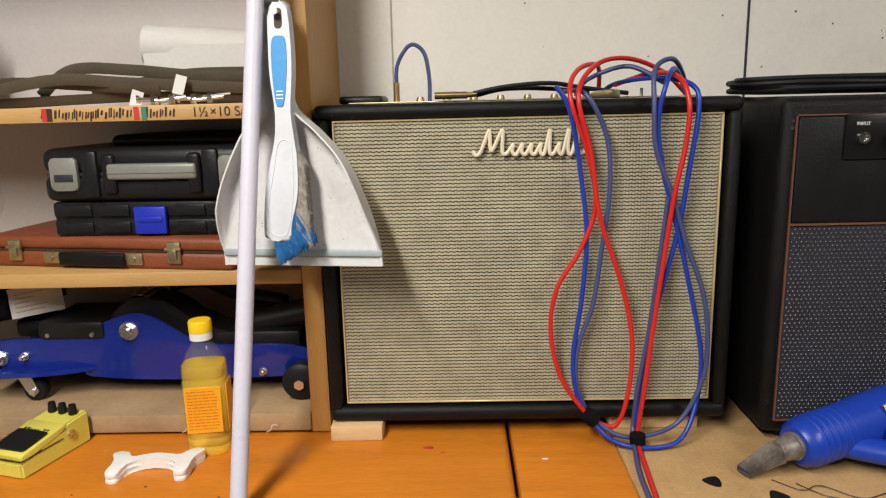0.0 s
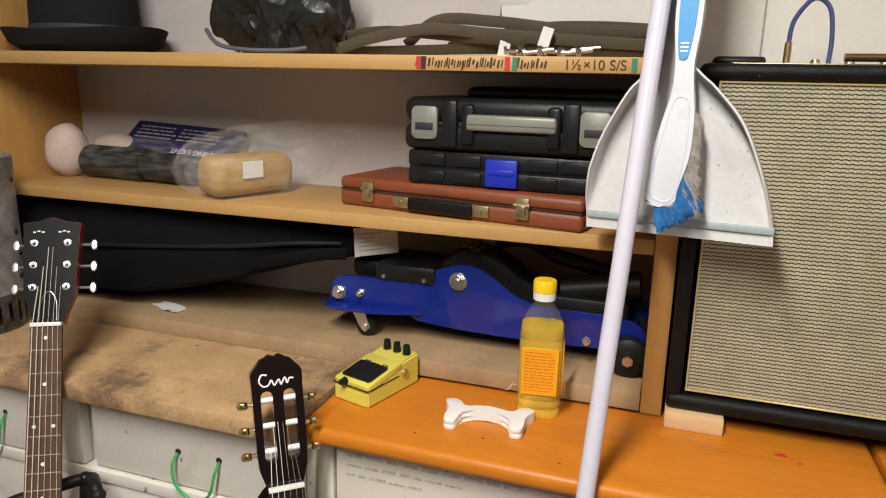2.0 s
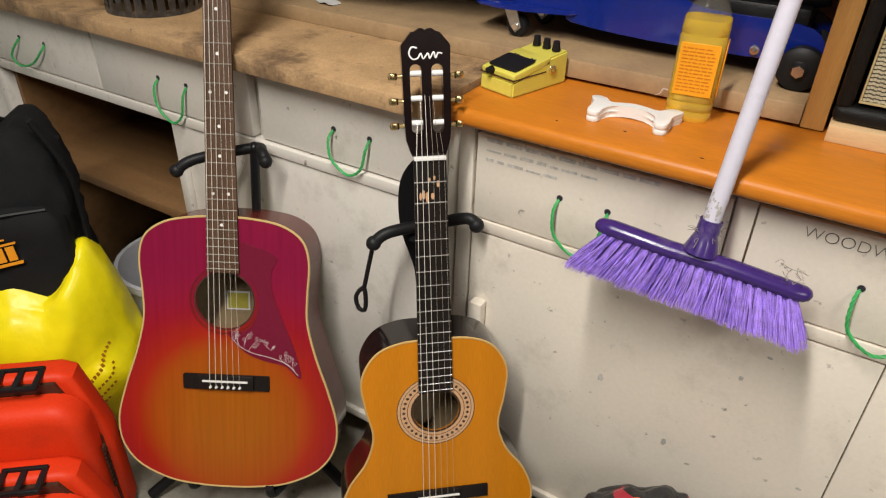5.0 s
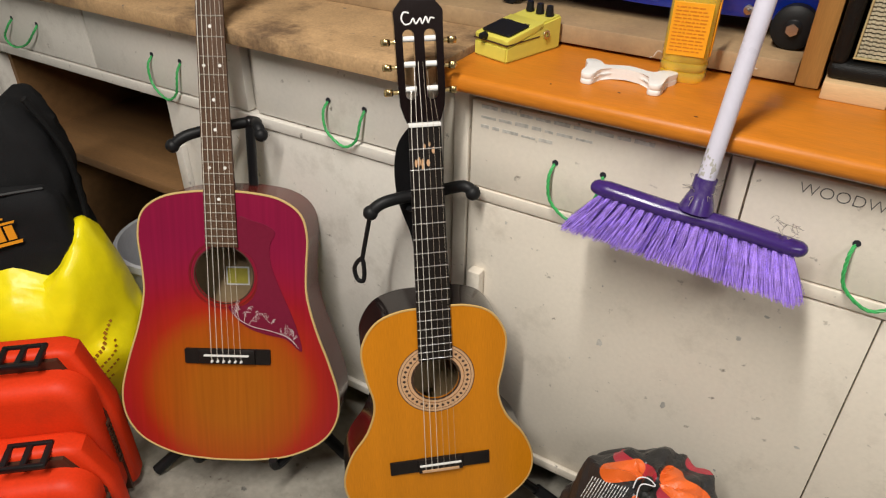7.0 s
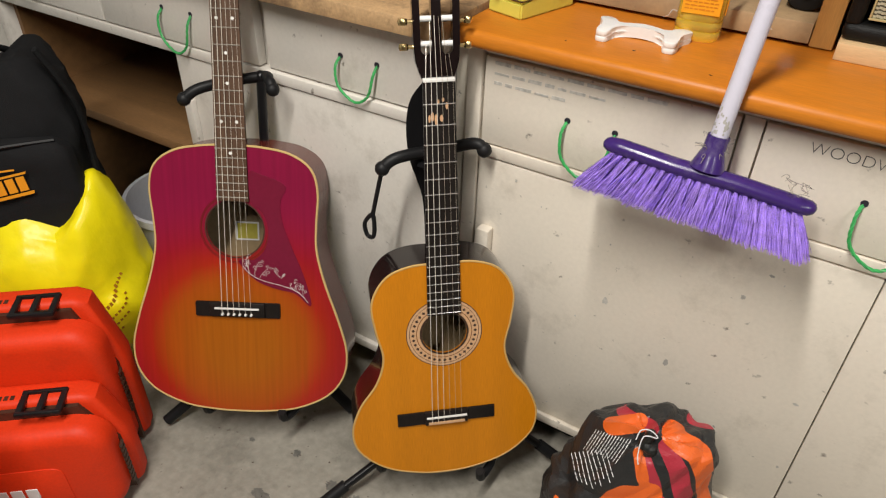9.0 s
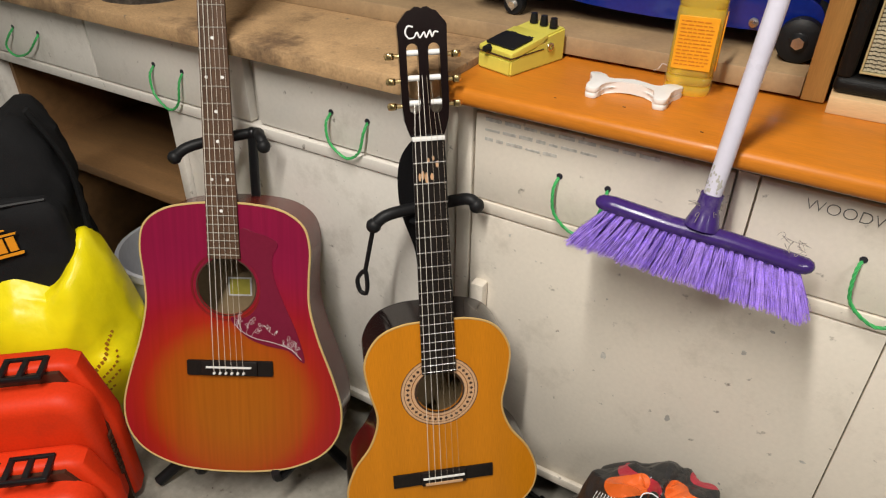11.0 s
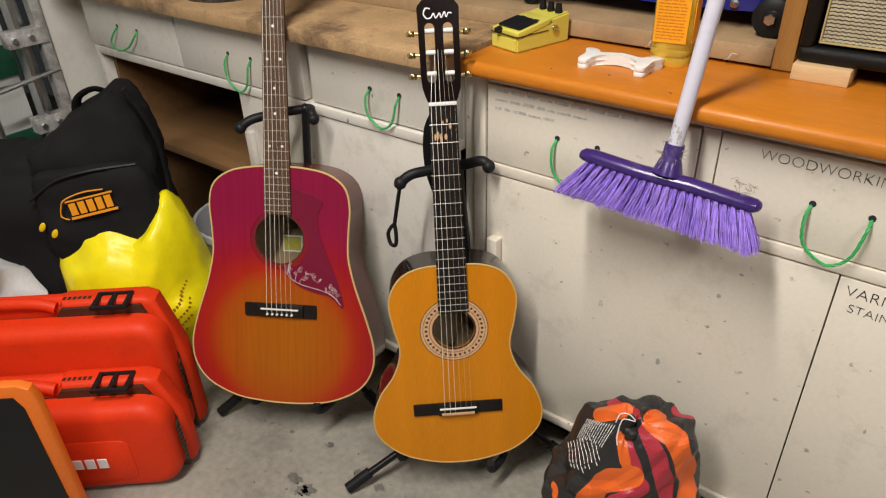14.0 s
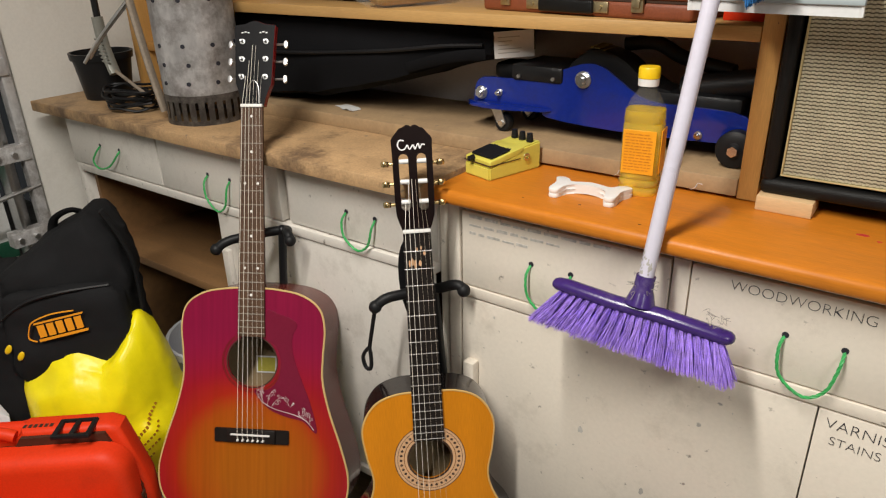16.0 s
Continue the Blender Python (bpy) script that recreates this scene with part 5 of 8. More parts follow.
for k in range(3):
    bm = BM()
    box(bm, -5 * PX, 7 * PX, (-148 - 6 * k) * PX, (-146 - 6 * k) * PX, 0.0174, 0.0182)
    part("grip_line", bm, M["white_ink"], body)
bm = BM()
tube(bm, [(x * PX, y * PX, 0.0158) for x, y in ((-4, -232), (-14, -272), (-25, -330), (-28, -380), (5, -388), (18, -320), (19, -262), (14, -232))], 0.0012, n=6, closed=True)
part("moulded_rim", bm, M["white_plastic"], body)
bm = BM()
slab(bm, rounded(14 * PX, 34 * PX, 6.5 * PX, 1 * PX, -27 * PX), 0.0155, 0.0164)
part("hanging_slot", bm, M["ink_brown"], body, "dark hanging slot")
bm = BM()
rod(bm, (0, -18 * PX, 0.006), (0, -18 * PX, 0.028), 0.0022, n=8)
rod(bm, (0, -18 * PX, 0.026), (0, -18 * PX, 0.029), 0.0055, n=12)
nail = part("nail", bm, M["steel"], body)
bm = BM()
blue = BM()
for i in range(2600):
    t = random.random()
    low = t < 0.42
    if low:
        u = random.random()
        a = Vector(((-22 + 46 * u) * PX, (-388 + 40 * u) * PX, random.uniform(0.001, 0.013)))
        e = a + Vector((0.010 + 0.014 * u + random.gauss(0, 0.002), -0.042 + random.gauss(0, 0.003), random.uniform(-0.003, 0.004)))
    else:
        u = (t - 0.45) / 0.55
        a = Vector((20 * PX, (-372 + 132 * u) * PX, random.uniform(0.001, 0.013)))
        e = a + Vector((0.023 - 0.008 * u + random.gauss(0, 0.0015), -0.026 + random.gauss(0, 0.003), random.uniform(-0.006, 0.004)))
    s = Vector((0.0009, 0.0004, 0.0003))
    (blue if low else bm).faces.new([(blue if low else bm).verts.new(q) for q in (a - s, a + s, e + s * 0.7, e - s * 0.7)])
tagged(part("grey_bristles", bm, M["grey_bristle"], hb, "grey bristles", smooth=False), kind="stuff")
tagged(part("blue_bristles", blue, M["brush_tuft"], hb, "blue bristle ends", smooth=False), kind="stuff")

# ---- effects pedal ----
pd = thing("effects_pedal", (-0.634, 0.118, 0.9), "yellow metal effects pedal with black footpad", "effects pedal", turn=-16)
bm = BM()
vs = [(-0.0365, -0.068, 0), (0.0365, -0.068, 0), (0.0365, 0.068, 0), (-0.0365, 0.068, 0)]
prof = [(-0.068, 0.026), (0.004, 0.034), (0.018, 0.050), (0.068, 0.055)]
L, R = [], []
for s, row in ((-0.0365, L), (0.0365, R)):
    row.append(bm.verts.new((s, -0.068, 0)))
    for y, z in prof:
        row.append(bm.verts.new((s, y, z)))
    row.append(bm.verts.new((s, 0.068, 0)))
bm.faces.new(L)
bm.faces.new(R[::-1])
for i in range(6):
    bm.faces.new((L[i], L[(i + 1) % 6], R[(i + 1) % 6], R[i]))
bmesh.ops.bevel(bm, geom=list(bm.edges), offset=0.003, segments=2, affect="EDGES")
pb = part("body", bm, M["yellow_pedal"], pd)
bm = BM()
slab(bm, rounded(0.073, 0.092, 0.004), 0, 0.010, pose(0, -0.0205, 0.034, 9, 0, 0), 0.002)
tr = part("treadle", bm, M["yellow_pedal"], pd)
bm = BM()
slab(bm, rounded(0.060, 0.050, 0.003), 0.0102, 0.0125, pose(0, -0.0305, 0.034, 9, 0, 0), 0.0006, 1)
part("footpad", bm, M["black_cable"], tr, "black rubber footpad")
bm = BM()
for k, w in enumerate((0.040, 0.052, 0.012, 0.012)):
    x = -0.026 if k < 3 else 0.012
    y = 0.011 + (0.007 if k == 0 else 0) if k < 2 else 0.0205
    for j in range(max(2, int(w / 0.007))):
        slab(bm, [(x + j * 0.0068, y), (x + j * 0.0068 + 0.0045, y), (x + j * 0.0068 + 0.0045, y + 0.0035), (x + j * 0.0068, y + 0.0035)], 0.0101, 0.0105, pose(0, -0.0205, 0.034, 9, 0, 0))
tagged(part("print", bm, M["ink"], tr, "small dark print"), kind="stuff")
for x in (-0.02, 0.002, 0.023):
    bm = BM()
    lathe(bm, [(0.0, 0.016), (0.0055, 0.016), (0.0072, 0.002), (0.0072, 0.0)], 14, pose(x, 0.050 if x else 0.058, 0.0545))
    part("knob", bm, M["black_plastic"], pd)
bm = BM()
lathe(bm, [(0.0, -0.002), (0.0042, 0.0), (0.0042, 0.003), (0.0075, 0.003), (0.008, 0.0)], 16, frame_of((0.0366, 0.028, 0.030), (0, 1, 0), (0, 0, 1)))
part("jack_socket", bm, M["chrome"], pd)
bm = BM()
lathe(bm, [(0.0, 0.012), (0.005, 0.011), (0.0065, 0.0)], 14, frame_of((-0.012, -0.0668, 0.037), *FRONT))
part("thumb_screw", bm, M["black_plastic"], pd)
bm = BM()
box(bm, -0.0372, 0.0372, -0.0685, 0.012, 0.0285, 0.0305)
part("treadle_gap", bm, M["ink_brown"], pd)

# ---- bone-shaped white tool ----
end_ = [(0.022, 0.0235), (0.040, 0.0185), (0.047, 0.022), (0.052, 0.036), (0.060, 0.043), (0.078, 0.043), (0.083, 0.036), (0.076, 0.018), (0.070, 0.002), (0.071, -0.020), (0.070, -0.040), (0.064, -0.047), (0.052, -0.047), (0.047, -0.038), (0.045, -0.018), (0.036, -0.003), (0.020, 0.002)]
ol = end_ + [(0.0, 0.0035)] + [(-x, y) for x, y in reversed(end_)] + [(0.0, 0.0255)]
bm = BM()
pts = [(p.x, p.y) for p in smooth_path([(x, y * 0.95, 0) for x, y in ol], 3, True)]
slab(bm, pts, 0.0, 0.0085, None, 0.002)
slab(bm, [(x * 0.985, y * 0.97) for x, y in pts], 0.0083, 0.0105)
slab(bm, pts, 0.0103, 0.019, None, 0.002)
for v in bm.verts:
    v.co.z += 0.0025 * max(0, 1 - abs(v.co.x) / 0.05) ** 1.2
whole("bone_clamp", bm, M["bone_white"], "white nylon bone-shaped holder lying on the worktop", "holder", m=pose(-0.428, 0.068, 0.9, 0, 0, 4) @ Matrix.Diagonal((0.86, 0.84, 0.9, 1)))

# ---- bottle of oil ----
bt = thing("oil_bottle", (-0.360, 0.135, 0.9), "clear plastic bottle of yellow oil with orange label", "bottle", turn=8)


def bottle_shell(bm, inset, top, n=10):
    prof = [(0.0, 0.90), (0.005, 0.99), (0.012, 1.0), (0.016, 0.94), (0.020, 1.0), (0.026, 1.0), (0.030, 0.94), (0.034, 0.99), (0.040, 0.99), (0.125, 0.99), (0.129, 0.94), (0.133, 0.985), (0.150, 0.95), (0.170, 0.72), (0.184, 0.48), (0.192, 0.40), (0.205, 0.40)]
    prev = None
    for z, k in prof:
        if z > top:
            break
        r = rounded(0.070 * k - inset, 0.058 * k - inset, min(0.018, 0.025 * k), n=4) if k > 0.6 else [(0.0135 * math.cos(a) * k / 0.4, 0.0135 * math.sin(a) * k / 0.4) for a in [2 * math.pi * i / 20 + 0.157 for i in range(20)]]
        ring = [bm.verts.new((x, y, z + inset * 0.5)) for x, y in r[:20]]
        if prev:
            for i in range(len(ring)):
                bm.faces.new((prev[i], prev[(i + 1) % len(ring)], ring[(i + 1) % len(ring)], ring[i]))
        else:
            bm.faces.new(ring[::-1])
        prev = ring
    return prev


bm = BM()
bottle_shell(bm, 0.0, 1.0)
part("shell", bm, M["pet"], bt, "clear plastic shell").visible_shadow = False
bm = BM()
bm.faces.new(bottle_shell(bm, 0.0022, 0.151))
part("oil", bm, M["oil"], bt, "clear yellow oil").visible_shadow = False
bm = BM()
for y, w in ((-0.0292, 0.056),):
    box(bm, -w / 2, w / 2, y - 0.0012, y + 0.0008, 0.043, 0.120, 0.0006, 1)
box(bm, 0.0342, 0.0356, -0.02, 0.02, 0.043, 0.120, 0.0005, 1)
lab = part("label", bm, M["oil_label"], bt, "orange paper label with dense small print")
bm = BM()
for r in range(13):
    z = 0.112 - r * 0.0052
    x = -0.024
    while x < 0.018:
        w = random.uniform(0.003, 0.010)
        box(bm, x, min(x + w, 0.023), -0.0309, -0.0304, z, z + 0.0018)
        x += w + 0.0018
tagged(part("print", bm, M["label_ink"], lab, "illegible small print"), kind="stuff")
bm = BM()
lathe(bm, [(0.0172, 0.191), (0.0175, 0.203), (0.0, 0.203)], 24)
part("cap_collar", bm, M["bone_white"], bt, "white tamper ring")
bm = BM()
lathe(bm, [(0.0178, 0.2035), (0.018, 0.219), (0.0165, 0.222), (0.0, 0.2225)], 28)
part("cap", bm, M["yellow_cap"], bt, "yellow screw cap")

# ---- trolley jack ----
jk = thing("trolley_jack", (0, 0, 0), "blue enamelled trolley jack on small wheels", "trolley jack")
side = [(-0.800, 0.998), (-0.797, 1.030), (-0.775, 1.048), (-0.70, 1.050), (-0.62, 1.066), (-0.565, 1.086), (-0.53, 1.094), (-0.50, 1.088), (-0.465, 1.066), (-0.43, 1.044), (-0.38, 1.032), (-0.25, 1.03), (-0.212, 1.012), (-0.212, 0.985), (-0.26, 0.972), (-0.47, 0.968), (-0.62, 0.976), (-0.64, 0.990), (-0.79, 0.990)]
for y in (0.268, 0.385):
    bm = BM()
    slab(bm, [(p.x, p.y) for p in smooth_path([(x, z, 0) for x, z in side], 3, True)], 0.0, 0.006, frame_of((0, y + 0.006, 0), *FRONT), 0.0012)
    part("side_plate", bm, M["jack_blue"], jk)
bm = BM()
slab(bm, [(p.x, p.y) for p in smooth_path([(-0.80, 0.25, 0), (-0.78, 0.232, 0), (-0.70, 0.236, 0), (-0.635, 0.255, 0), (-0.62, 0.268, 0), (-0.80, 0.268, 0)], 3, True)], 0.989, 0.997, None, 0.003)
part("front_flange", bm, M["jack_blue"], jk)
bm = BM()
box(bm, -0.795, -0.225, 0.276, 0.384, 0.985, 1.005, 0.004)
part("chassis", bm, M["jack_blue"], jk)
bm = BM()
slab(bm, [(p.x, p.y) for p in smooth_path([(-0.60, 1.05, 0), (-0.565, 1.105, 0), (-0.52, 1.118, 0), (-0.47, 1.10, 0), (-0.42, 1.062, 0), (-0.36, 1.045, 0), (-0.36, 1.02, 0), (-0.55, 1.02, 0)], 3, True)], 0.0, 0.07, frame_of((0, 0.365, 0), *FRONT), 0.006)
arm = part("lifting_arm", bm, M["black_plastic"], jk)
bm = BM()
for i in range(7):
    t = i / 6
    box(bm, -0.545 + 0.012 * i, -0.536 + 0.012 * i, 0.298, 0.36, 1.1195 - 0.03 * t * t - 0.002 * i * t, 1.122 - 0.03 * t * t - 0.002 * i * t)
part("warning_label", bm, M["jack_label"], arm, "scuffed yellow-green label")
bm = BM()
box(bm, -0.705, -0.585, 0.262, 0.395, 1.048, 1.082, 0.008)
box(bm, -0.77, -0.70, 0.30, 0.37, 1.04, 1.075, 0.01)
part("saddle_cover", bm, M["black_plastic"], jk)
for x in (-0.685, -0.605):
    bm = BM()
    rod(bm, (x, 0.258, 1.058), (x, 0.264, 1.058), 0.004, n=8)
    part("small_bolt", bm, M["steel"], jk)
bm = BM()
rod(bm, (-0.36, 0.33, 1.05), (-0.225, 0.33, 1.075), 0.026, n=14)
box(bm, -0.40, -0.24, 0.29, 0.37, 1.0, 1.05, 0.008)
part("pump_unit", bm, M["black_plastic"], jk)
bm = BM()
tube(bm, [(-0.50, 0.37, 1.12), (-0.44, 0.38, 1.125), (-0.38, 0.38, 1.10), (-0.28, 0.36, 1.085)], 0.014, n=10)
part("handle_socket", bm, M["black_plastic"], jk)
for x, z, r, y in ((-0.541, 1.062, 0.0135, 0.268), (-0.781, 1.014, 0.0115, 0.268), (-0.735, 1.018, 0.006, 0.268), (-0.305, 0.982, 0.006, 0.268)):
    bm = BM()
    rod(bm, (x, y, z), (x, y - 0.003, z), r * 1.25, n=20)
    nut = part("washer", bm, M["steel"], jk)
    bm = BM()
    rod(bm, (x, y - 0.003, z), (x, y - 0.011, z), r, n=6)
    rod(bm, (x, y - 0.010, z), (x, y - 0.017, z), r * 0.55, n=12)
    part("hex_nut", bm, M["chrome"], nut)
for y in (0.262, 0.38):
    wm = frame_of((-0.719, y, 0.957), *FRONT)
    bm = BM()
    lathe(bm, [(0.008, -0.010), (0.018, -0.010), (0.0205, -0.006), (0.0205, 0.006), (0.018, 0.010), (0.008, 0.010)], 20, wm)
    w = part("caster_wheel", bm, M["black_cable"], jk)
    bm = BM()
    slab(bm, [(-0.748, 0.994), (-0.722, 0.994), (-0.708, 0.957), (-0.719, 0.946), (-0.73, 0.957)], 0.0, 0.003, frame_of((0, y - 0.011, 0), *FRONT))
    part("fork", bm, M["steel"], w)
    bm = BM()
    rod(bm, (-0.719, y - 0.013, 0.957), (-0.719, y - 0.018, 0.957), 0.006, n=10)
    part("axle", bm, M["chrome"], w)
for y in (0.250, 0.395):
    wm = frame_of((-0.232, y, 0.971), *FRONT)
    bm = BM()
    lathe(bm, [(0.012, -0.016), (0.026, -0.016), (0.033, -0.011), (0.033, 0.011), (0.026, 0.016), (0.012, 0.016)], 26, wm)
    w = part("rear_wheel", bm, M["black_cable"], jk)
    bm = BM()
    lathe(bm, [(0.0, 0.018), (0.010, 0.018), (0.014, 0.0165), (0.014, 0.010)], 20, wm)
    hub = part("wheel_hub", bm, M["black_metal"], w)
    bm = BM()
    rod(bm, wm @ Vector((0, 0, 0.017)), wm @ Vector((0, 0, 0.026)), 0.0095, n=6)
    part("wheel_nut", bm, M["chrome"], hub)

# ---- cases on the shelf ----
S2 = 1.187
sc = thing("attache_case", (-0.775, 0.262, S2), "old tan leatherette case with brass catches", "suitcase", turn=-9.5)
bm = BM()
box(bm, 0, 0.465, 0, 0.19, 0.0, 0.030, 0.008, 3)
part("base", bm, M["tan_leather"], sc)
bm = BM()
box(bm, 0, 0.465, 0, 0.19, 0.0315, 0.054, 0.008, 3)
part("lid", bm, M["tan_leather"], sc)
bm = BM()
box(bm, 0.002, 0.463, 0.0015, 0.188, 0.029, 0.0325)
part("seam", bm, M["ink_brown"], sc)
for x in (0.065, 0.365):
    bm = BM()
    box(bm, x - 0.012, x + 0.012, -0.006, 0.0, 0.012, 0.048, 0.002)
    ct = part("catch", bm, M["brass"], sc, "tarnished brass catch")
    bm = BM()
    box(bm, x - 0.007, x + 0.007, -0.010, -0.005, 0.020, 0.036, 0.002)
    rod(bm, (x - 0.014, -0.006, 0.036), (x + 0.014, -0.006, 0.036), 0.003, n=8)
    part("hasp", bm, M["brass"], ct)
for x in (0.135, 0.29):
    bm = BM()
    box(bm, x - 0.016, x + 0.016, -0.005, 0.0, 0.008, 0.028, 0.002)
    rod(bm, (x, -0.005, 0.018), (x, -0.008, 0.018), 0.004, n=10)
    part("handle_plate", bm, M["brass"], sc)
bm = BM()
box(bm, 0.152, 0.276, -0.011, -0.001, 0.006, 0.029, 0.004, 3)
part("handle", bm, M["black_vinyl"], sc, "worn black handle")

lc = thing("tool_case", (-0.630, 0.236, S2 + 0.0545), "slim black plastic tool case with blue clasp", "tool case", turn=-3)
bm = BM()
box(bm, 0, 0.37, 0, 0.20, 0, 0.028, 0.006, 2)
box(bm, 0, 0.37, 0, 0.20, 0.030, 0.058, 0.006, 2)
box(bm, 0.003, 0.367, 0.003, 0.197, 0.026, 0.032)
for x in (0.02, 0.085, 0.215, 0.27):
    box(bm, x, x + 0.05, -0.004, 0.01, 0.006, 0.024, 0.002)
    box(bm, x, x + 0.05, -0.004, 0.01, 0.034, 0.053, 0.002)
part("shell", bm, M["black_plastic"], lc)
bm = BM()
box(bm, 0.145, 0.20, -0.010, 0.0, 0.004, 0.050, 0.003)
box(bm, 0.150, 0.195, -0.012, -0.006, 0.024, 0.034, 0.002)
part("clasp", bm, M["clip_blue"], lc, "bright blue plastic clasp")

uc = thing("drill_case", (-0.636, 0.228, S2 + 0.114), "chunky black plastic drill case with silver-grey latches", "tool case", turn=-3)
bm = BM()
box(bm, 0, 0.385, 0.0, 0.21, 0, 0.044, 0.014, 3)
part("base_shell", bm, M["black_plastic"], uc)
part("lid_shell", box(BM(), 0, 0.385, 0.0, 0.21, 0.046, 0.088, 0.016, 3), M["black_plastic"], uc)
part("seam", box(BM(), 0.006, 0.379, 0.005, 0.20, 0.042, 0.048), M["ink"], uc)
for x in (0.072, 0.275):
    part("rib", box(BM(), x, x + 0.028, -0.006, 0.05, 0.006, 0.084, 0.006, 2), M["black_plastic"], uc)
for x in (0.118, 0.262):
    part("handle_lug", box(BM(), x - 0.010, x + 0.012, -0.008, 0.03, 0.012, 0.078, 0.006, 3), M["black_plastic"], uc)
part("top_bulge", box(BM(), 0.09, 0.36, 0.06, 0.205, 0.086, 0.106, 0.012, 3), M["black_plastic"], uc)
for x in (0.03, 0.315):
    bm = BM()
    slab(bm, rounded(0.046, 0.054, 0.008, x + 0.012, 0.046), 0, 0.008, frame_of((0, 0.002, 0), *FRONT), 0.002)
    lt = part("latch", bm, M["grey_plastic"], uc, "silver-grey latch")
    bm = BM()
    box(bm, x - 0.004, x + 0.028, -0.0072, -0.0055, 0.034, 0.046, 0.0005)
    part("latch_slot", bm, M["ink"], lt)
bm = BM()
box(bm, 0.118, 0.268, -0.012, 0.004, 0.036, 0.062, 0.005, 3)
box(bm, 0.12, 0.266, -0.0135, -0.011, 0.047, 0.0485)
part("handle", bm, M["grey_plastic"], uc, "silver-grey carry handle")
bm = BM()
box(bm, 0.0, 0.07, 0.0, 0.012, 0.0, 0.02, 0.003)
whole("red_box", bm, M["red_case"], "small red box under the shelf corner", "box", m=pose(-0.285, 0.25, S2))

# ---- bagged things on the shelf ----
bg = thing("bagged_timing_light", (-1.44, 0.325, S2), "black timing light sealed in a clear plastic bag", "packaged tool")
bm = BM()
tube(bm, [(0.0, 0.02, 0.036), (0.10, 0.012, 0.036), (0.17, 0.006, 0.036)], 0.036, n=18, per=2)
tube(bm, [(0.165, 0.006, 0.035), (0.18, 0.005, 0.035), (0.30, -0.005, 0.033)], 0.031, n=18, per=2)
part("torch_body", bm, M["black_plastic"], bg)
bm = BM()
bmesh.ops.create_icosphere(bm, subdivisions=3, radius=1.0, matrix=pose(-0.045, 0.0, 0.058) @ Matrix.Diagonal((0.044, 0.05, 0.060, 1)))
crumple(bm, 0.006, 25)
part("lens_head", bm, M["cork"], bg, "dusty pink rounded end")
bm = BM()
bmesh.ops.create_icosphere(bm, subdivisions=3, radius=1.0, matrix=pose(0.02, 0.075, 0.065) @ Matrix.Diagonal((0.06, 0.035, 0.030, 1)))
crumple(bm, 0.005, 25)
part("cable_lump", bm, M["cork"], bg)
bm = BM()
bmesh.ops.create_icosphere(bm, subdivisions=4, radius=1.0, matrix=pose(0.115, 0.015, 0.046) @ Matrix.Diagonal((0.222, 0.072, 0.052, 1)))
for v in bm.verts:
    v.co.z = max(v.co.z, 0.001)
for v in bm.verts:
    v.co += (v.co - Vector((0.115, 0.015, 0.04))).normalized() * 0.016 * (folds(v.co, 6, 6, 3) - 0.45)
    v.co.z = max(v.co.z, 0.0005)
o = part("bag", bm, M["clear_bag"], bg, "crinkled clear plastic bag")
o.visible_shadow = False
bx = thing("product_box", m=frame_of((-1.245, 0.400, S2 + 0.082), (1, -0.05, -0.04), (0, 0.9, 0.75)), label="flat dark blue printed carton lying behind the torch", category="box")
bm = BM()
box(bm, -0.15, 0.15, -0.045, 0.055, -0.016, 0.0, 0.001, 1)
part("carton", bm, M["navy_card"], bx)
writing("TIMING LIGHT", 0.020, Matrix.Translation((0.06, -0.020, 0.0008)) @ pose(0, 0, 0, 0, 0, 180), M["white_ink"], bx)
bm = BM()
for r in range(4):
    for x0 in (-0.13, -0.01):
        x = x0
        while x < x0 + 0.10:
            w = random.uniform(0.008, 0.022)
            box(bm, x, x + w, 0.004 + r * 0.011, 0.0075 + r * 0.011, 0.0, 0.0006)
            x += w + 0.004
tagged(part("print", bm, M["grey_ink"], bx, "illegible rows of pale print"), kind="stuff")
fm = thing("bagged_sanding_block", (-0.985, 0.285, S2), "tan foam block in a crinkled clear bag with a white sticker", "packaged item", turn=68)
bm = BM()
box(bm, -0.100, 0.085, -0.042, 0.042, 0.004, 0.082, 0.026, 4)
crumple(bm, 0.004, 18)
part("foam", bm, M["kraft"], fm)
bm = BM()
bmesh.ops.create_icosphere(bm, subdivisions=4, radius=1.0, matrix=pose(0.01, 0, 0.056) @ Matrix.Diagonal((0.155, 0.080, 0.075, 1)))
for v in bm.verts:
    c = v.co
    if c.x > 0.06:
        c.x += (c.x - 0.06) * 1.2
        c.z += (c.x - 0.06) * 0.25
for v in bm.verts:
    v.co += (v.co - Vector((0, 0, 0.05))).normalized() * 0.034 * (folds(v.co, 3, 9, 3) - 0.35)
    v.co.z = max(v.co.z, 0.0005)
o = part("bag", bm, M["milky_bag"], fm, "crinkled clear plastic bag", smooth=False)
o.visible_shadow = False
bm = BM()
box(bm, -0.025, 0.02, -0.0432, -0.0420, 0.040, 0.072)
st_ = part("sticker", bm, M["paper"], fm, "white price sticker")
st_.location = (-0.02, -0.004, 0)

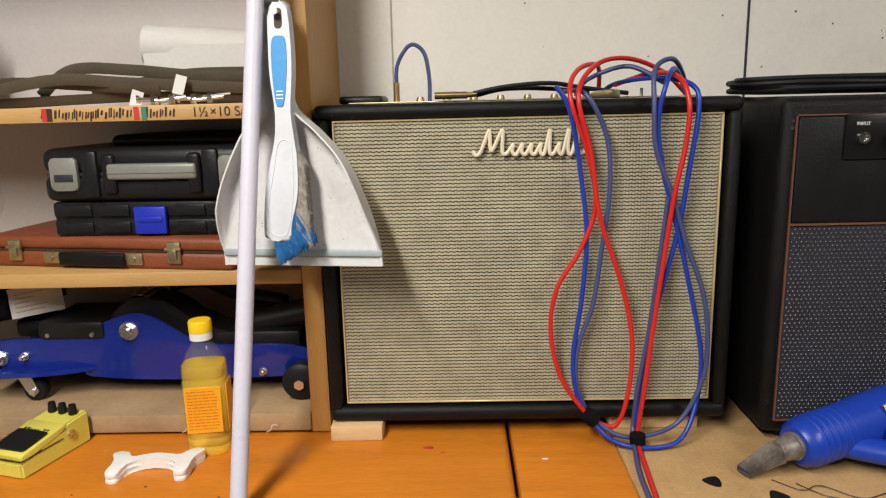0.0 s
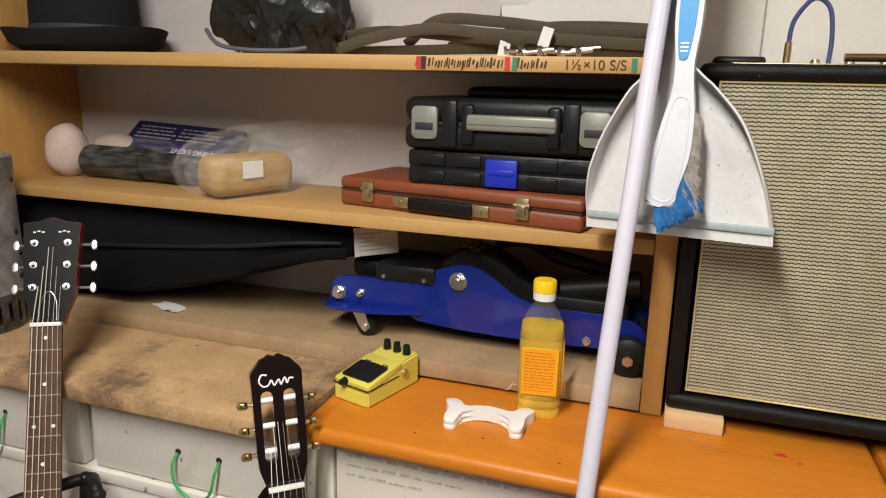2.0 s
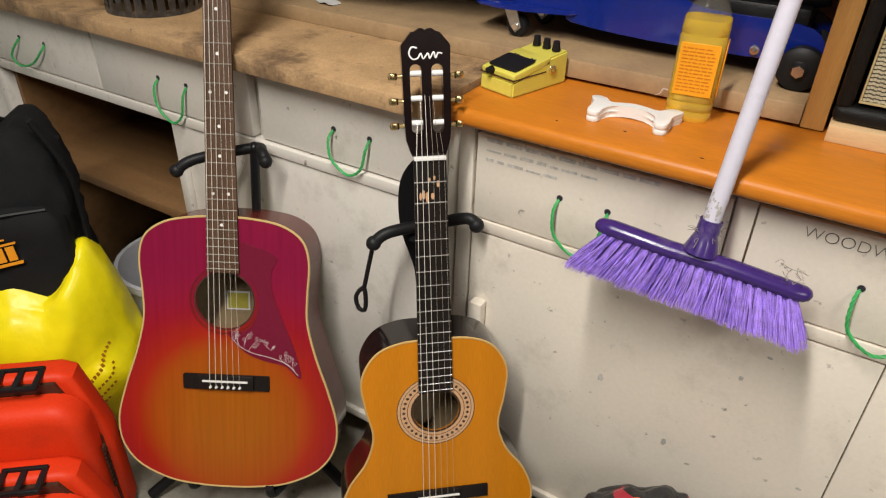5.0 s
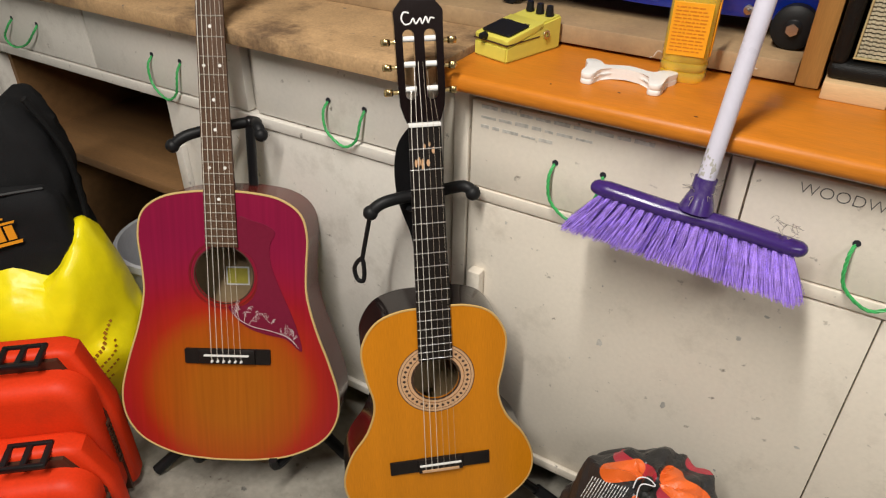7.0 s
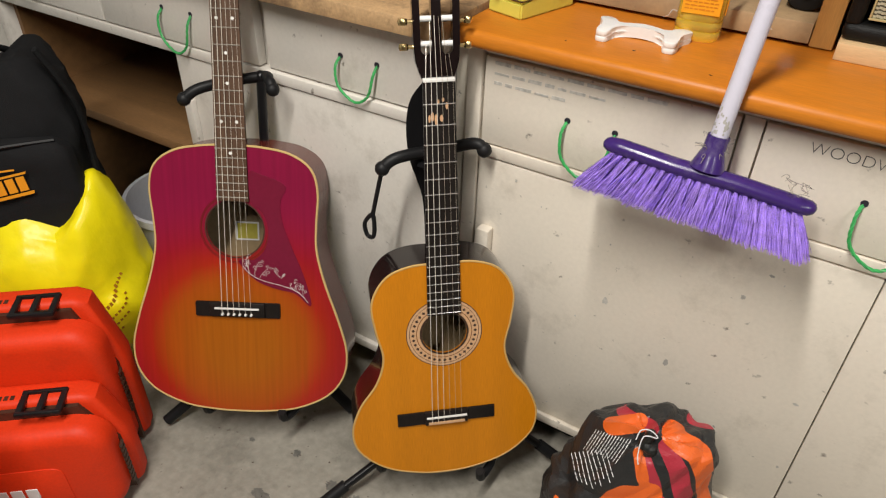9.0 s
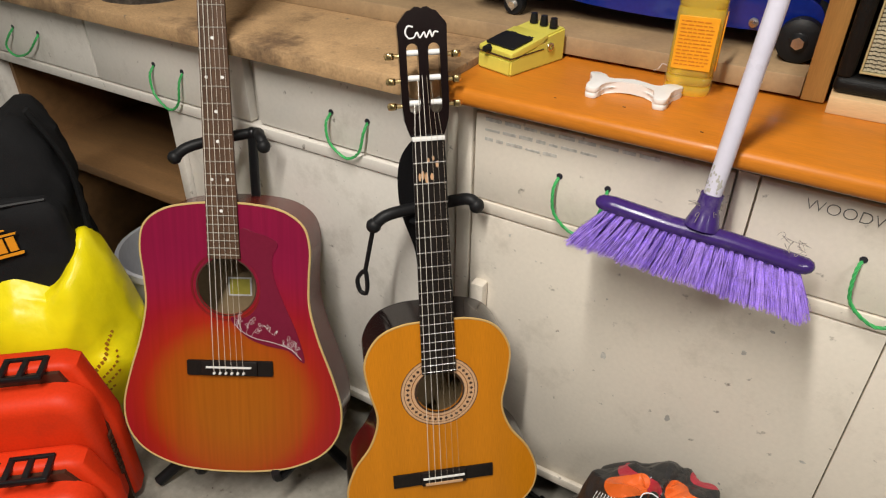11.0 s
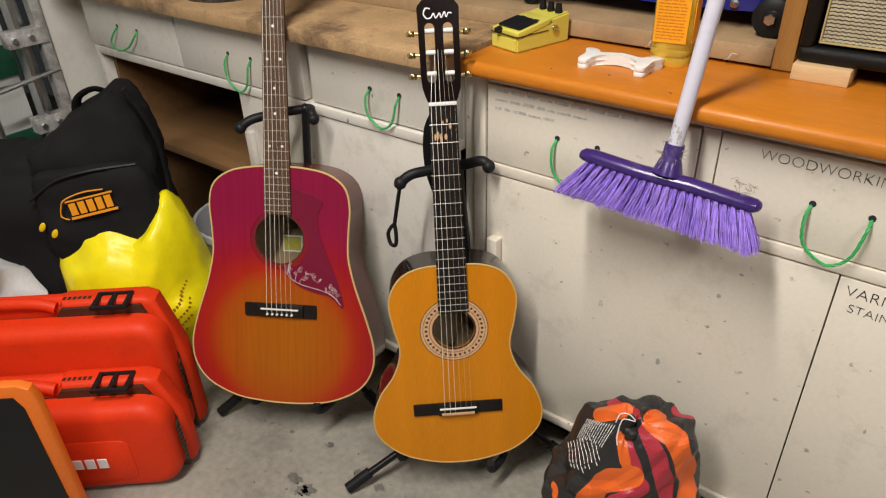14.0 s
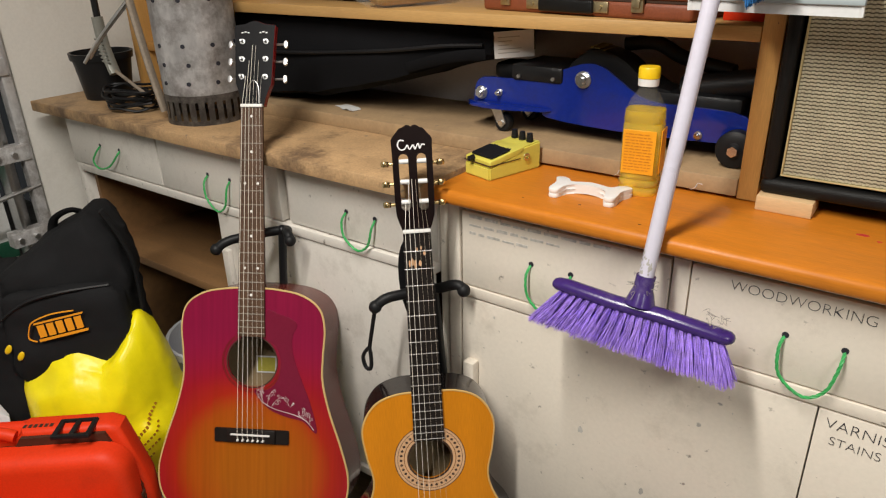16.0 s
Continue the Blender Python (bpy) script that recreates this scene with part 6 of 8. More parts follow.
# ---- top shelf ----
S1 = 1.455
ht = thing("felt_hat", (-1.40, 0.325, S1), "black felt hat with a ribbon band", "hat")
bm = BM()
lathe(bm, [(0.108, 0.004), (0.135, 0.003), (0.158, 0.012), (0.170, 0.036), (0.172, 0.040), (0.168, 0.042), (0.155, 0.020), (0.132, 0.011), (0.110, 0.012)], 40)
for v in bm.verts:
    v.co.y *= 0.86
    v.co.z += 0.012 * (v.co.x / 0.17) ** 2 * (1 if v.co.z > 0.01 else 0.3)
part("brim", bm, M["felt"], ht)
bm = BM()
lathe(bm, [(0.112, 0.008), (0.112, 0.07), (0.109, 0.14), (0.103, 0.20), (0.08, 0.22), (0.0, 0.212)], 36)
for v in bm.verts:
    v.co.y *= 0.9
part("crown", bm, M["felt"], ht)
bm = BM()
lathe(bm, [(0.1135, 0.012), (0.1145, 0.015), (0.1145, 0.052), (0.113, 0.055)], 36)
for v in bm.verts:
    v.co.y *= 0.9
part("ribbon", bm, M["ribbon"], ht, "dark grosgrain ribbon band")
cv = thing("rain_cover", (-0.895, 0.305, S1), "crumpled glossy black nylon cover with elastic hem", "cover")
bm = BM()
bmesh.ops.create_icosphere(bm, subdivisions=6, radius=1.0, matrix=pose(0, 0, 0.092) @ Matrix.Diagonal((0.145, 0.10, 0.108, 1)))
for v in bm.verts:
    c = v.co.copy()
    q = Vector((c.x, c.y, c.z * 0.8))
    f = 0.35 * noise.noise(q * 7) + 1.5 * (folds(q, 5, 9, 4) - 0.5) + 0.5 * (folds(q, 8, 24, 3) - 0.5)
    v.co += Vector((c.x, c.y, (c.z - 0.085) * 1.1)).normalized() * 0.050 * f
    if c.z < 0.05:
        v.co += Vector((0, 0, 1)) * 0.006 * math.sin(c.x * 260)
    v.co.z = max(v.co.z, 0.0008)
part("cloth", bm, M["nylon"], cv, smooth=False)
bm = BM()
tube(bm, [(-0.135, -0.07, 0.042), (-0.09, -0.10, 0.016), (-0.03, -0.112, 0.006), (0.05, -0.11, 0.005), (0.09, -0.10, 0.010)], 0.004, n=7)
part("elastic_hem", bm, M["hem"], cv, "grey elastic hem")
wb = thing("webbing_straps", (0, 0, S1), "heap of faded olive webbing straps", "straps")
for i, pts in enumerate(([(-0.77, 0.26, 0.012), (-0.70, 0.25, 0.03), (-0.6, 0.26, 0.045), (-0.5, 0.28, 0.038), (-0.35, 0.29, 0.028), (-0.22, 0.31, 0.022)],
                         [(-0.78, 0.27, 0.006), (-0.66, 0.28, 0.01), (-0.5, 0.30, 0.015), (-0.36, 0.30, 0.012), (-0.22, 0.32, 0.01)],
                         [(-0.66, 0.30, 0.02), (-0.60, 0.30, 0.062), (-0.50, 0.31, 0.060), (-0.38, 0.32, 0.048), (-0.22, 0.33, 0.045)],
                         [(-0.76, 0.27, 0.034), (-0.68, 0.27, 0.042), (-0.56, 0.28, 0.034), (-0.44, 0.27, 0.024)],
                         [(-0.60, 0.36, 0.02), (-0.45, 0.35, 0.05), (-0.34, 0.36, 0.055), (-0.23, 0.37, 0.05)])):
    bm = BM()
    tube(bm, pts, 0.0095, n=8, flat=0.14, up=(0, 1, 0.5) if i % 2 else (0, 1, 0.2), per=8)
    part("strap", bm, M["webbing"], wb)
bm = BM()
tube(bm, [(-0.51, 0.40, 0.108), (-0.40, 0.405, 0.100), (-0.22, 0.41, 0.084)], 0.037, n=20, per=6)
crumple(bm, 0.003, 30)
pr_ = thing("paper_roll", (0, 0, S1), "roll of white kitchen paper lying on the straps", "paper roll")
part("roll", bm, M["paper"], pr_)
bm = BM()
box(bm, -0.505, -0.225, 0.368, 0.3695, 0.045, 0.105, 0.0005, 1)
crumple(bm, 0.003, 22)
part("loose_sheet", bm, M["paper"], pr_)
fx = thing("bolts_and_clips", (-0.40, 0.245, S1), "handful of bright steel bolts with a paper tag", "bolts")
for i, (x, y, r) in enumerate(((-0.045, 0.0, 20), (-0.01, -0.008, 75), (0.02, 0.006, 88), (0.05, -0.004, 100))):
    bm = BM()
    d = Vector((math.sin(radians(r)), 0.15, 0.12 if i % 2 else 0.0)).normalized() * 0.024
    a = Vector((x, y, 0.009))
    rod(bm, a - d, a + d, 0.0038, n=10)
    rod(bm, a - d * 0.1, a + d * 0.25, 0.0082, n=6)
    rod(bm, a - d, a - d * 0.8, 0.0075, n=14)
    part("bolt", bm, M["chrome"], fx)
bm = BM()
rod(bm, (0.04, 0.0, 0.012), (0.085, 0.0, 0.016), 0.0018, n=8)
part("pin", bm, M["chrome"], fx)
for m_ in (pose(-0.066, -0.01, 0.010, 60, 20, 30), pose(-0.005, 0.02, 0.032, 78, 15, 5)):
    bm = BM()
    box(bm, -0.009, 0.009, -0.016, 0.016, -0.0006, 0.0006)
    tg = part("tag", bm, M["paper"], fx, "small white paper tag")
    tg.matrix_local = m_
# marker notes along the shelf edge
bm = BM()
x = -0.60
while x < -0.21:
    h = random.uniform(0.006, 0.016)
    w = random.uniform(0.0012, 0.0035)
    z = 1.4425 + random.uniform(-0.003, 0.003)
    if not (-0.455 < x < -0.44 or -0.39 < x < -0.25):
        vs = [bm.verts.new((x + dx + sk, SY - 0.0009, z + dz)) for dx, dz, sk in ((0, -h / 2, 0), (w, -h / 2, 0), (w, h / 2, 0.002), (0, h / 2, 0.002))]
        bm.faces.new(vs)
    x += w + random.uniform(0.001, 0.004)
tagged(part("edge_scrawl", bm, M["ink_brown"], sh, "dark illegible marker scrawl"), kind="stuff")
writing("1½×10 S/S", 0.021, frame_of((-0.315, SY - 0.0008, 1.436), *FRONT), M["ink_brown"], sh, "marker_writing")
for x, mt in ((-0.598, "red_print"), (-0.452, "red_print"), (-0.44, "green_print"), (-0.262, "green_print"), (-0.59, "ink_brown")):
    bm = BM()
    box(bm, x, x + 0.008, SY - 0.0010, SY + 0.001, 1.4335, 1.453)
    part("colour_mark", bm, M[mt], sh)

# ---- bottom shelf ----
bm = BM()
secs = [(-1.55, 0.944, 1.155, 0.22), (-1.25, 0.965, 1.155, 0.215), (-1.0, 1.015, 1.155, 0.225), (-0.86, 1.06, 1.15, 0.235), (-0.745, 1.085, 1.145, 0.25)]
prev = None
for x, z0, z1, y in secs:
    ring = [bm.verts.new(q) for q in ((x, y + 0.03, z0), (x, y, z0 + 0.012), (x, y - 0.004, (z0 + z1) / 2), (x, y + 0.012, z1), (x, 0.44, z1), (x, 0.44, z0))]
    if prev:
        for i in range(6):
            bm.faces.new((prev[i], prev[(i + 1) % 6], ring[(i + 1) % 6], ring[i]))
    else:
        bm.faces.new(ring[::-1])
    prev = ring
bm.faces.new(prev)
bmesh.ops.subdivide_edges(bm, edges=list(bm.edges), cuts=3, use_grid_fill=True)
crumple(bm, 0.008, 9)
gb = thing("black_gig_bag", (0, 0, 0), "long black padded bag pushed to the back of the shelf", "bag")
part("padded_shell", bm, M["black_cloth"], gb)
bm = BM()
tube(bm, [(-1.53, 0.212, 1.06), (-1.25, 0.205, 1.075), (-1.0, 0.213, 1.095), (-0.86, 0.223, 1.112), (-0.76, 0.238, 1.118)], 0.0045, n=6)
part("zip", bm, M["black_cable"], gb)
bm = BM()
tube(bm, [(-0.95, 0.218, 1.06), (-0.86, 0.215, 1.085), (-0.79, 0.222, 1.098), (-0.75, 0.235, 1.10)], 0.012, n=8, flat=0.2, up=(0, 1, 0.2))
part("strap", bm, M["black_cloth"], gb)
pk = thing("labelled_card", m=frame_of((-0.745, 0.262, 1.088), (0.8, 0.6, 0.05), (0.1, 0.1, 1)), label="white printed card sticking out of the black bag", category="card")
bm = BM()
box(bm, 0, 0.085, 0, 0.055, -0.0015, 0.0, 0.0004, 1)
part("card", bm, M["paper"], pk)
bm = BM()
for r in range(5):
    box(bm, 0.008, random.uniform(0.03, 0.06), 0.010 + r * 0.008, 0.012 + r * 0.008, 0.0, 0.0006)
tagged(part("print", bm, M["grey_ink"], pk, "illegible pale print"), kind="stuff")
bm = BM()
box(bm, -0.045, 0.045, -0.018, 0.018, 0, 0.001)
bmesh.ops.subdivide_edges(bm, edges=list(bm.edges), cuts=4, use_grid_fill=True)
crumple(bm, 0.012, 30)
for v in bm.verts:
    v.co.z = abs(v.co.z)
whole("paper_scrap", bm, M["paper"], "torn scrap of white paper on the dusty board", "paper", m=pose(-1.17, 0.245, 0.938, 0, 0, -20))

# ---- left end of the bench ----
cs = thing("chimney_starter", (-1.525, 0.085, 0.906), "heat-stained galvanised charcoal chimney starter", "chimney starter")
R_ = 0.101
bm = BM()
N_ = 84
zs = [0.0, 0.012, 0.058, 0.075, 0.12, 0.18, 0.24, 0.30, 0.345]
rings = []
for z in zs:
    rings.append([bm.verts.new(((R_ + 0.002 * noise.noise(Vector((math.cos(a) * 2, math.sin(a) * 2, z * 12)))) * math.cos(a), (R_ + 0.002 * noise.noise(Vector((math.cos(a) * 2, math.sin(a) * 2, z * 12)))) * math.sin(a), z)) for a in [2 * math.pi * i / N_ for i in range(N_)]])
low, high = [], []
for k in range(len(zs) - 1):
    for i in range(N_):
        if k == 1 and i % 3 == 0:
            continue
        f = bm.faces.new((rings[k][i], rings[k][(i + 1) % N_], rings[k + 1][(i + 1) % N_], rings[k + 1][i]))
        f.material_index = 1 if k < 3 else 0
bmesh.ops.solidify(bm, geom=list(bm.faces), thickness=0.0012)
part("drum", bm, [M["galv"], M["burnt"]], cs)
bm = BM()
rod(bm, (0, 0, 0.07), (0, 0, 0.074), R_ - 0.004, n=32)
part("grate", bm, M["burnt"], cs)
for k, z in enumerate((0.105, 0.150, 0.195, 0.30)):
    for i in range(9):
        a = radians(-95 + i * 40 + (4 if k % 2 else 0))
        bm = BM()
        rod(bm, (0, 0, 0.0002), (0, 0, 0.003), 0.0052, n=12)
        o = part("vent_hole", bm, M["ink"], cs)
        d = Vector((math.cos(a), math.sin(a), 0))
        o.matrix_local = Matrix.Translation(d * (R_ - 0.0005) + Vector((0, 0, z))) @ d.to_track_quat("Z", "Y").to_matrix().to_4x4()
bm = BM()
dv = Vector((-0.72, -0.60, 0)).normalized()
tube(bm, [dv * 0.112 + Vector((0, 0, 0.02)), dv * 0.125 + Vector((-0.012, 0, 0.15)), dv * 0.135 + Vector((-0.03, 0, 0.33))], 0.013, n=8, flat=0.6)
part("wooden_handle", bm, M["grey_wood"], cs, "weathered grey wooden handle")
bm = BM()
tube(bm, [dv * 0.118 + Vector((-0.03, 0.0, 0.315)), dv * 0.20 + Vector((-0.02, -0.02, 0.22)), dv * 0.26 + Vector((-0.02, -0.02, 0.15))], 0.0042, n=7)
tube(bm, [dv * 0.118 + Vector((-0.03, 0.012, 0.315)), dv * 0.20 + Vector((-0.02, -0.008, 0.225)), dv * 0.255 + Vector((-0.02, -0.008, 0.16))], 0.0036, n=7)
part("wire_bail", bm, M["steel"], cs)
pt = thing("black_pot", (-2.03, 0.10, 0.906), "black plastic flower pot on the bench end", "pot")
bm = BM()
lathe(bm, [(0.0, 0.0), (0.066, 0.0), (0.082, 0.115), (0.088, 0.115), (0.090, 0.135), (0.083, 0.135), (0.064, 0.01), (0.0, 0.01)], 28)
part("pot_shell", bm, M["black_plastic"], pt)
cg_ = thing("caulking_gun", (-1.90, 0.06, 0.906), "grey-handled caulking gun standing in the clutter", "caulking gun")
bm = BM()
tube(bm, [(-0.035, 0.0, 0.24), (-0.03, 0, 0.17), (-0.012, 0, 0.11), (0.0, 0, 0.085)], 0.017, n=10, flat=0.7)
grip_ = part("grip", bm, M["grey_plastic"], cg_)
for k in range(7):
    bm = BM()
    rod(bm, (-0.05 + k * 0.003, -0.012, 0.18 - k * 0.010), (-0.015 + k * 0.003, -0.012, 0.178 - k * 0.010), 0.003, n=6)
    part("grip_rib", bm, M["grey_plastic"], grip_)
bm = BM()
rod(bm, (0.0, 0.0, 0.095), (0.15, -0.01, 0.045), 0.005, n=8)
part("push_rod", bm, M["grey_wood"], cg_)
bm = BM()
rod(bm, (-0.075, 0.02, 0.0), (-0.085, 0.03, 0.36), 0.010, n=8)
part("barrel", bm, M["black_metal"], cg_)
cb = thing("coiled_cable", (-1.80, 0.035, 0.906), "loose coil of thin black cable", "cable")
for i in range(9):
    bm = BM()
    pts = []
    for k in range(10):
        a = 2 * math.pi * k / 10
        pts.append(((0.085 + random.uniform(-0.02, 0.012)) * math.cos(a), (0.05 + random.uniform(-0.012, 0.012)) * math.sin(a), 0.006 + i * 0.006 + random.uniform(-0.002, 0.012)))
    tube(bm, pts, 0.0036, n=6, per=4, closed=True)
    part("coil_turn", bm, M["black_cable"], cb)


from mathutils.bvhtree import BVHTree


def on_skin(bm, skin, start, way, right, w, h):
    """A small printed bar laid on a crumpled skin."""
    hit, nor, _, _ = skin.ray_cast(start + way * 0.6, -way)
    if hit is None:
        return
    nor = nor if nor.dot(way) > 0 else -nor
    r = Vector(right)
    r = (r - nor * r.dot(nor)).normalized()
    u = nor.cross(r)
    bm.faces.new([bm.verts.new(hit + nor * 0.0016 + r * a + u * b) for a, b in ((0, 0), (w, 0), (w, h), (0, h))])



# ---- floor clutter by the open bay ----
CASE = frame_of((-1.063, -0.589, 0), (0.76, 0.65, 0), (0, 0, 1)) @ pose(0, 0, 0, -90, 0, 0)


def moulded_case(name, label, m, w, d, h, front):
    c = thing(name, m=m, label=label, category="tool case", group="red tool cases")
    for y0, y1, nm in ((0.0, d * 0.5 - 0.004, "front_shell"), (d * 0.5 + 0.002, d, "back_shell")):
        bm = BM()
        if nm == "front_shell":
            rings = []
            hh, r0 = h - 0.034, 0.060
            for a in (None, 0, 18, 36, 54, 72, 90):
                inset = 0.0 if a is None else 0.030 * (1 - math.cos(radians(a)))
                y = y1 if a is None else 0.030 * (1 - math.sin(radians(a)))
                rings.append([bm.verts.new((px, y, pz)) for px, pz in rounded(w - 0.014 - 2 * inset, hh - 2 * inset, r0 - inset, -w / 2 - 0.007, hh / 2 + 0.002, 8)])
            for a, b in zip(rings, rings[1:]):
                for k in range(len(a)):
                    bm.faces.new((a[k], a[(k + 1) % len(a)], b[(k + 1) % len(b)], b[k]))
            bm.faces.new(rings[0])
            bm.faces.new(rings[-1])
            part(nm, bm, M["red_case"], c)
            continue
        out = [(-w, 0.012), (-w + 0.03, 0.0), (-0.055, 0.0), (-0.05, 0.006), (-0.02, 0.006), (0, 0.025), (0, h * 0.62), (-0.035, h - 0.012), (-0.06, h), (-0.235, h), (-0.25, h - 0.028), (-w + 0.06, h - 0.028), (-w + 0.04, h), (-w, h - 0.03)]
        slab(bm, out, 0.0, y1 - y0, frame_of((0, y1, 0), *FRONT), 0.014, 3)
        part(nm, bm, M["red_case"], c)
    bm = BM()
    slab(bm, [(-w + 0.01, 0.012), (-0.012, 0.015), (-0.012, h * 0.6), (-0.062, h - 0.012), (-0.235, h - 0.012), (-0.25, h - 0.035), (-w + 0.01, h - 0.035)], 0, 0.012, frame_of((0, d * 0.5 + 0.006, 0), *FRONT))
    part("seam", bm, M["ink_brown"], c)
    bm = BM()
    slab(bm, rounded(w * 0.62, h * 0.44, 0.02, -w * 0.52, h * 0.36), 0, 0.004, frame_of((0, 0.002, 0), *FRONT), 0.002)
    if front:
        part("raised_panel", bm, M["red_case"], c)
    else:
        bm.free()
    bm = BM()
    x0 = -0.16
    z = h - 0.004
    box(bm, x0, x0 + 0.078, d * 0.5 - 0.030, d * 0.5 - 0.022, z, z + 0.010, 0.002)
    box(bm, x0, x0 + 0.078, d * 0.5 + 0.022, d * 0.5 + 0.030, z, z + 0.010, 0.002)
    for x in (x0, x0 + 0.034, x0 + 0.068):
        box(bm, x, x + 0.011, d * 0.5 - 0.029, d * 0.5 + 0.029, z, z + 0.009, 0.002)
    part("latch", bm, M["black_plastic"], c, "black plastic latch")
    bm = BM()
    tube(bm, [(-w + 0.07, d * 0.5, h - 0.01), (-w * 0.8, d * 0.5, h + 0.004), (-0.30, d * 0.5, h + 0.004), (-0.245, d * 0.5, h - 0.01)], 0.013, n=10)
    part("carry_handle", bm, M["red_case"], c)
    bm = BM()
    if front:
        for x in (-0.236, -0.209, -0.182):
            part("brand_bar", box(BM(), x, x + 0.021, -0.0050, -0.0025, 0.082, 0.110, 0.0008, 1), M["white_ink"], c, "white bar of printed lettering")
    for k in range(9):
        box(bm, -0.0105, -0.0064, d * 0.30, d * 0.30 + 0.016, h * 0.56 - k * 0.013, h * 0.56 - k * 0.013 + 0.008)
    for k in range(6):
        box(bm, -0.235 + k * 0.011, -0.228 + k * 0.011, d * 0.62, d * 0.62 + 0.010, h - 0.0005, h + 0.0008)
    tagged(part("marker_bar", bm, M["ink_brown"], c, "dark marker lettering as bars"), kind="stuff")
    return c


moulded_case("red_tool_case", "scuffed red plastic tool case with white lettering", CASE, 0.50, 0.115, 0.275, True)
moulded_case("red_tool_case", "taller red plastic tool case behind the lettered one", CASE @ Matrix.Translation((-0.01, 0.122, 0)), 0.58, 0.12, 0.40, False)
op = thing("orange_edged_panel", m=frame_of((-1.160, -0.812, 0), (0.76, 0.65, 0), (0, 0, 1)) @ pose(0, 0, 0, -90, 0, 0), label="orange-edged black tool housing at the edge of the cases", category="tool housing")
bm = BM()
slab(bm, [(-0.45, 0), (0.042, 0), (0.046, 0.385), (0.038, 0.412), (0.018, 0.422), (-0.45, 0.426)], 0, 0.022, frame_of((0, 0.022, 0), *FRONT), 0.004)
part("housing", bm, M["orange_paint"], op)
bm = BM()
slab(bm, [(-0.45, 0.0), (0.022, 0.0), (0.018, 0.37), (0.006, 0.397), (-0.45, 0.402)], 0, 0.003, frame_of((0, -0.001, 0), *FRONT), 0.001)
part("black_face", bm, M["black_plastic"], op, "scratched black face")

# yellow bag
YB = frame_of((-1.517, -0.352, 0), (0.69, 0.72, 0), (0, 0, 1)) @ pose(0, 0, 0, -90, 0, 0)
bm = BM()
bmesh.ops.create_icosphere(bm, subdivisions=5, radius=1.0, matrix=pose(0.0, 0, 0.20) @ Matrix.Diagonal((0.185, 0.15, 0.235, 1)))
for v in bm.verts:
    c = v.co.copy()
    if c.z > 0.28:
        t = (c.z - 0.28) / 0.15
        if c.x > 0.0:
            k = min(1.0, (c.x - 0.0) / 0.12)
            v.co.z += 0.16 * k * k * (3 - 2 * k) * min(t, 0.75)
            v.co.x += 0.03 * t
        else:
            v.co.z += 0.035 * t
            v.co.x -= 0.02 * t
    v.co += c.normalized() * (0.022 * noise.noise(c * 7) + (0.034 + 0.05 * max(0.0, (c.z - 0.30) / 0.13)) * (folds(c, 2, 6, 4) - 0.5) + 0.012 * (0.5 - 1.6 * abs(noise.noise(c * 12))) + 0.005 * (folds(c, 9, 19, 3) - 0.5))
    v.co.z = max(v.co.z, 0.001)
bag_skin = BVHTree.FromBMesh(bm)
yb = thing("yellow_bag", m=YB, label="bulging glossy yellow polythene bag with brown print", category="bag")
part("sack", bm, M["yellow_bag"], yb)
bm = BM()
for r in range(4):
    for k in range(12 - r * 2):
        a = -1.05 + 0.045 * k
        z = 0.21 - r * 0.026 + k * 0.007
        on_skin(bm, bag_skin, Vector((0, 0, z)), Vector((math.cos(a), math.sin(a), 0)), (-math.sin(a), math.cos(a), 0.3), 0.006, 0.010 if r == 0 else 0.006)
tagged(part("print", bm, M["brown_print"], yb, "brown print as bars"), kind="stuff")
bm = BM()
for r in range(2):
    for k in range(5):
        a = -2.35 + r * 0.20
        on_skin(bm, bag_skin, Vector((0, 0, 0.30 - k * 0.024)), Vector((math.cos(a), math.sin(a), 0)), (-math.sin(a), math.cos(a), -0.3), 0.016, 0.013)
tagged(part("print", bm, M["brown_print"], yb, "bold brown print as bars"), kind="stuff")

# backpack leaning on the yellow bag
BP = frame_of((-1.602, -0.335, 0.328), (0.69, 0.72, 0.0), (-0.06, 0.06, 1)) @ pose(0, 0, 0, -90, 0, 0)
bp = thing("backpack", m=BP, label="black cloth backpack with an orange badge slumped on the yellow bag", category="backpack")


def soft_box(w, d, h, r, amp, freq, seed):
    bm = BM()
    bmesh.ops.create_cube(bm, size=1.0)
    bmesh.ops.subdivide_edges(bm, edges=list(bm.edges), cuts=17, use_grid_fill=True)
    for v in bm.verts:
        c = v.co * 2
        k = (abs(c.x) ** 5 + abs(c.y) ** 5 + abs(c.z) ** 5) ** (1 / 5)
        c = c / k
        v.co = Vector((c.x * w / 2, c.y * d / 2, c.z * h / 2 + h / 2))
        q = v.co * freq + Vector((seed, 2 * seed, 0))
        v.co += c.normalized() * amp * (noise.noise(q) + 0.5 * (1 - 2 * abs(noise.noise(q * 2.1))))
    return bm


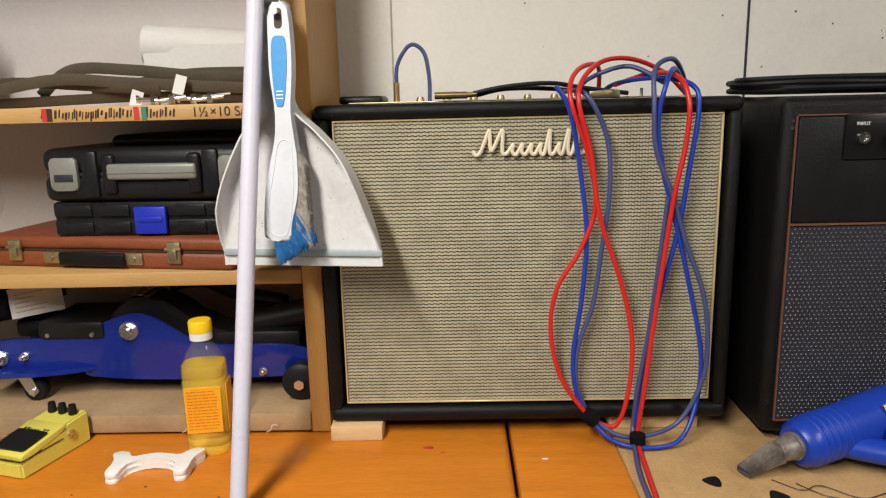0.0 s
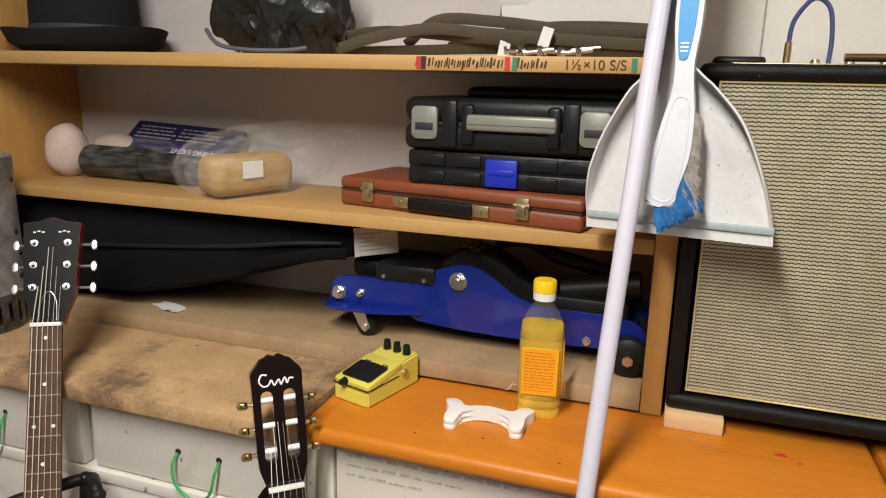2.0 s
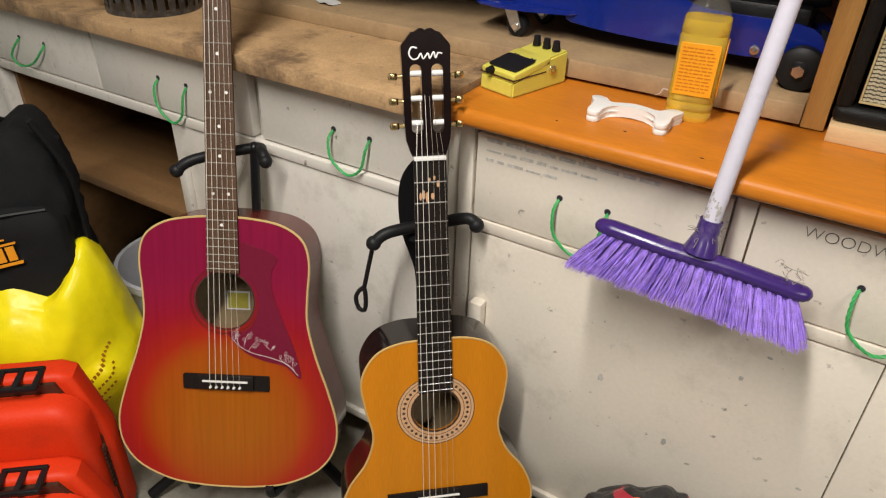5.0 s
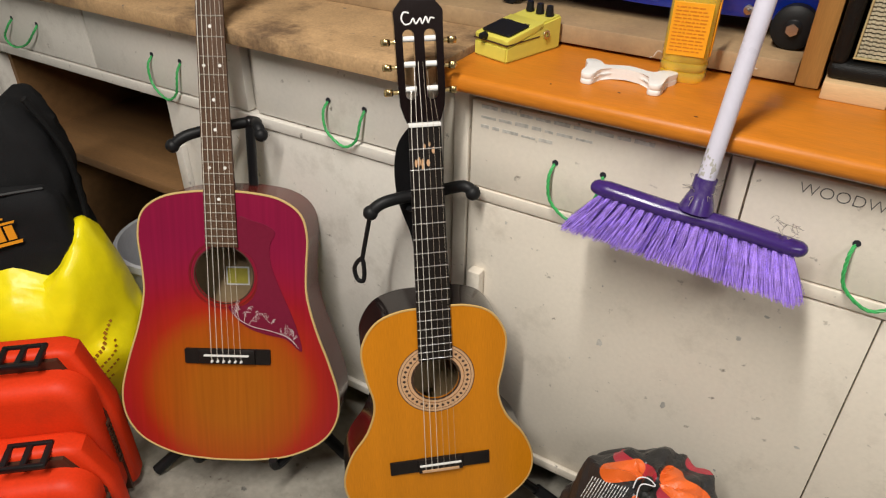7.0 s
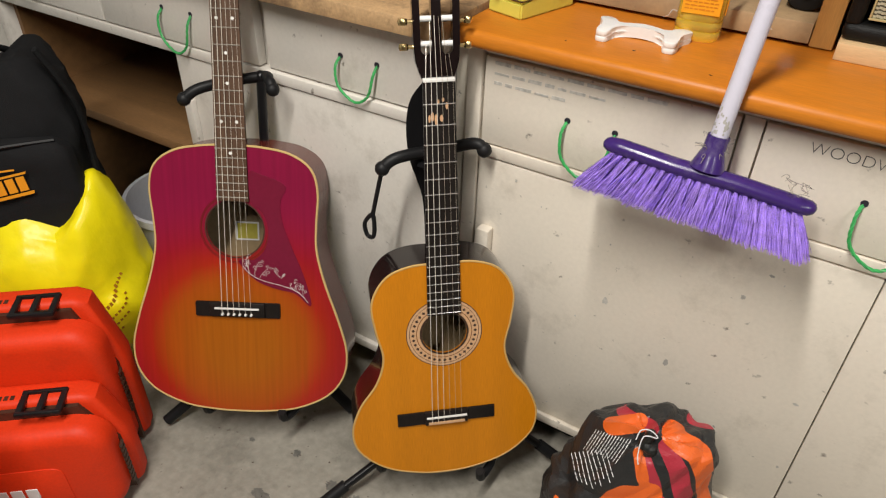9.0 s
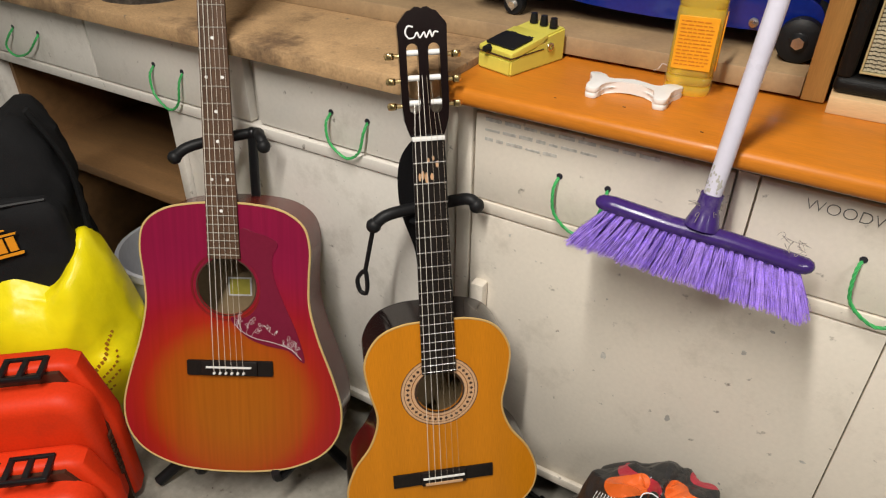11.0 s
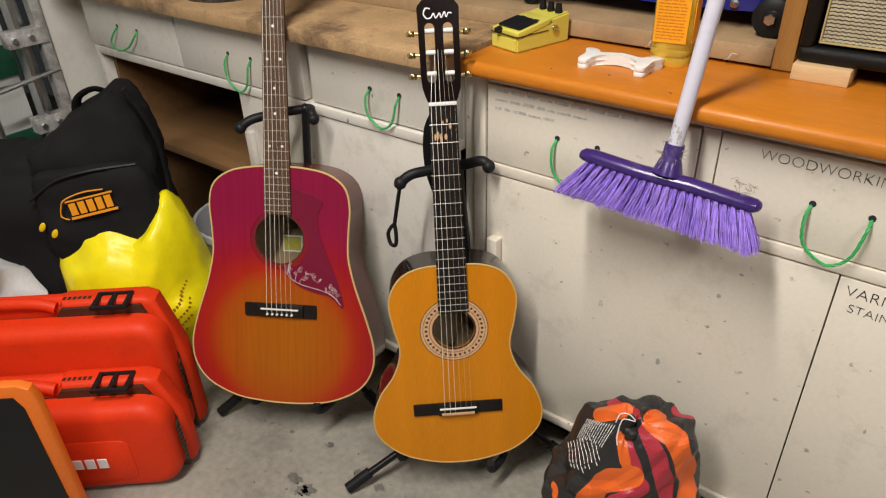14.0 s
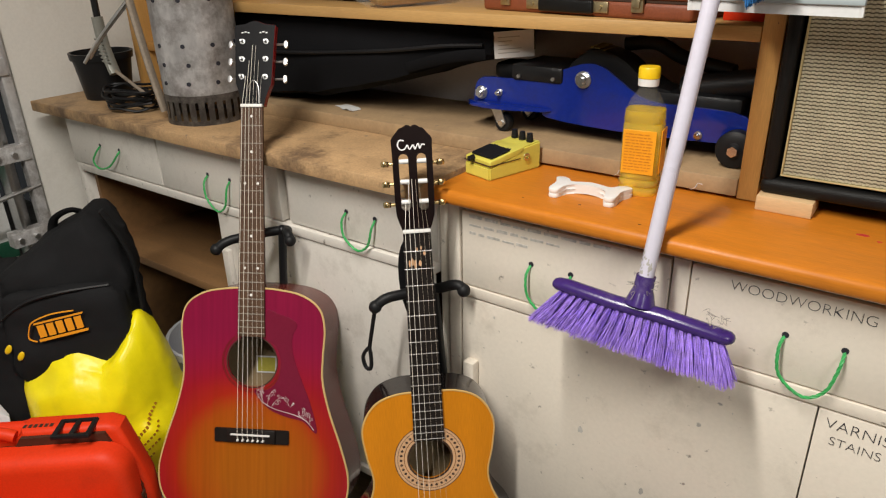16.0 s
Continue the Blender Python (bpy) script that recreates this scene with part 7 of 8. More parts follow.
bm = soft_box(0.31, 0.20, 0.45, 0.05, 0.020, 9, 2.0)
for v in bm.verts:
    t = max(0, (v.co.z - 0.20) / 0.25)
    k = min(1.0, max(0.0, (0.09 - v.co.x) / 0.24))
    v.co.x *= 1 - 0.14 * t
    v.co.z -= 0.02 * t + 0.13 * t * k
    q = v.co.copy()
    v.co += Vector((q.x, q.y, 0)).normalized() * 0.040 * (folds(q, 21, 5, 3) - 0.5)
part("main_pocket", bm, M["pack_cloth"], bp)
bm = soft_box(0.27, 0.07, 0.25, 0.03, 0.009, 12, 5.0)
o = part("front_pocket", bm, M["pack_cloth"], bp)
o.location = (0.01, -0.105, 0.015)
bm = BM()
tube(bm, [(-0.13, -0.135, 0.20), (-0.06, -0.142, 0.245), (0.02, -0.14, 0.262), (0.12, -0.12, 0.262)], 0.004, n=6)
part("zip", bm, M["black_cable"], bp)
bm = BM()
tube(bm, [(-0.02, 0.0, 0.37), (0.0, -0.02, 0.408), (0.04, -0.02, 0.425), (0.07, 0.0, 0.405)], 0.012, n=8, flat=0.4)
part("grab_loop", bm, M["pack_cloth"], bp)
bm = BM()
tube(bm, [(0.12, -0.07, 0.43), (0.165, -0.06, 0.30), (0.165, -0.05, 0.12)], 0.018, n=8, flat=0.35)
part("shoulder_strap", bm, M["pack_cloth"], bp)
badge = frame_of((-0.012, -0.1485, 0.175), (1, 0, 0.16), (0, 0, 1))
bm = BM()
for i in range(5):
    slab(bm, [(-0.032 + i * 0.021, -0.012), (-0.016 + i * 0.021, -0.012), (-0.014 + i * 0.021, 0.018), (-0.030 + i * 0.021, 0.018)], 0, 0.002, badge)
slab(bm, [(-0.035, 0.022), (0.076, 0.022), (0.078, 0.026), (-0.034, 0.026)], 0, 0.002, badge)
slab(bm, [(-0.037, -0.022), (0.074, -0.022), (0.076, -0.016), (-0.036, -0.016)], 0, 0.002, badge)
bd = part("badge_bar", bm, M["gold_print"], bp, "orange badge of plain bars")
bm = BM()
tube(bm, [badge @ Vector(p) for p in ((-0.042, -0.02, 0.001), (-0.056, -0.008, 0.001), (-0.048, 0.014, 0.001), (-0.034, 0.030, 0.001), (0.01, 0.038, 0.001), (0.06, 0.034, 0.001))], 0.0018, n=5)
part("badge_outline", bm, M["gold_print"], bp)
for x, z in ((-0.118, 0.135), (-0.095, 0.115)):
    bm = BM()
    bmesh.ops.create_uvsphere(bm, u_segments=10, v_segments=6, radius=1, matrix=pose(x, -0.146, z, 0, 30, 0) @ Matrix.Diagonal((0.007, 0.003, 0.013, 1)))
    part("zip_pull", bm, M["yellow_cap"], bp, "yellow zip pull")
bm = soft_box(0.34, 0.30, 0.60, 0.05, 0.025, 7, 9.0)
whole("black_bag", bm, M["pack_cloth"], "dark slumped cloth bag under the backpack", "bag", m=frame_of((-1.80, -0.47, 0.0), (0.69, 0.72, 0), (0, 0, 1)) @ pose(0, 0, 0, -90, 0, 0))
bm = soft_box(0.20, 0.10, 0.20, 0.05, 0.02, 12, 4.0)
whole("black_bag", bm, M["pack_cloth"], "small dark bag wedged behind the red cases", "bag", m=frame_of((-1.58, -0.51, 0.0), (0.69, 0.72, 0), (0, 0, 1)) @ pose(0, 0, 0, -90, 0, 0))
bm = BM()
bmesh.ops.create_icosphere(bm, subdivisions=4, radius=1, matrix=pose(0, 0, 0.13) @ Matrix.Diagonal((0.11, 0.07, 0.15, 1)))
crumple(bm, 0.05, 14, 2)
for v in bm.verts:
    v.co.z = max(v.co.z, 0.001)
whole("white_plastic_bag", bm, M["white_bag"], "crumpled thin white plastic bag on the floor", "bag", m=pose(-1.70, -0.62, 0.10))
bk = thing("white_bucket", (-1.475, -0.02, 0), "grey-white plastic bucket inside the open bay", "bucket")
bm = BM()
lathe(bm, [(0.0, 0.0), (0.125, 0.0), (0.150, 0.30), (0.156, 0.30), (0.156, 0.32), (0.146, 0.32), (0.120, 0.01), (0.0, 0.01)], 32)
part("pail", bm, M["bucket"], bk)
bm = BM()
tube(bm, [(-0.15, 0, 0.29), (-0.12, -0.10, 0.24), (0, -0.165, 0.20), (0.12, -0.10, 0.24), (0.15, 0, 0.29)], 0.0025, n=6)
part("wire_handle", bm, M["steel"], bk)

# charcoal sack, its printed bands laid out round the knot on the side that faces the room
ck = thing("charcoal_sack", (-0.238, -0.150, 0), "knotted black and orange printed sack against the cupboard", "sack", turn=0)
KN = Vector((0.020, -0.045, 0.372))
TO = Vector((0.12, -0.72, 0.68)).normalized()
RT = Vector((0, 0, 1)).cross(TO).normalized()
UP = TO.cross(RT)


def near(p, line):
    best = 9.0
    for a, b in zip(line, line[1:]):
        a, b = Vector((*a, 0)), Vector((*b, 0))
        t = min(1.0, max(0.0, (p - a).dot(b - a) / (b - a).length_squared))
        best = min(best, (p - a - (b - a) * t).length)
    return best


BANDS = ((3, 0.012, ((0.112, 0.040), (0.124, 0.004))),
         (1, 0.017, ((0.03, 0.022), (0.075, 0.004), (0.108, -0.06), (0.115, -0.12), (0.10, -0.20))),
         (2, 0.014, ((0.025, 0.0), (0.052, -0.03), (0.072, -0.07), (0.080, -0.10))),
         (1, 0.019, ((0.022, -0.082), (-0.03, -0.115), (-0.055, -0.17), (-0.06, -0.27))),
         (2, 0.013, ((0.040, -0.095), (0.002, -0.135), (-0.020, -0.19), (-0.022, -0.28))),
         (1, 0.014, ((-0.065, 0.002), (-0.022, 0.022))), (2, 0.009, ((0.060, 0.050), (0.095, 0.052))), (2, 0.010, ((-0.05, 0.03), (0.0, 0.020))), (2, 0.013, ((0.0, -0.03), (0.022, -0.075))), (1, 0.010, ((-0.012, -0.022), (0.004, -0.06))), (1, 0.02, ((-0.13, -0.17), (-0.13, -0.24))))
bm = BM()
bmesh.ops.create_icosphere(bm, subdivisions=6, radius=1.0, matrix=pose(0, 0, 0.168) @ Matrix.Diagonal((0.140, 0.115, 0.205, 1)))
for v in bm.verts:
    c = v.co.copy()
    d = c - KN
    a = math.atan2(d.dot(UP), d.dot(RT))
    k = max(0.0, 1 - d.length / 0.20)
    v.co += c.normalized() * (0.050 * k * (folds(Vector((math.cos(a), math.sin(a), 2)) * 0.5, 4, 2.6, 3) - 0.55))
    v.co += Vector((c.x, c.y, c.z - 0.17)).normalized() * (0.012 * noise.noise(c * 7) + 0.052 * (folds(c, 11, 8, 4) - 0.5) + 0.020 * (folds(c, 3, 17, 3) - 0.5))
    if c.z > 0.14:
        v.co.z += 0.050 * min(1, (c.z - 0.14) / 0.16) * max(-1.2, min(1.1, c.x / 0.10))
    v.co.z = max(v.co.z, 0.001)
sack_skin = BVHTree.FromBMesh(bm)
FIELDS = {"band_red": [], "band_orange": [], "band_yellow": []}
for v in bm.verts:
    c = v.co - KN
    q = Vector((c.dot(RT), c.dot(UP), 0))
    far = {1: -1.0, 2: -1.0, 3: -1.0}
    for ix, w, line in BANDS:
        far[ix] = max(far[ix], (w * (1 + 0.35 * noise.noise(v.co * 22 + Vector((ix * 7, 0, 0)))) - near(q, line)) if c.dot(TO) > -0.12 else -1.0)
    for ix, key in ((1, "band_orange"), (2, "band_red"), (3, "band_yellow")):
        FIELDS[key].append(far[ix])
sack_film = part("bag", bm, M["sack"], ck, smooth=False)
for key, values in FIELDS.items():
    sack_film.data.attributes.new(key, "FLOAT", "POINT").data.foreach_set("value", values)


def on_sack(u, v):
    p = KN + RT * u + UP * v + TO * 0.5
    hit, nor, _, _ = sack_skin.ray_cast(p, -TO)
    return None if hit is None else hit + TO * 0.0016


def ink_line(bm, pts, w):
    for a, b in zip(pts, pts[1:]):
        p, q = on_sack(*a), on_sack(*b)
        if p and q and (q - p).length < 0.03:
            s = (q - p).cross(TO).normalized() * w
            bm.faces.new([bm.verts.new(x) for x in (p - s, p + s, q + s, q - s)])


bm = BM()
bmesh.ops.create_icosphere(bm, subdivisions=5, radius=1, matrix=Matrix.Translation(KN + Vector((0, -0.005, 0.0))) @ Matrix.Diagonal((0.012, 0.011, 0.030, 1)))
for v in bm.verts:
    v.co += (v.co - KN).normalized() * 0.026 * (folds(v.co, 9, 30, 3) - 0.5)
part("knot", bm, M["nylon"], ck, "twisted knot of the sack's neck")
bm = BM()
tube(bm, [KN + TO * 0.04 + RT * u + UP * v for u, v in ((-0.022, 0.0), (-0.018, 0.016), (-0.004, 0.02), (0.008, 0.012), (-0.012, 0.008), (-0.014, -0.02), (-0.010, -0.035))], 0.0010, n=6)
part("tie", bm, M["white_bag"], ck, "pale plastic tie")
bm = BM()
for r in range(13):
    u, v = -0.085 + r * 0.0048, -0.014 + 0.0006 * r
    for k in range(5):
        ln = random.uniform(0.005, 0.009)
        ink_line(bm, [(u, v), (u - ln * 0.32, v - ln)], 0.0005)
        u, v = u - (ln + 0.0015) * 0.32, v - ln - 0.0015
for r in range(9):
    u, v = -0.118 + r * 0.0068, -0.072 + 0.0045 * r
    for k in range(5):
        ln = random.uniform(0.005, 0.010)
        ink_line(bm, [(u, v), (u + ln * 0.62, v - ln)], 0.0005)
        u, v = u + (ln + 0.0015) * 0.62, v - ln - 0.0015
ink_line(bm, [(0.053 + k * 0.003, -0.116 - k * 0.0012) for k in range(13)], 0.0028)
tagged(part("print", bm, M["white_ink"], ck, "rows of white print as bars"), kind="stuff")
bm = BM()
ink_line(bm, [(0.046 + 0.040 * math.cos(a) - 0.008 * math.sin(a), -0.158 + 0.024 * math.sin(a) - 0.012 * math.cos(a)) for a in [2 * math.pi * i / 30 for i in range(31)]], 0.0009)
part("emblem_outline", bm, M["white_ink"], ck, "white emblem outline")
hit = on_sack(0.048, -0.158)
if hit:
    hexm = frame_of(hit + TO * 0.004, RT - UP * 0.30, UP)
    writing("ORIGINAL", 0.013, hexm @ Matrix.Translation((0, 0.0, 0.0)), M["sack_orange"], ck, bold=0.0004)
    writing("BBQ", 0.009, hexm @ Matrix.Translation((-0.010, -0.012, 0.0)), M["white_ink"], ck, bold=0.0003)
# floor stains
for i in range(44):
    bm = BM()
    big = i < 7
    x, y = (random.uniform(-1.15, -0.6), random.uniform(-0.62, -0.2)) if not big else random.choice(((-0.93, -0.45), (-0.86, -0.44), (-1.0, -0.36), (-0.9, -0.3), (-0.75, -0.3)))
    x, y = x + random.gauss(0, 0.03), y + random.gauss(0, 0.03)
    r = random.uniform(0.008, 0.02) if big else random.uniform(0.0008, 0.003)
    bm.faces.new([bm.verts.new((x + r * math.cos(a) * random.uniform(0.5, 1.3), y + 0.7 * r * math.sin(a) * random.uniform(0.5, 1.3), 0.0007)) for a in [2 * math.pi * k / 26 for k in range(26)]])
    whole("floor_stain" if big else "floor_crumb", bm, M["oil_stain"] if big else M["ink_brown"], "dark oily stain on the concrete" if big else "small dark crumb on the concrete", "stain" if big else "debris", group="floor stains" if big else "floor crumbs")


# ---- cables over the amplifier ----
Y0 = 0.152


def front(pts, dy=0.0):
    return [(x, Y0 + dy, z) for x, z in pts]


lead_a = thing("instrument_cable", (0, 0, 0), "red and blue guitar leads looped over the amplifier", "cable")
strands = (
    ("red_lead", "red_cable", [(0.30, 0.34, 1.452), (0.285, 0.27, 1.50), (0.24, 0.20, 1.492)] + front([(0.221, 1.452), (0.248, 1.37), (0.262, 1.29), (0.240, 1.22), (0.205, 1.16), (0.195, 1.09), (0.212, 1.01), (0.255, 0.945)], -0.004)),
    ("red_lead", "red_cable", [(0.46, 0.36, 1.452), (0.40, 0.30, 1.49), (0.33, 0.25, 1.51), (0.27, 0.20, 1.50)] + front([(0.232, 1.455), (0.252, 1.37), (0.268, 1.27), (0.302, 1.17), (0.322, 1.08), (0.320, 0.99), (0.300, 0.928), (0.262, 0.94)], -0.010)),
    ("blue_lead", "blue_cable", front([(0.200, 1.468), (0.222, 1.43), (0.240, 1.33), (0.250, 1.24), (0.244, 1.14), (0.232, 1.05), (0.236, 0.99), (0.252, 0.95)], 0.0)),
    ("slate_lead", "slate_cable", [(0.22, 0.22, 1.46)] + front([(0.245, 1.455), (0.278, 1.39), (0.284, 1.31), (0.274, 1.22), (0.262, 1.13), (0.240, 1.06), (0.238, 1.0), (0.255, 0.948)], 0.002)),
    ("blue_lead", "blue_cable", [(0.258, Y0 - 0.012, 0.942), (0.29, 0.125, 0.912), (0.34, 0.11, 0.905), (0.40, 0.12, 0.915)] + front([(0.433, 0.98), (0.432, 1.06), (0.405, 1.18), (0.382, 1.27), (0.362, 1.34), (0.352, 1.41), (0.362, 1.468)], -0.004) + [(0.39, 0.2, 1.49), (0.44, 0.3, 1.455)]),
    ("slate_lead", "slate_cable", [(0.26, Y0 - 0.010, 0.944), (0.30, 0.13, 0.918), (0.345, 0.13, 0.915), (0.40, 0.138, 0.935)] + front([(0.436, 1.0), (0.442, 1.07), (0.43, 1.15), (0.40, 1.23), (0.378, 1.30), (0.350, 1.37), (0.344, 1.44)], -0.008) + [(0.35, 0.165, 1.49), (0.385, 0.2, 1.505), (0.42, 0.26, 1.485), (0.455, 0.34, 1.452)]),
    ("blue_lead", "blue_cable", [(0.30, 0.33, 1.452), (0.32, 0.30, 1.472), (0.37, 0.22, 1.478), (0.405, 0.165, 1.465)] + front([(0.412, 1.43), (0.402, 1.34), (0.39, 1.25), (0.372, 1.17), (0.352, 1.08), (0.340, 1.0), (0.334, 0.92)], -0.002)),
    ("red_lead", "red_cable", [(0.32, 0.30, 1.47), (0.36, 0.24, 1.485), (0.385, 0.17, 1.478)] + front([(0.394, 1.44), (0.392, 1.38), (0.378, 1.30), (0.366, 1.20), (0.354, 1.09), (0.344, 0.99), (0.336, 0.915)], -0.012) + [(0.330, 0.10, 0.906), (0.324, 0.03, 0.9045), (0.318, -0.035, 0.9045), (0.317, -0.056, 0.895), (0.317, -0.058, 0.80)]),
    ("slate_lead", "slate_cable", front([(0.372, 1.30), (0.352, 1.10), (0.336, 0.99), (0.330, 0.92)], -0.004) + [(0.322, 0.10, 0.906), (0.312, 0.03, 0.9045), (0.308, -0.035, 0.9045), (0.3065, -0.056, 0.894), (0.306, -0.058, 0.80)]),
    ("slate_lead", "slate_cable", [(0.255, 0.30, 1.455), (0.27, 0.27, 1.48), (0.33, 0.25, 1.498), (0.38, 0.22, 1.47)]),
)
for nm, mt, pts in strands:
    bm = BM()
    tube(bm, pts, 0.0038, n=10, per=8)
    part(nm, bm, M[mt], lead_a)
for x, z, tx, ty in ((0.259, 0.945, 0.7, -0.6), (0.331, 0.912, 0.05, -1.0)):
    bm = BM()
    c, d = Vector((x, Y0 - 0.012 - (0.02 if z < 0.93 else 0), z)), Vector((tx, 0, ty)).normalized() * 0.011
    rod(bm, c - d, c + d, 0.0125, n=12)
    part("cable_tie", bm, M["black_cloth"], lead_a, "black hook-and-loop tie")
pl = thing("patch_lead", (0, 0, 0), "short dark blue lead plugged into the amplifier top", "cable")
bm = BM()
tube(bm, [(-0.047, 0.285, 1.475), (-0.044, 0.283, 1.512), (-0.022, 0.28, 1.542), (0.000, 0.28, 1.530), (0.008, 0.28, 1.49), (0.008, 0.28, 1.45)], 0.0034, n=8)
part("lead", bm, M["slate_cable"], pl)
bm = BM()
rod(bm, (-0.047, 0.285, 1.449), (-0.047, 0.285, 1.482), 0.0052, n=12)
part("plug", bm, M["gold"], pl)
jl = thing("jack_lead", (0, 0, 0), "black lead with a gold plug lying along the amplifier top", "cable")
bm = BM()
tube(bm, [(0.08, 0.225, 1.461), (0.13, 0.225, 1.470), (0.20, 0.225, 1.474), (0.26, 0.235, 1.465), (0.33, 0.25, 1.456)], 0.0036, n=8)
tube(bm, [(0.085, 0.235, 1.458), (0.13, 0.24, 1.467), (0.20, 0.24, 1.466), (0.27, 0.25, 1.458)], 0.0036, n=8)
part("lead", bm, M["black_cable"], jl)
bm = BM()
rod(bm, (0.018, 0.225, 1.459), (0.07, 0.225, 1.459), 0.0058, n=12)
rod(bm, (0.07, 0.225, 1.459), (0.085, 0.225, 1.460), 0.0042, n=10)
part("plug", bm, M["gold"], jl)
bm = BM()
box(bm, 0.265, 0.315, 0.235, 0.262, 1.449, 1.462, 0.003)
part("plug_body", bm, M["brass"], jl)
cc = thing("coiled_lead", (0.68, 0.27, 1.4445), "coil of black cable on the small amplifier", "cable")
for i in range(6):
    bm = BM()
    tube(bm, [((0.17 + random.uniform(-0.012, 0.012)) * math.cos(a), (0.085 + random.uniform(-0.012, 0.012)) * math.sin(a), 0.006 + i * 0.004 + random.uniform(0, 0.004)) for a in [2 * math.pi * k / 9 for k in range(9)]], 0.0045, n=7, per=5, closed=True)
    part("coil_turn", bm, M["black_cable"], cc)
bm = BM()
tube(bm, [(0.08, -0.05, 0.02), (0.16, -0.04, 0.035), (0.24, 0.0, 0.065), (0.32, 0.05, 0.08)], 0.0045, n=7)
part("loose_end", bm, M["black_cable"], cc)

# ---- heat gun and odds on the worktop ----
hg = thing("heat_gun", (0, 0, 0), "blue heat gun with a flat steel nozzle lying on the worktop", "heat gun")
ax0, ax1 = Vector((0.542, 0.043, 0.942)), Vector((0.85, 0.165, 0.972))
dr = (ax1 - ax0).normalized()
G = dr.to_track_quat("Z", "Y").to_matrix().to_4x4()
G.translation = ax0
bm = BM()
lathe(bm, [(0.0, -0.002), (0.028, -0.002), (0.035, 0.006), (0.037, 0.02), (0.038, 0.09), (0.041, 0.13), (0.042, 0.30), (0.0, 0.31)], 28, G)
hb_ = part("housing", bm, M["gun_blue"], hg)
for k in range(6):
    bm = BM()
    lathe(bm, [(0.0365, 0.018 + k * 0.012), (0.0388, 0.022 + k * 0.012), (0.0365, 0.026 + k * 0.012)], 28, G)
    part("cooling_rib", bm, M["gun_blue"], hb_)
bm = BM()
a, b_, c_ = ax0 - dr * 0.008, ax0 - dr * 0.036, Vector((0.462, 0.030, 0.908))
rod(bm, ax0, a, 0.021, n=20)
rod(bm, a, b_, 0.0185, 0.0150, n=20)
sx = dr.cross(Vector((0, 0, 1))).normalized()
sz = sx.cross(dr)
q = [[p + sx * u + sz * w for u, w in ((-k1, -k2), (k1, -k2), (k1, k2), (-k1, k2))] for p, k1, k2 in ((b_ + dr * 0.004, 0.0135, 0.0125), (c_, 0.012, 0.004))]
vv = [[bm.verts.new(p) for p in r] for r in q]
for i in range(4):
    bm.faces.new((vv[0][i], vv[0][(i + 1) % 4], vv[1][(i + 1) % 4], vv[1][i]))
bm.faces.new(vv[0][::-1])
part("nozzle", bm, M["burnt"], hg, "scorched steel fan nozzle")
bm = BM()
tube(bm, [ax0 + dr * 0.07 + Vector((0, -0.008, -0.012)), ax0 + dr * 0.11 + Vector((0.015, -0.045, -0.019)), ax0 + dr * 0.15 + Vector((0.05, -0.095, -0.021)), ax0 + dr * 0.18 + Vector((0.09, -0.13, -0.021))], 0.022, n=12, flat=0.8)
part("grip", bm, M["gun_blue"], hg)
bm = BM()
box(bm, -0.016, 0.016, -0.012, 0.012, 0.0, 0.0012)
lb_ = part("warning_sticker", bm, M["yellow_cap"], hg, "yellow warning sticker")
lb_.matrix_local = frame_of(ax0 + dr * 0.155 + Vector((0.0107, -0.0334, 0.0276)), dr, (-0.3, 0.4, 0.6))
bm = BM()
box(bm, -0.006, 0.006, -0.006, 0.006, 0.0012, 0.0018)
lb2 = part("warning_mark", bm, M["ink"], lb_)
bm = BM()
box(bm, -0.05, 0.05, -0.014, 0.014, 0.0, 0.001)
lb3 = part("name_plate", bm, M["black_plastic"], hg)
lb3.matrix_local = frame_of(ax0 + dr * 0.175 + Vector((0.0187, -0.040, -0.004)), dr, (0, -0.1, 1))
for x, y, r in ((0.415, 0.018, 20), (0.492, -0.022, 70)):
    bm = BM()
    slab(bm, [(p.x, p.y) for p in smooth_path([(-0.0125, 0.009, 0), (0.0, 0.012, 0), (0.0125, 0.009, 0), (0.009, -0.006, 0), (0.0, -0.015, 0), (-0.009, -0.006, 0)], 4, True)], 0, 0.0011)
    whole("guitar_pick", bm, M["black_plastic"], "dark plastic guitar pick on the worktop", "pick", group="guitar picks", m=pose(x, y, 0.8987, 0, 0, r))
bm = BM()
tube(bm, [(0.50, 0.02, 0.900), (0.53, -0.01, 0.901), (0.56, 0.0, 0.902), (0.60, -0.03, 0.900), (0.64, -0.02, 0.901)], 0.0008, n=5)
tube(bm, [(0.53, 0.01, 0.900), (0.55, -0.02, 0.901), (0.58, -0.035, 0.900), (0.61, -0.04, 0.900)], 0.0008, n=5)
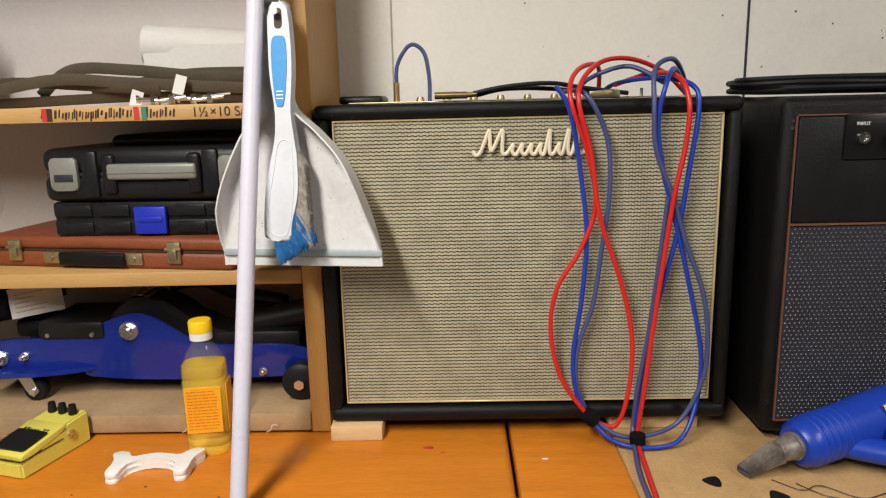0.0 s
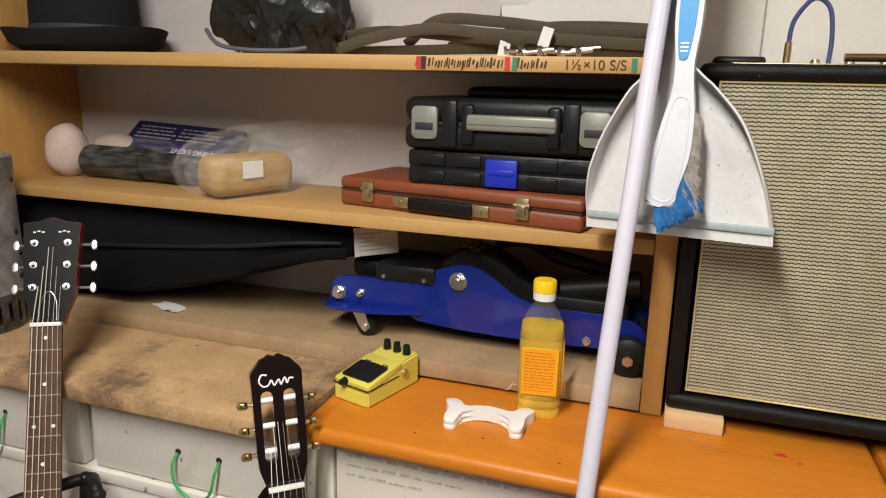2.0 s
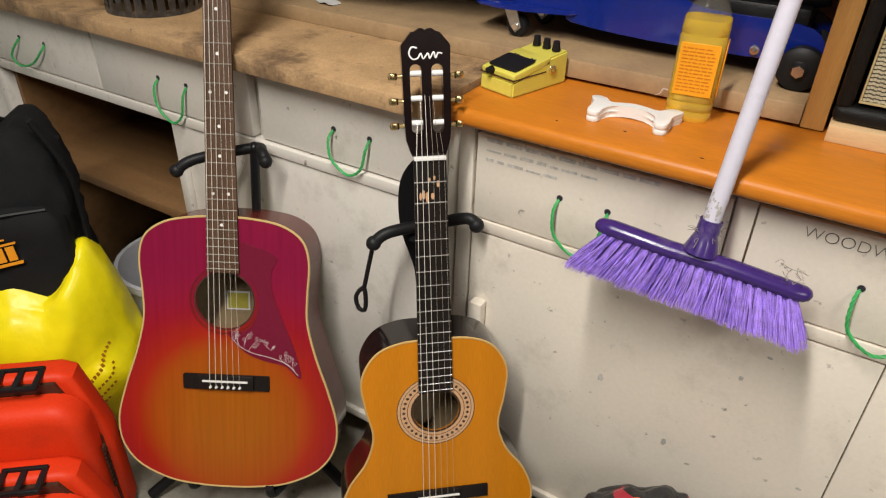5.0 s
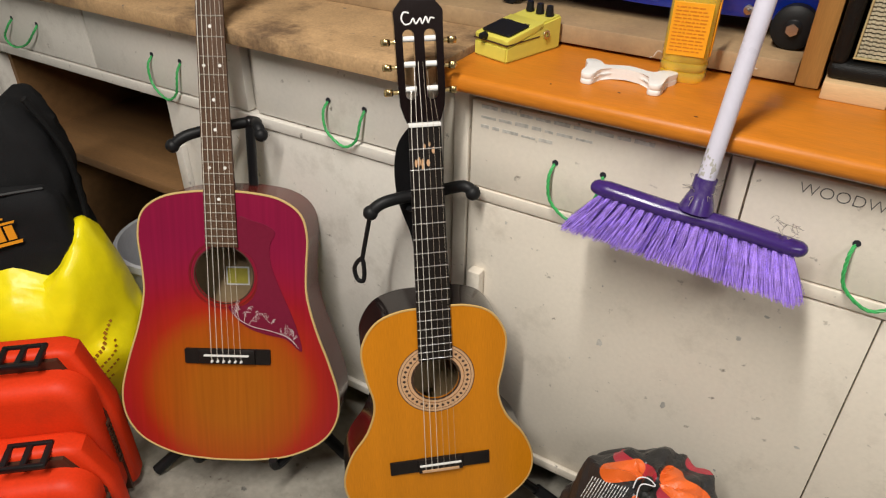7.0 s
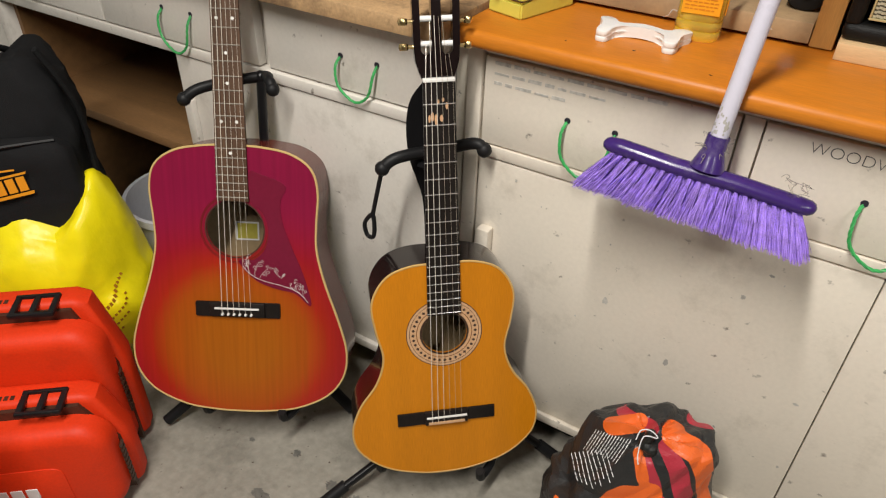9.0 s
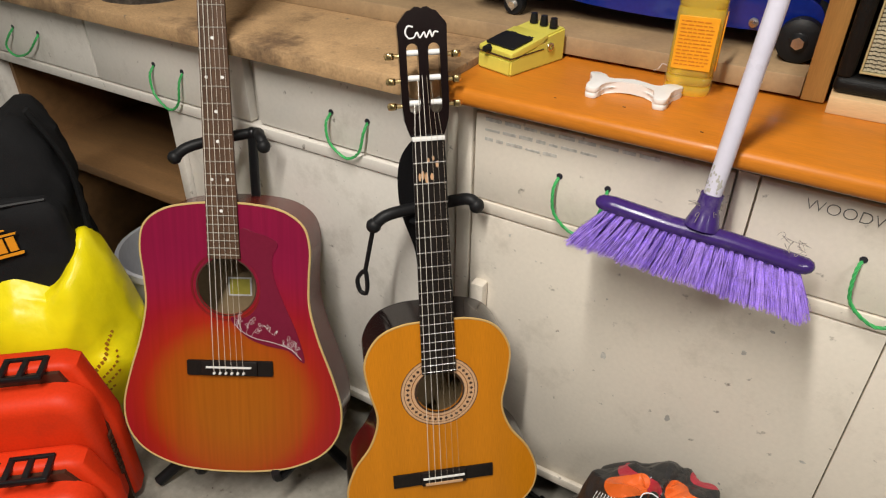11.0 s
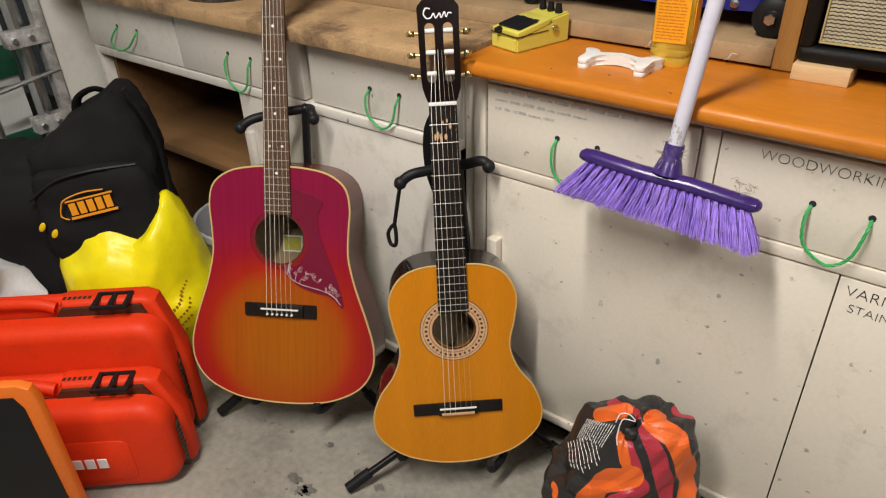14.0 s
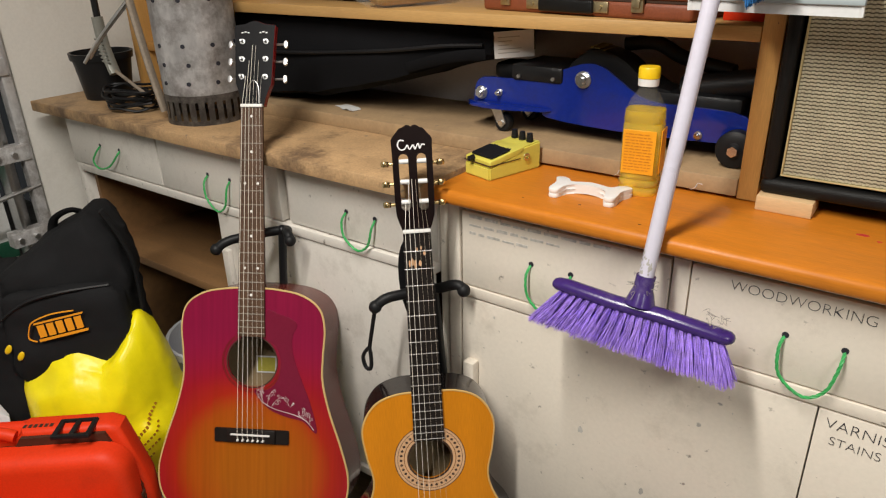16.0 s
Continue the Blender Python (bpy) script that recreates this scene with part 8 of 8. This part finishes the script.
whole("wire_scrap", bm, M["ink_brown"], "thin brown wire scrap beside the heat gun", "wire")
for x, y, r, mt, nm in ((-0.002, 0.128, 0.007, "red_print", "dark red paint drip on the worktop"), (0.02, 0.112, 0.003, "red_print", "small red paint spot on the worktop"), (0.18, 0.09, 0.004, "bone_white", "pale paint fleck on the worktop"), (-0.42, 0.02, 0.0022, "ink_brown", "dark burn spot on the worktop"), (-0.30, -0.01, 0.0018, "ink_brown", "dark burn spot on the worktop"), (-0.52, 0.0, 0.0016, "ink_brown", "dark burn spot on the worktop")):
    bm = BM()
    slab(bm, [(x + r * 1.5 * math.cos(a) * random.uniform(0.6, 1.2), y + 0.6 * r * math.sin(a) * random.uniform(0.6, 1.2)) for a in [2 * math.pi * k / 9 for k in range(9)]], 0.9002 if x < 0.13 else 0.8992, 0.9009 if x < 0.13 else 0.8999)
    whole("paint_spot", bm, M[mt], nm, "mark", group="worktop spots")
for x, y in ((-0.425, 0.179), (-0.28, 0.177)):
    bm = BM()
    tube(bm, [(x, y, 0.908), (x + 0.008, y - 0.006, 0.914), (x + 0.012, y - 0.004, 0.922), (x + 0.02, y - 0.003, 0.921)], 0.0016, n=5, flat=0.5)
    whole("tape_scrap", bm, M["paper"], "curl of white tape on the shelf edge", "scrap", group="tape scraps")
# scuffs on the cupboard fronts
for i in range(46):
    x, z = random.uniform(-0.62, 0.3), random.uniform(0.12, 0.64)
    if i > 30:
        x, z = random.uniform(-1.35, -0.75), random.uniform(0.15, 0.68)
    r = random.choice((0.0012, 0.0018, 0.0025, 0.005))
    y = -0.0017 if x > -0.7 else -0.0227
    a = random.uniform(0.6, 2.2)
    bm = BM()
    bm.faces.new([bm.verts.new((x + r * math.cos(t) * random.uniform(0.5, 1.2), y, z + a * r * math.sin(t) * random.uniform(0.5, 1.2))) for t in [2 * math.pi * k / 8 for k in range(8)]])
    whole("scuff_mark", bm, M["pale_ink"] if i % 3 else M["grey_ink"], "small dark scuff on the white paint", "mark", group="scuff marks")
